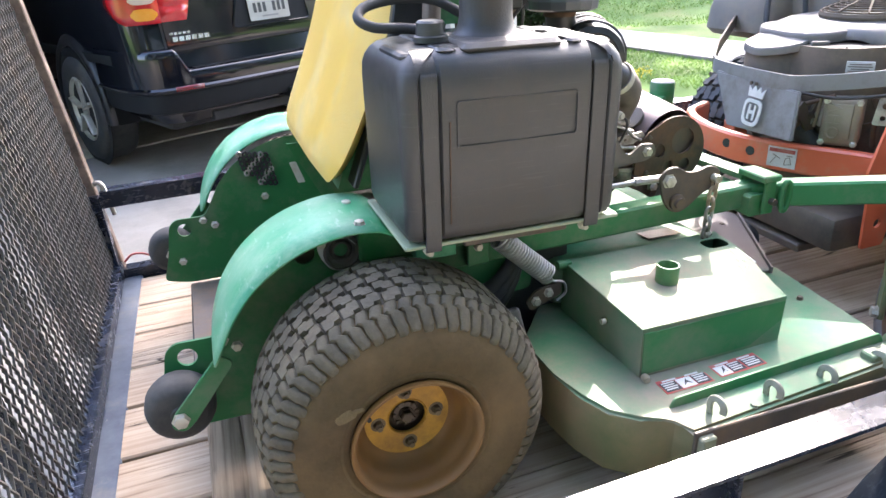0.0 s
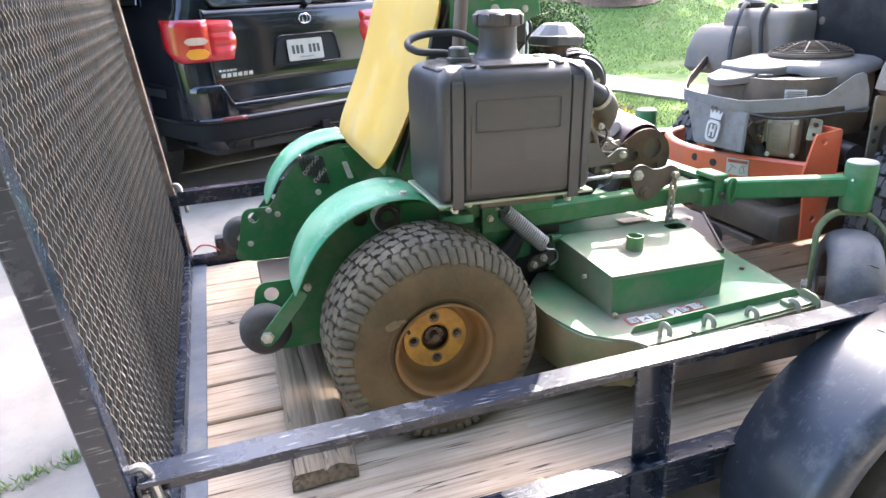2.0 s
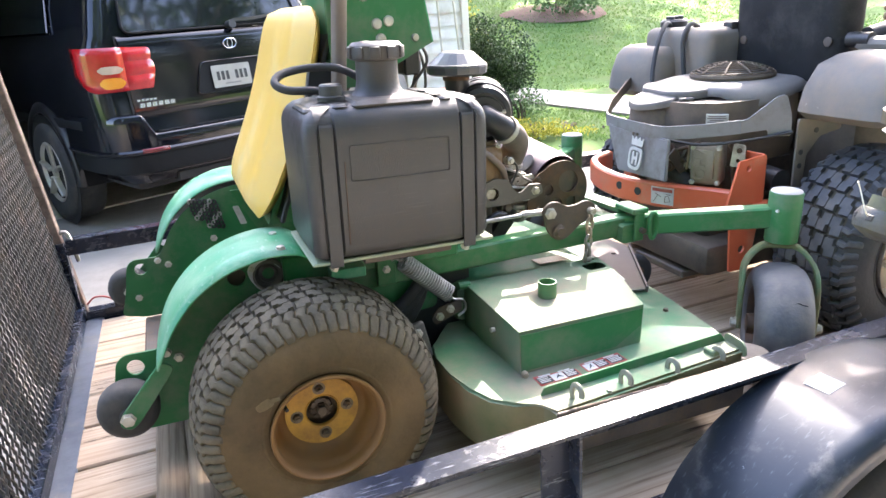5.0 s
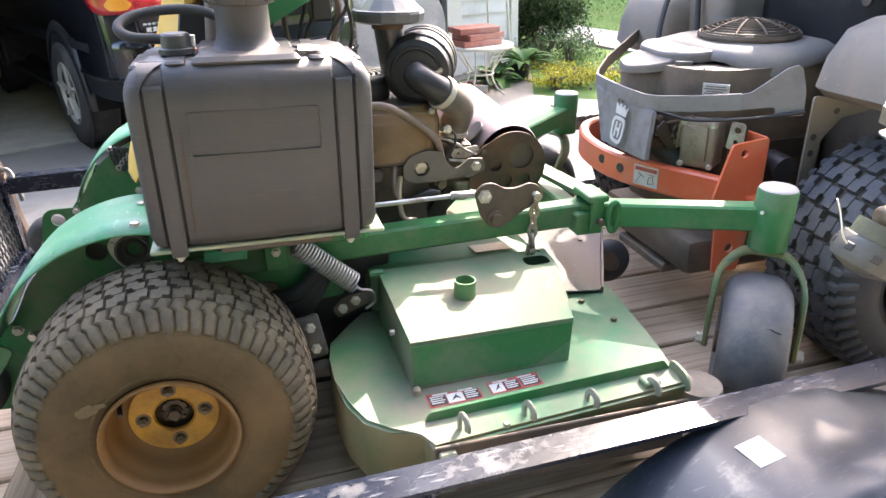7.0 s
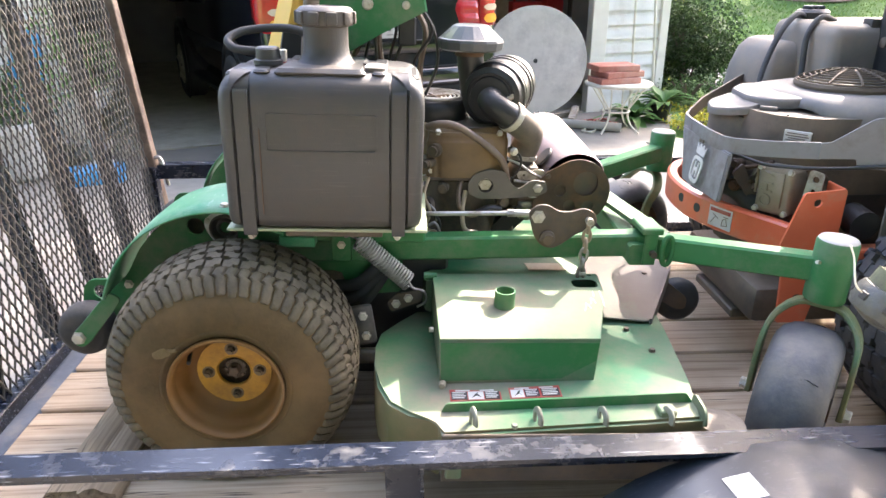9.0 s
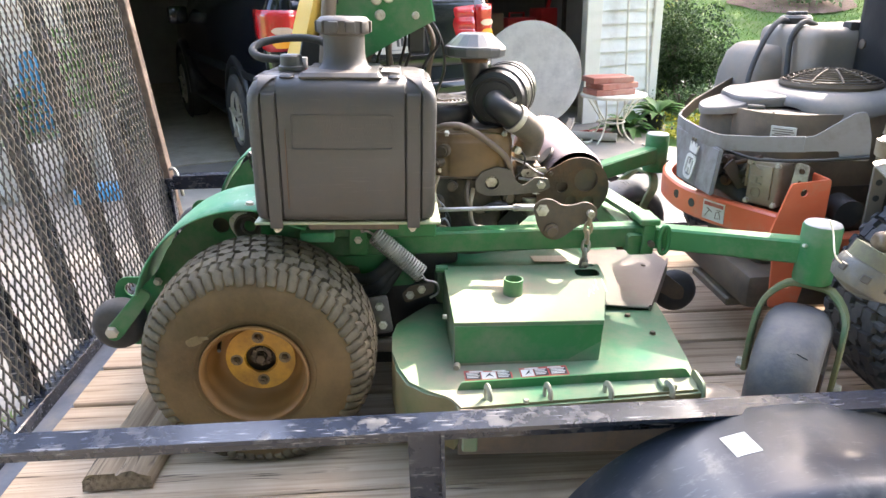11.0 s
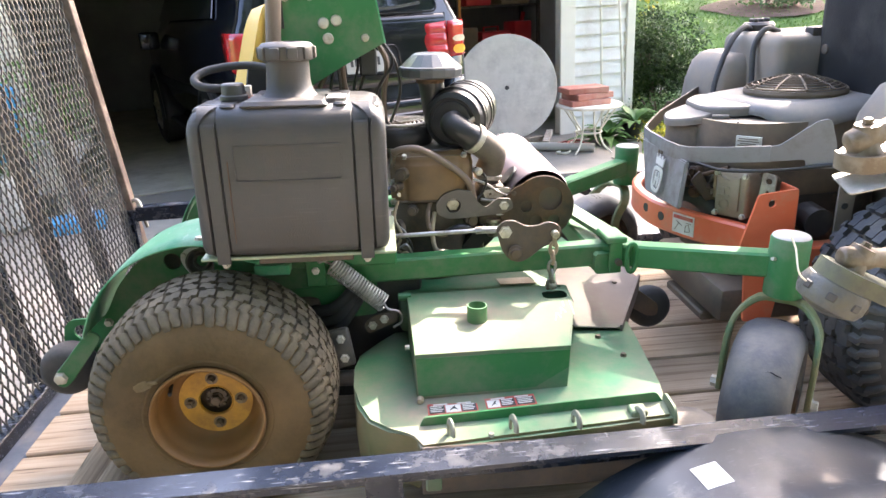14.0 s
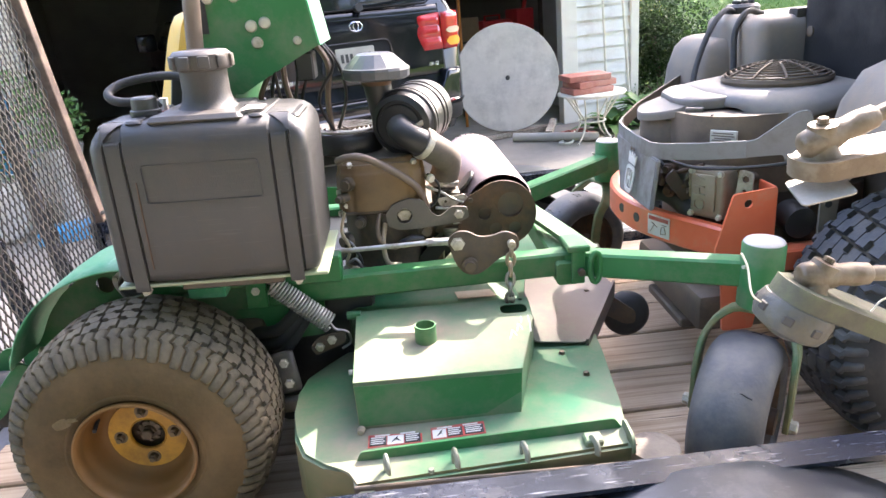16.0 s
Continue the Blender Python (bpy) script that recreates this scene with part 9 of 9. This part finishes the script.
pot = thing(part("plant_pot", lathe([(0.09, 0), (0.115, 0.15), (0.125, 0.15), (0.125, 0.17), (0.112, 0.17), (0.105, 0.13), (0, 0.13)], (2.92, 5.52, GZ), (0, 0, 1), 26), PLASTIC_BLACK), "black plastic plant pot beside the garden table", "pot")


def blade_plant(name, x, y, z, n, ln, w, material, label, seed):
    rg2 = random.Random(seed)
    plant = empty(name, Matrix.Translation((x, y, z)), label, "plant")
    for _ in range(n):
        b = bmesh.new()
        a, e = rg2.uniform(0, 6.28), rg2.uniform(0.5, 1.1)
        L_ = ln * rg2.uniform(0.6, 1.1)
        rows = []
        for i in range(6):
            t = i / 5
            rr, zz = L_ * t * math.cos(e) * (0.8 + 0.5 * t), L_ * (t * math.sin(e) * 1.3 - 0.75 * t * t)
            ww = w * math.sin(math.pi * min(1, 0.12 + 0.88 * t)) * 0.5
            p = Vector((rr * math.cos(a), rr * math.sin(a), zz))
            q = Vector((-math.sin(a), math.cos(a), 0.0)) * ww
            rows.append([b.verts.new(p - q), b.verts.new(p + Vector((0, 0, -ww * 0.3))), b.verts.new(p + q)])
        for r0, r1 in zip(rows, rows[1:]):
            for j in range(2):
                b.faces.new((r0[j], r0[j + 1], r1[j + 1], r1[j]))
        part("leaf", b, material, plant, angle=60)
    return plant


blade_plant("hosta", 2.62, 5.42, GZ, 34, 0.42, 0.11, LEAF_HOSTA, "leafy green hosta behind the garden table", 1)
blade_plant("hosta", 2.95, 5.50, GZ + 0.13, 30, 0.40, 0.10, LEAF_HOSTA, "broad-leaved green plant in the black pot", 2)

# pots and blue things seen through the gate
WHITEPOT = mat("pale_pot", (0.52, 0.52, 0.50), (0.62, 0.62, 0.60), 5, 0.55, bump=0.08, dirt=(0.36, 0.33, 0.27), dirt_amt=0.4, dscale=4)
BLUE = mat("blue_plastic", (0.02, 0.24, 0.50), (0.03, 0.30, 0.58), 5, 0.4, bump=0.05)
thing(part("planter", lathe([(0.17, 0), (0.21, 0.03), (0.27, 0.36), (0.29, 0.37), (0.29, 0.43), (0.26, 0.43), (0.25, 0.38), (0, 0.38)], (-2.48, 3.72, GZ), (0, 0, 1), 40), WHITEPOT), "large pale stone planter on the driveway", "planter")
leafy = empty("potted_plant", Matrix.Translation((-2.48, 3.72, GZ + 0.38)), "leafy green plant in the pale planter", "plant")
leaf_object("foliage", leaves(900, 0.030, 41, shell((0, 0, 0.20), (0.26, 0.26, 0.26), 8, 41)), LEAF_LIGHT, leafy)
urn = thing(part("garden_urn", lathe([(0.13, 0), (0.13, 0.05), (0.07, 0.10), (0.06, 0.40), (0.09, 0.46), (0.17, 0.55), (0.19, 0.62), (0.16, 0.62), (0, 0.58)], (-1.98, 3.85, GZ), (0, 0, 1), 30), WHITEPOT), "pale stone urn on a pedestal", "urn")
fern = empty("fern", Matrix.Translation((-1.98, 3.85, GZ + 0.60)), "pale green fern growing in the stone urn", "plant")
leaf_object("foliage", leaves(800, 0.030, 42, shell((0, 0, 0.18), (0.24, 0.24, 0.26), 8, 42)), LEAF_HOSTA, fern)
kb = plate(round_poly([(-0.12, 0), (0.12, 0), (0.14, 0.5), (0.10, 1.05), (-0.10, 1.05), (-0.14, 0.5)], 0.08, 5), 0.05, Matrix.Translation((-2.62, 4.05, GZ)) @ Matrix.Rotation(radians(12), 4, "Y") @ UPRIGHT_Y, edge=0.01)
kayak = thing(part("boogie_board", kb, BLUE), "bright blue foam board leaning against the wall", "board")
tray = box((-0.20, -0.13, 0), (0.20, 0.13, 0.10), 0.02, 2, Matrix.Translation((-1.90, 3.58, GZ)) @ Matrix.Rotation(radians(20), 4, "Z"))
thing(part("blue_tub", tray, BLUE), "shallow bright blue plastic tub on the driveway", "tub")
for k in range(4):
    x, y = -2.9 + 0.28 * k, 4.15 - 0.04 * k
    thing(part("clay_pot", lathe([(0.07, 0), (0.10, 0.16), (0.115, 0.16), (0.115, 0.19), (0.10, 0.19), (0, 0.15)], (x, y, GZ), (0, 0, 1), 22), WHITEPOT if k % 2 else CONC), "small pale flowerpot on the driveway by the wall", "pot", group="flowerpots by the wall")
# inside the garage, by the right wall
shelf = empty("garage_shelf", HM @ Matrix.Translation((-0.02, 1.5, 0)), "dark metal garage shelving with red and dark boxes", "shelf")
for x in (-0.55, 0.55):
    for y in (-0.2, 0.2):
        part("upright", box((x - 0.02, y - 0.02, 0), (x + 0.02, y + 0.02, 1.9)), DARKSTEEL, shelf)
for z in (0.35, 0.85, 1.35, 1.85):
    part("shelf_board", box((-0.57, -0.22, z), (0.57, 0.22, z + 0.025)), DARKSTEEL, shelf)
REDBOX = mat("red_plastic", (0.62, 0.025, 0.03), (0.68, 0.05, 0.05), 6, 0.4)
WOODY = mat("brown_carton", (0.26, 0.17, 0.10), (0.34, 0.23, 0.14), 6, 0.8)
ORANGEB = mat("orange_plastic", (0.62, 0.20, 0.03), (0.7, 0.26, 0.05), 6, 0.4)
for k, (x, z, w, h, m_, nm, lab) in enumerate(((-0.40, 0.875, 0.26, 0.26, WOODY, "carton", "brown carton on the garage shelf"), (-0.02, 0.875, 0.40, 0.20, REDBOX, "toolbox", "red plastic toolbox on the garage shelf"), (0.36, 0.875, 0.24, 0.30, REDBOX, "petrol_can", "red petrol can on the garage shelf"), (-0.40, 0.375, 0.24, 0.18, ORANGEB, "power_tool_case", "orange tool case on the garage shelf"), (-0.25, 1.375, 0.34, 0.30, REDBOX, "petrol_can", "red petrol can on the garage shelf"), (0.25, 1.375, 0.40, 0.22, WOODY, "carton", "brown carton on the garage shelf"), (0.1, 0.375, 0.5, 0.3, PLASTIC_BLACK, "storage_box", "dark storage box on the garage shelf"))):
    b = box((-w / 2, -0.15, 0), (w / 2, 0.15, h), 0.02, 2)
    if nm == "toolbox":
        sweep([(-0.10, 0, h - 0.005), (-0.10, 0, h + 0.05), (0.10, 0, h + 0.05), (0.10, 0, h - 0.005)], rect(0.02, 0.02), b)
    if nm == "petrol_can":
        rod((w * 0.25, 0, h - 0.01), (w * 0.38, 0, h + 0.10), 0.025, 10, b)
    thing(part(nm, b, m_, m=HM @ Matrix.Translation((-0.02 + x, 1.48, z))), lab, nm.replace("_", " "))
ob_ = rod((-0.88, 0.62, 0.02), (-0.72, 0.95, 1.75), 0.016, 10)
thing(part("rake_handle", ob_, ORANGEB, m=HM), "orange tool handle leaning inside the garage", "handle")

# the lawn's far shrubs, trees and mulch
for k, (x, y, r, h, s) in enumerate(((9.1, 14.2, 1.35, 1.9, 31), (5.6, 17.5, 1.8, 2.6, 32), (17.5, 14.5, 1.5, 2.0, 33), (22.0, 17.5, 1.8, 2.2, 34))):
    shrub("lawn_shrub", x, y, r, h * 0.85, 7500, 0.065, LEAF_LIGHT, "loose grey-green shrub standing on the lawn", "shrub", s, 30, group="shrubs on the lawn")
    zz = hill(x, y)
    mb_ = bmesh.new()
    vs_ = [mb_.verts.new((x + (r * 1.0 + 0.12 * math.sin(5 * t)) * math.cos(t), y + (r * 0.85 + 0.1 * math.cos(4 * t)) * math.sin(t), hill(x + r * math.cos(t), y + r * 0.85 * math.sin(t)) + 0.014)) for t in np.linspace(0, 2 * math.pi, 33)[:-1]]
    mb_.faces.new(vs_)
    thing(part("mulch_bed", mb_, MULCH, angle=0), "brown mulch bed round the shrub", "mulch", kind="structure")



def tree(x, y, h, r, label, seed, trunk=0.24, n=5200, size=0.26, z=None):
    z = hill(x, y) - 0.05 if z is None else z
    root = empty("tree", Matrix.Translation((x, y, z)), label, "tree", group="trees round the yard")
    rg = random.Random(seed)
    b = bmesh.new()
    spine = smooth_line([(0, 0, 0), (0.05, 0.02, h * 0.2), (0.15 * rg.uniform(-1, 1), 0.1, h * 0.45), (0.3 * rg.uniform(-1, 1), 0.2, h * 0.8)], 4)
    sweep(spine, circle(trunk, 12), b, scales=[1.25 - 0.95 * i / (len(spine) - 1) for i in range(len(spine))])
    tips = []
    for k in range(9):
        t = rg.uniform(0.40, 0.78)
        a = k * 2.4 + rg.uniform(-0.4, 0.4)
        p0 = Vector((0.08, 0.05, h * t))
        p1 = p0 + Vector((math.cos(a), math.sin(a), 0.45)) * r * 0.45
        p2 = p0 + Vector((math.cos(a), math.sin(a), 0.75)) * r * rg.uniform(0.75, 0.95)
        sweep(smooth_line([p0, p1, p2], 4), circle(trunk * 0.38, 7), b, scales=[1 - 0.8 * i / 8 for i in range(9)])
        tips.append(np.array(p2))
    part("trunk", b, BARK, root, "rough grey-brown trunk and limbs", angle=60)
    cz = h * 0.70
    centres = [t + np.random.default_rng(seed + i).normal(size=3) * r * 0.16 for i, t in enumerate(tips * 3)] + [np.array((0, 0, cz + h * 0.18)) + np.random.default_rng(seed + 50 + i).normal(size=3) * np.array((r, r, r * 0.7)) * 0.42 for i in range(18)]

    def f(rng):
        c = centres[rng.integers(len(centres))]
        d = rng.normal(size=3)
        d /= np.linalg.norm(d)
        return c + d * r * 0.27 * rng.random() ** 0.4
    leaf_object("crown", leaves(n, size, seed, f), LEAF_TREE, root, "loose green crown with gaps")
    return root


# crown out of view, placed so its gaps let sun patches onto the mower
tree(9.81, 20.82, 21.0, 8.0, "tall broad-crowned tree on the lawn, its unseen crown set to dapple the sun", 1, 0.36, 6600, 0.40, hill(12.2, 15.8) - 0.05)
tree(15.5, 27.0, 17.0, 6.0, "tall green tree at the back of the lawn", 2, 0.28, 5000, 0.34)
tree(4.5, 30.0, 16.0, 6.0, "tall green tree at the back of the lawn", 3, 0.28, 5000, 0.34)
tree(26.0, 24.0, 17.0, 6.5, "tall green tree at the back of the lawn", 4, 0.28, 5000, 0.34)
tree(-13.0, -14.0, 15.0, 6.5, "tall green tree across the drive", 5, 0.3, 5000, 0.34)
tree(1.0, -18.0, 16.0, 7.0, "tall green tree across the drive", 6, 0.3, 5000, 0.34)
tree(-6.5, -9.5, 17.0, 6.5, "tall green tree across the drive", 9, 0.28, 6500, 0.30)
tree(7.0, -12.0, 14.0, 5.5, "tall green tree across the drive", 10, 0.28, 6500, 0.30)
tree(10.8, -4.8, 15.5, 5.2, "tall green tree beside the drive", 12, 0.28, 6500, 0.30)
tree(14.0, -16.0, 15.0, 6.5, "tall green tree across the drive", 7, 0.3, 5000, 0.34)
tree(36.0, 12.0, 17.0, 7.0, "tall green tree at the back of the lawn", 8, 0.3, 5000, 0.34)

# unseen woods, added along the far side of the drive to darken the car's reflections
def in_woods(rng):
    a = rng.uniform(-2.75, -0.35)
    d = rng.uniform(19, 24)
    h = 12.0 + 2.5 * math.sin(a * 7.0) + 1.5 * math.sin(a * 17.0)
    return np.array((d * math.cos(a), d * math.sin(a), GZ + h * rng.random() ** 0.9))


wme = leaves(26000, 0.42, 77, in_woods)
wme.materials.append(LEAF)
thing(new("woodland", wme), "dense dark green woodland added out of view across the drive", "woods", kind="stuff")

# grass tufts over the lawn that the camera looks at
rngg = np.random.default_rng(9)
gv, gf = [], []


def on_lawn(x, y):
    q = HM.inverted() @ Vector((x, y, GZ))
    if q.x < 1.0 and q.y > -0.6:
        return False
    if x < 2.95 + max(0, (4.4 - y)) * 0.58 and y < 4.6:
        return False
    if q.x < 0.9:
        return False
    return True


while len(gf) < 60000:
    d = 4.0 + 16.0 * rngg.random() ** 1.6
    a = radians(90 - rngg.uniform(8, 68))
    x, y = d * math.cos(a), d * math.sin(a)
    if not on_lawn(x, y):
        continue
    if 4.0 < x < 10 and abs((y - 7.35) + 0.55 * (x - 5.2)) < 1.0 and y < 9.4:
        continue
    z = hill(x, y) - 0.014
    t = rngg.uniform(0, 6.28)
    hh, ww = rngg.uniform(0.014, 0.034) * (1 + d / 25), rngg.uniform(0.003, 0.006) * (1 + d / 9)
    lx, ly = rngg.normal() * 0.02, rngg.normal() * 0.02
    k = len(gv)
    gv += [(x - ww * math.cos(t), y - ww * math.sin(t), z), (x + ww * math.cos(t), y + ww * math.sin(t), z), (x + lx, y + ly, z + hh)]
    gf.append((k, k + 1, k + 2))
# tufts in the driveway's joint by the gate
for _ in range(420):
    u = rngg.random()
    x = -1.30 + 0.34 * u + rngg.normal() * 0.02
    y = 0.655 + 0.13 * u + rngg.normal() * 0.02
    if rngg.random() > 0.45 + 0.5 * math.sin(u * 19):
        continue
    t = rngg.uniform(0, 6.28)
    hh, ww = rngg.uniform(0.015, 0.045), rngg.uniform(0.002, 0.004)
    k = len(gv)
    gv += [(x - ww * math.cos(t), y - ww * math.sin(t), GZ), (x + ww * math.cos(t), y + ww * math.sin(t), GZ), (x + rngg.normal() * 0.02, y + rngg.normal() * 0.02, GZ + hh)]
    gf.append((k, k + 1, k + 2))
gme = bpy.data.meshes.new("grass")
gme.from_pydata(gv, [], gf)
gme.materials.append(leaf_mat("grass_blade", (0.11, 0.20, 0.045), (0.17, 0.26, 0.06), light=0.55))
thing(new("grass", gme), "short green summer grass with yellowing patches", "grass", kind="stuff")
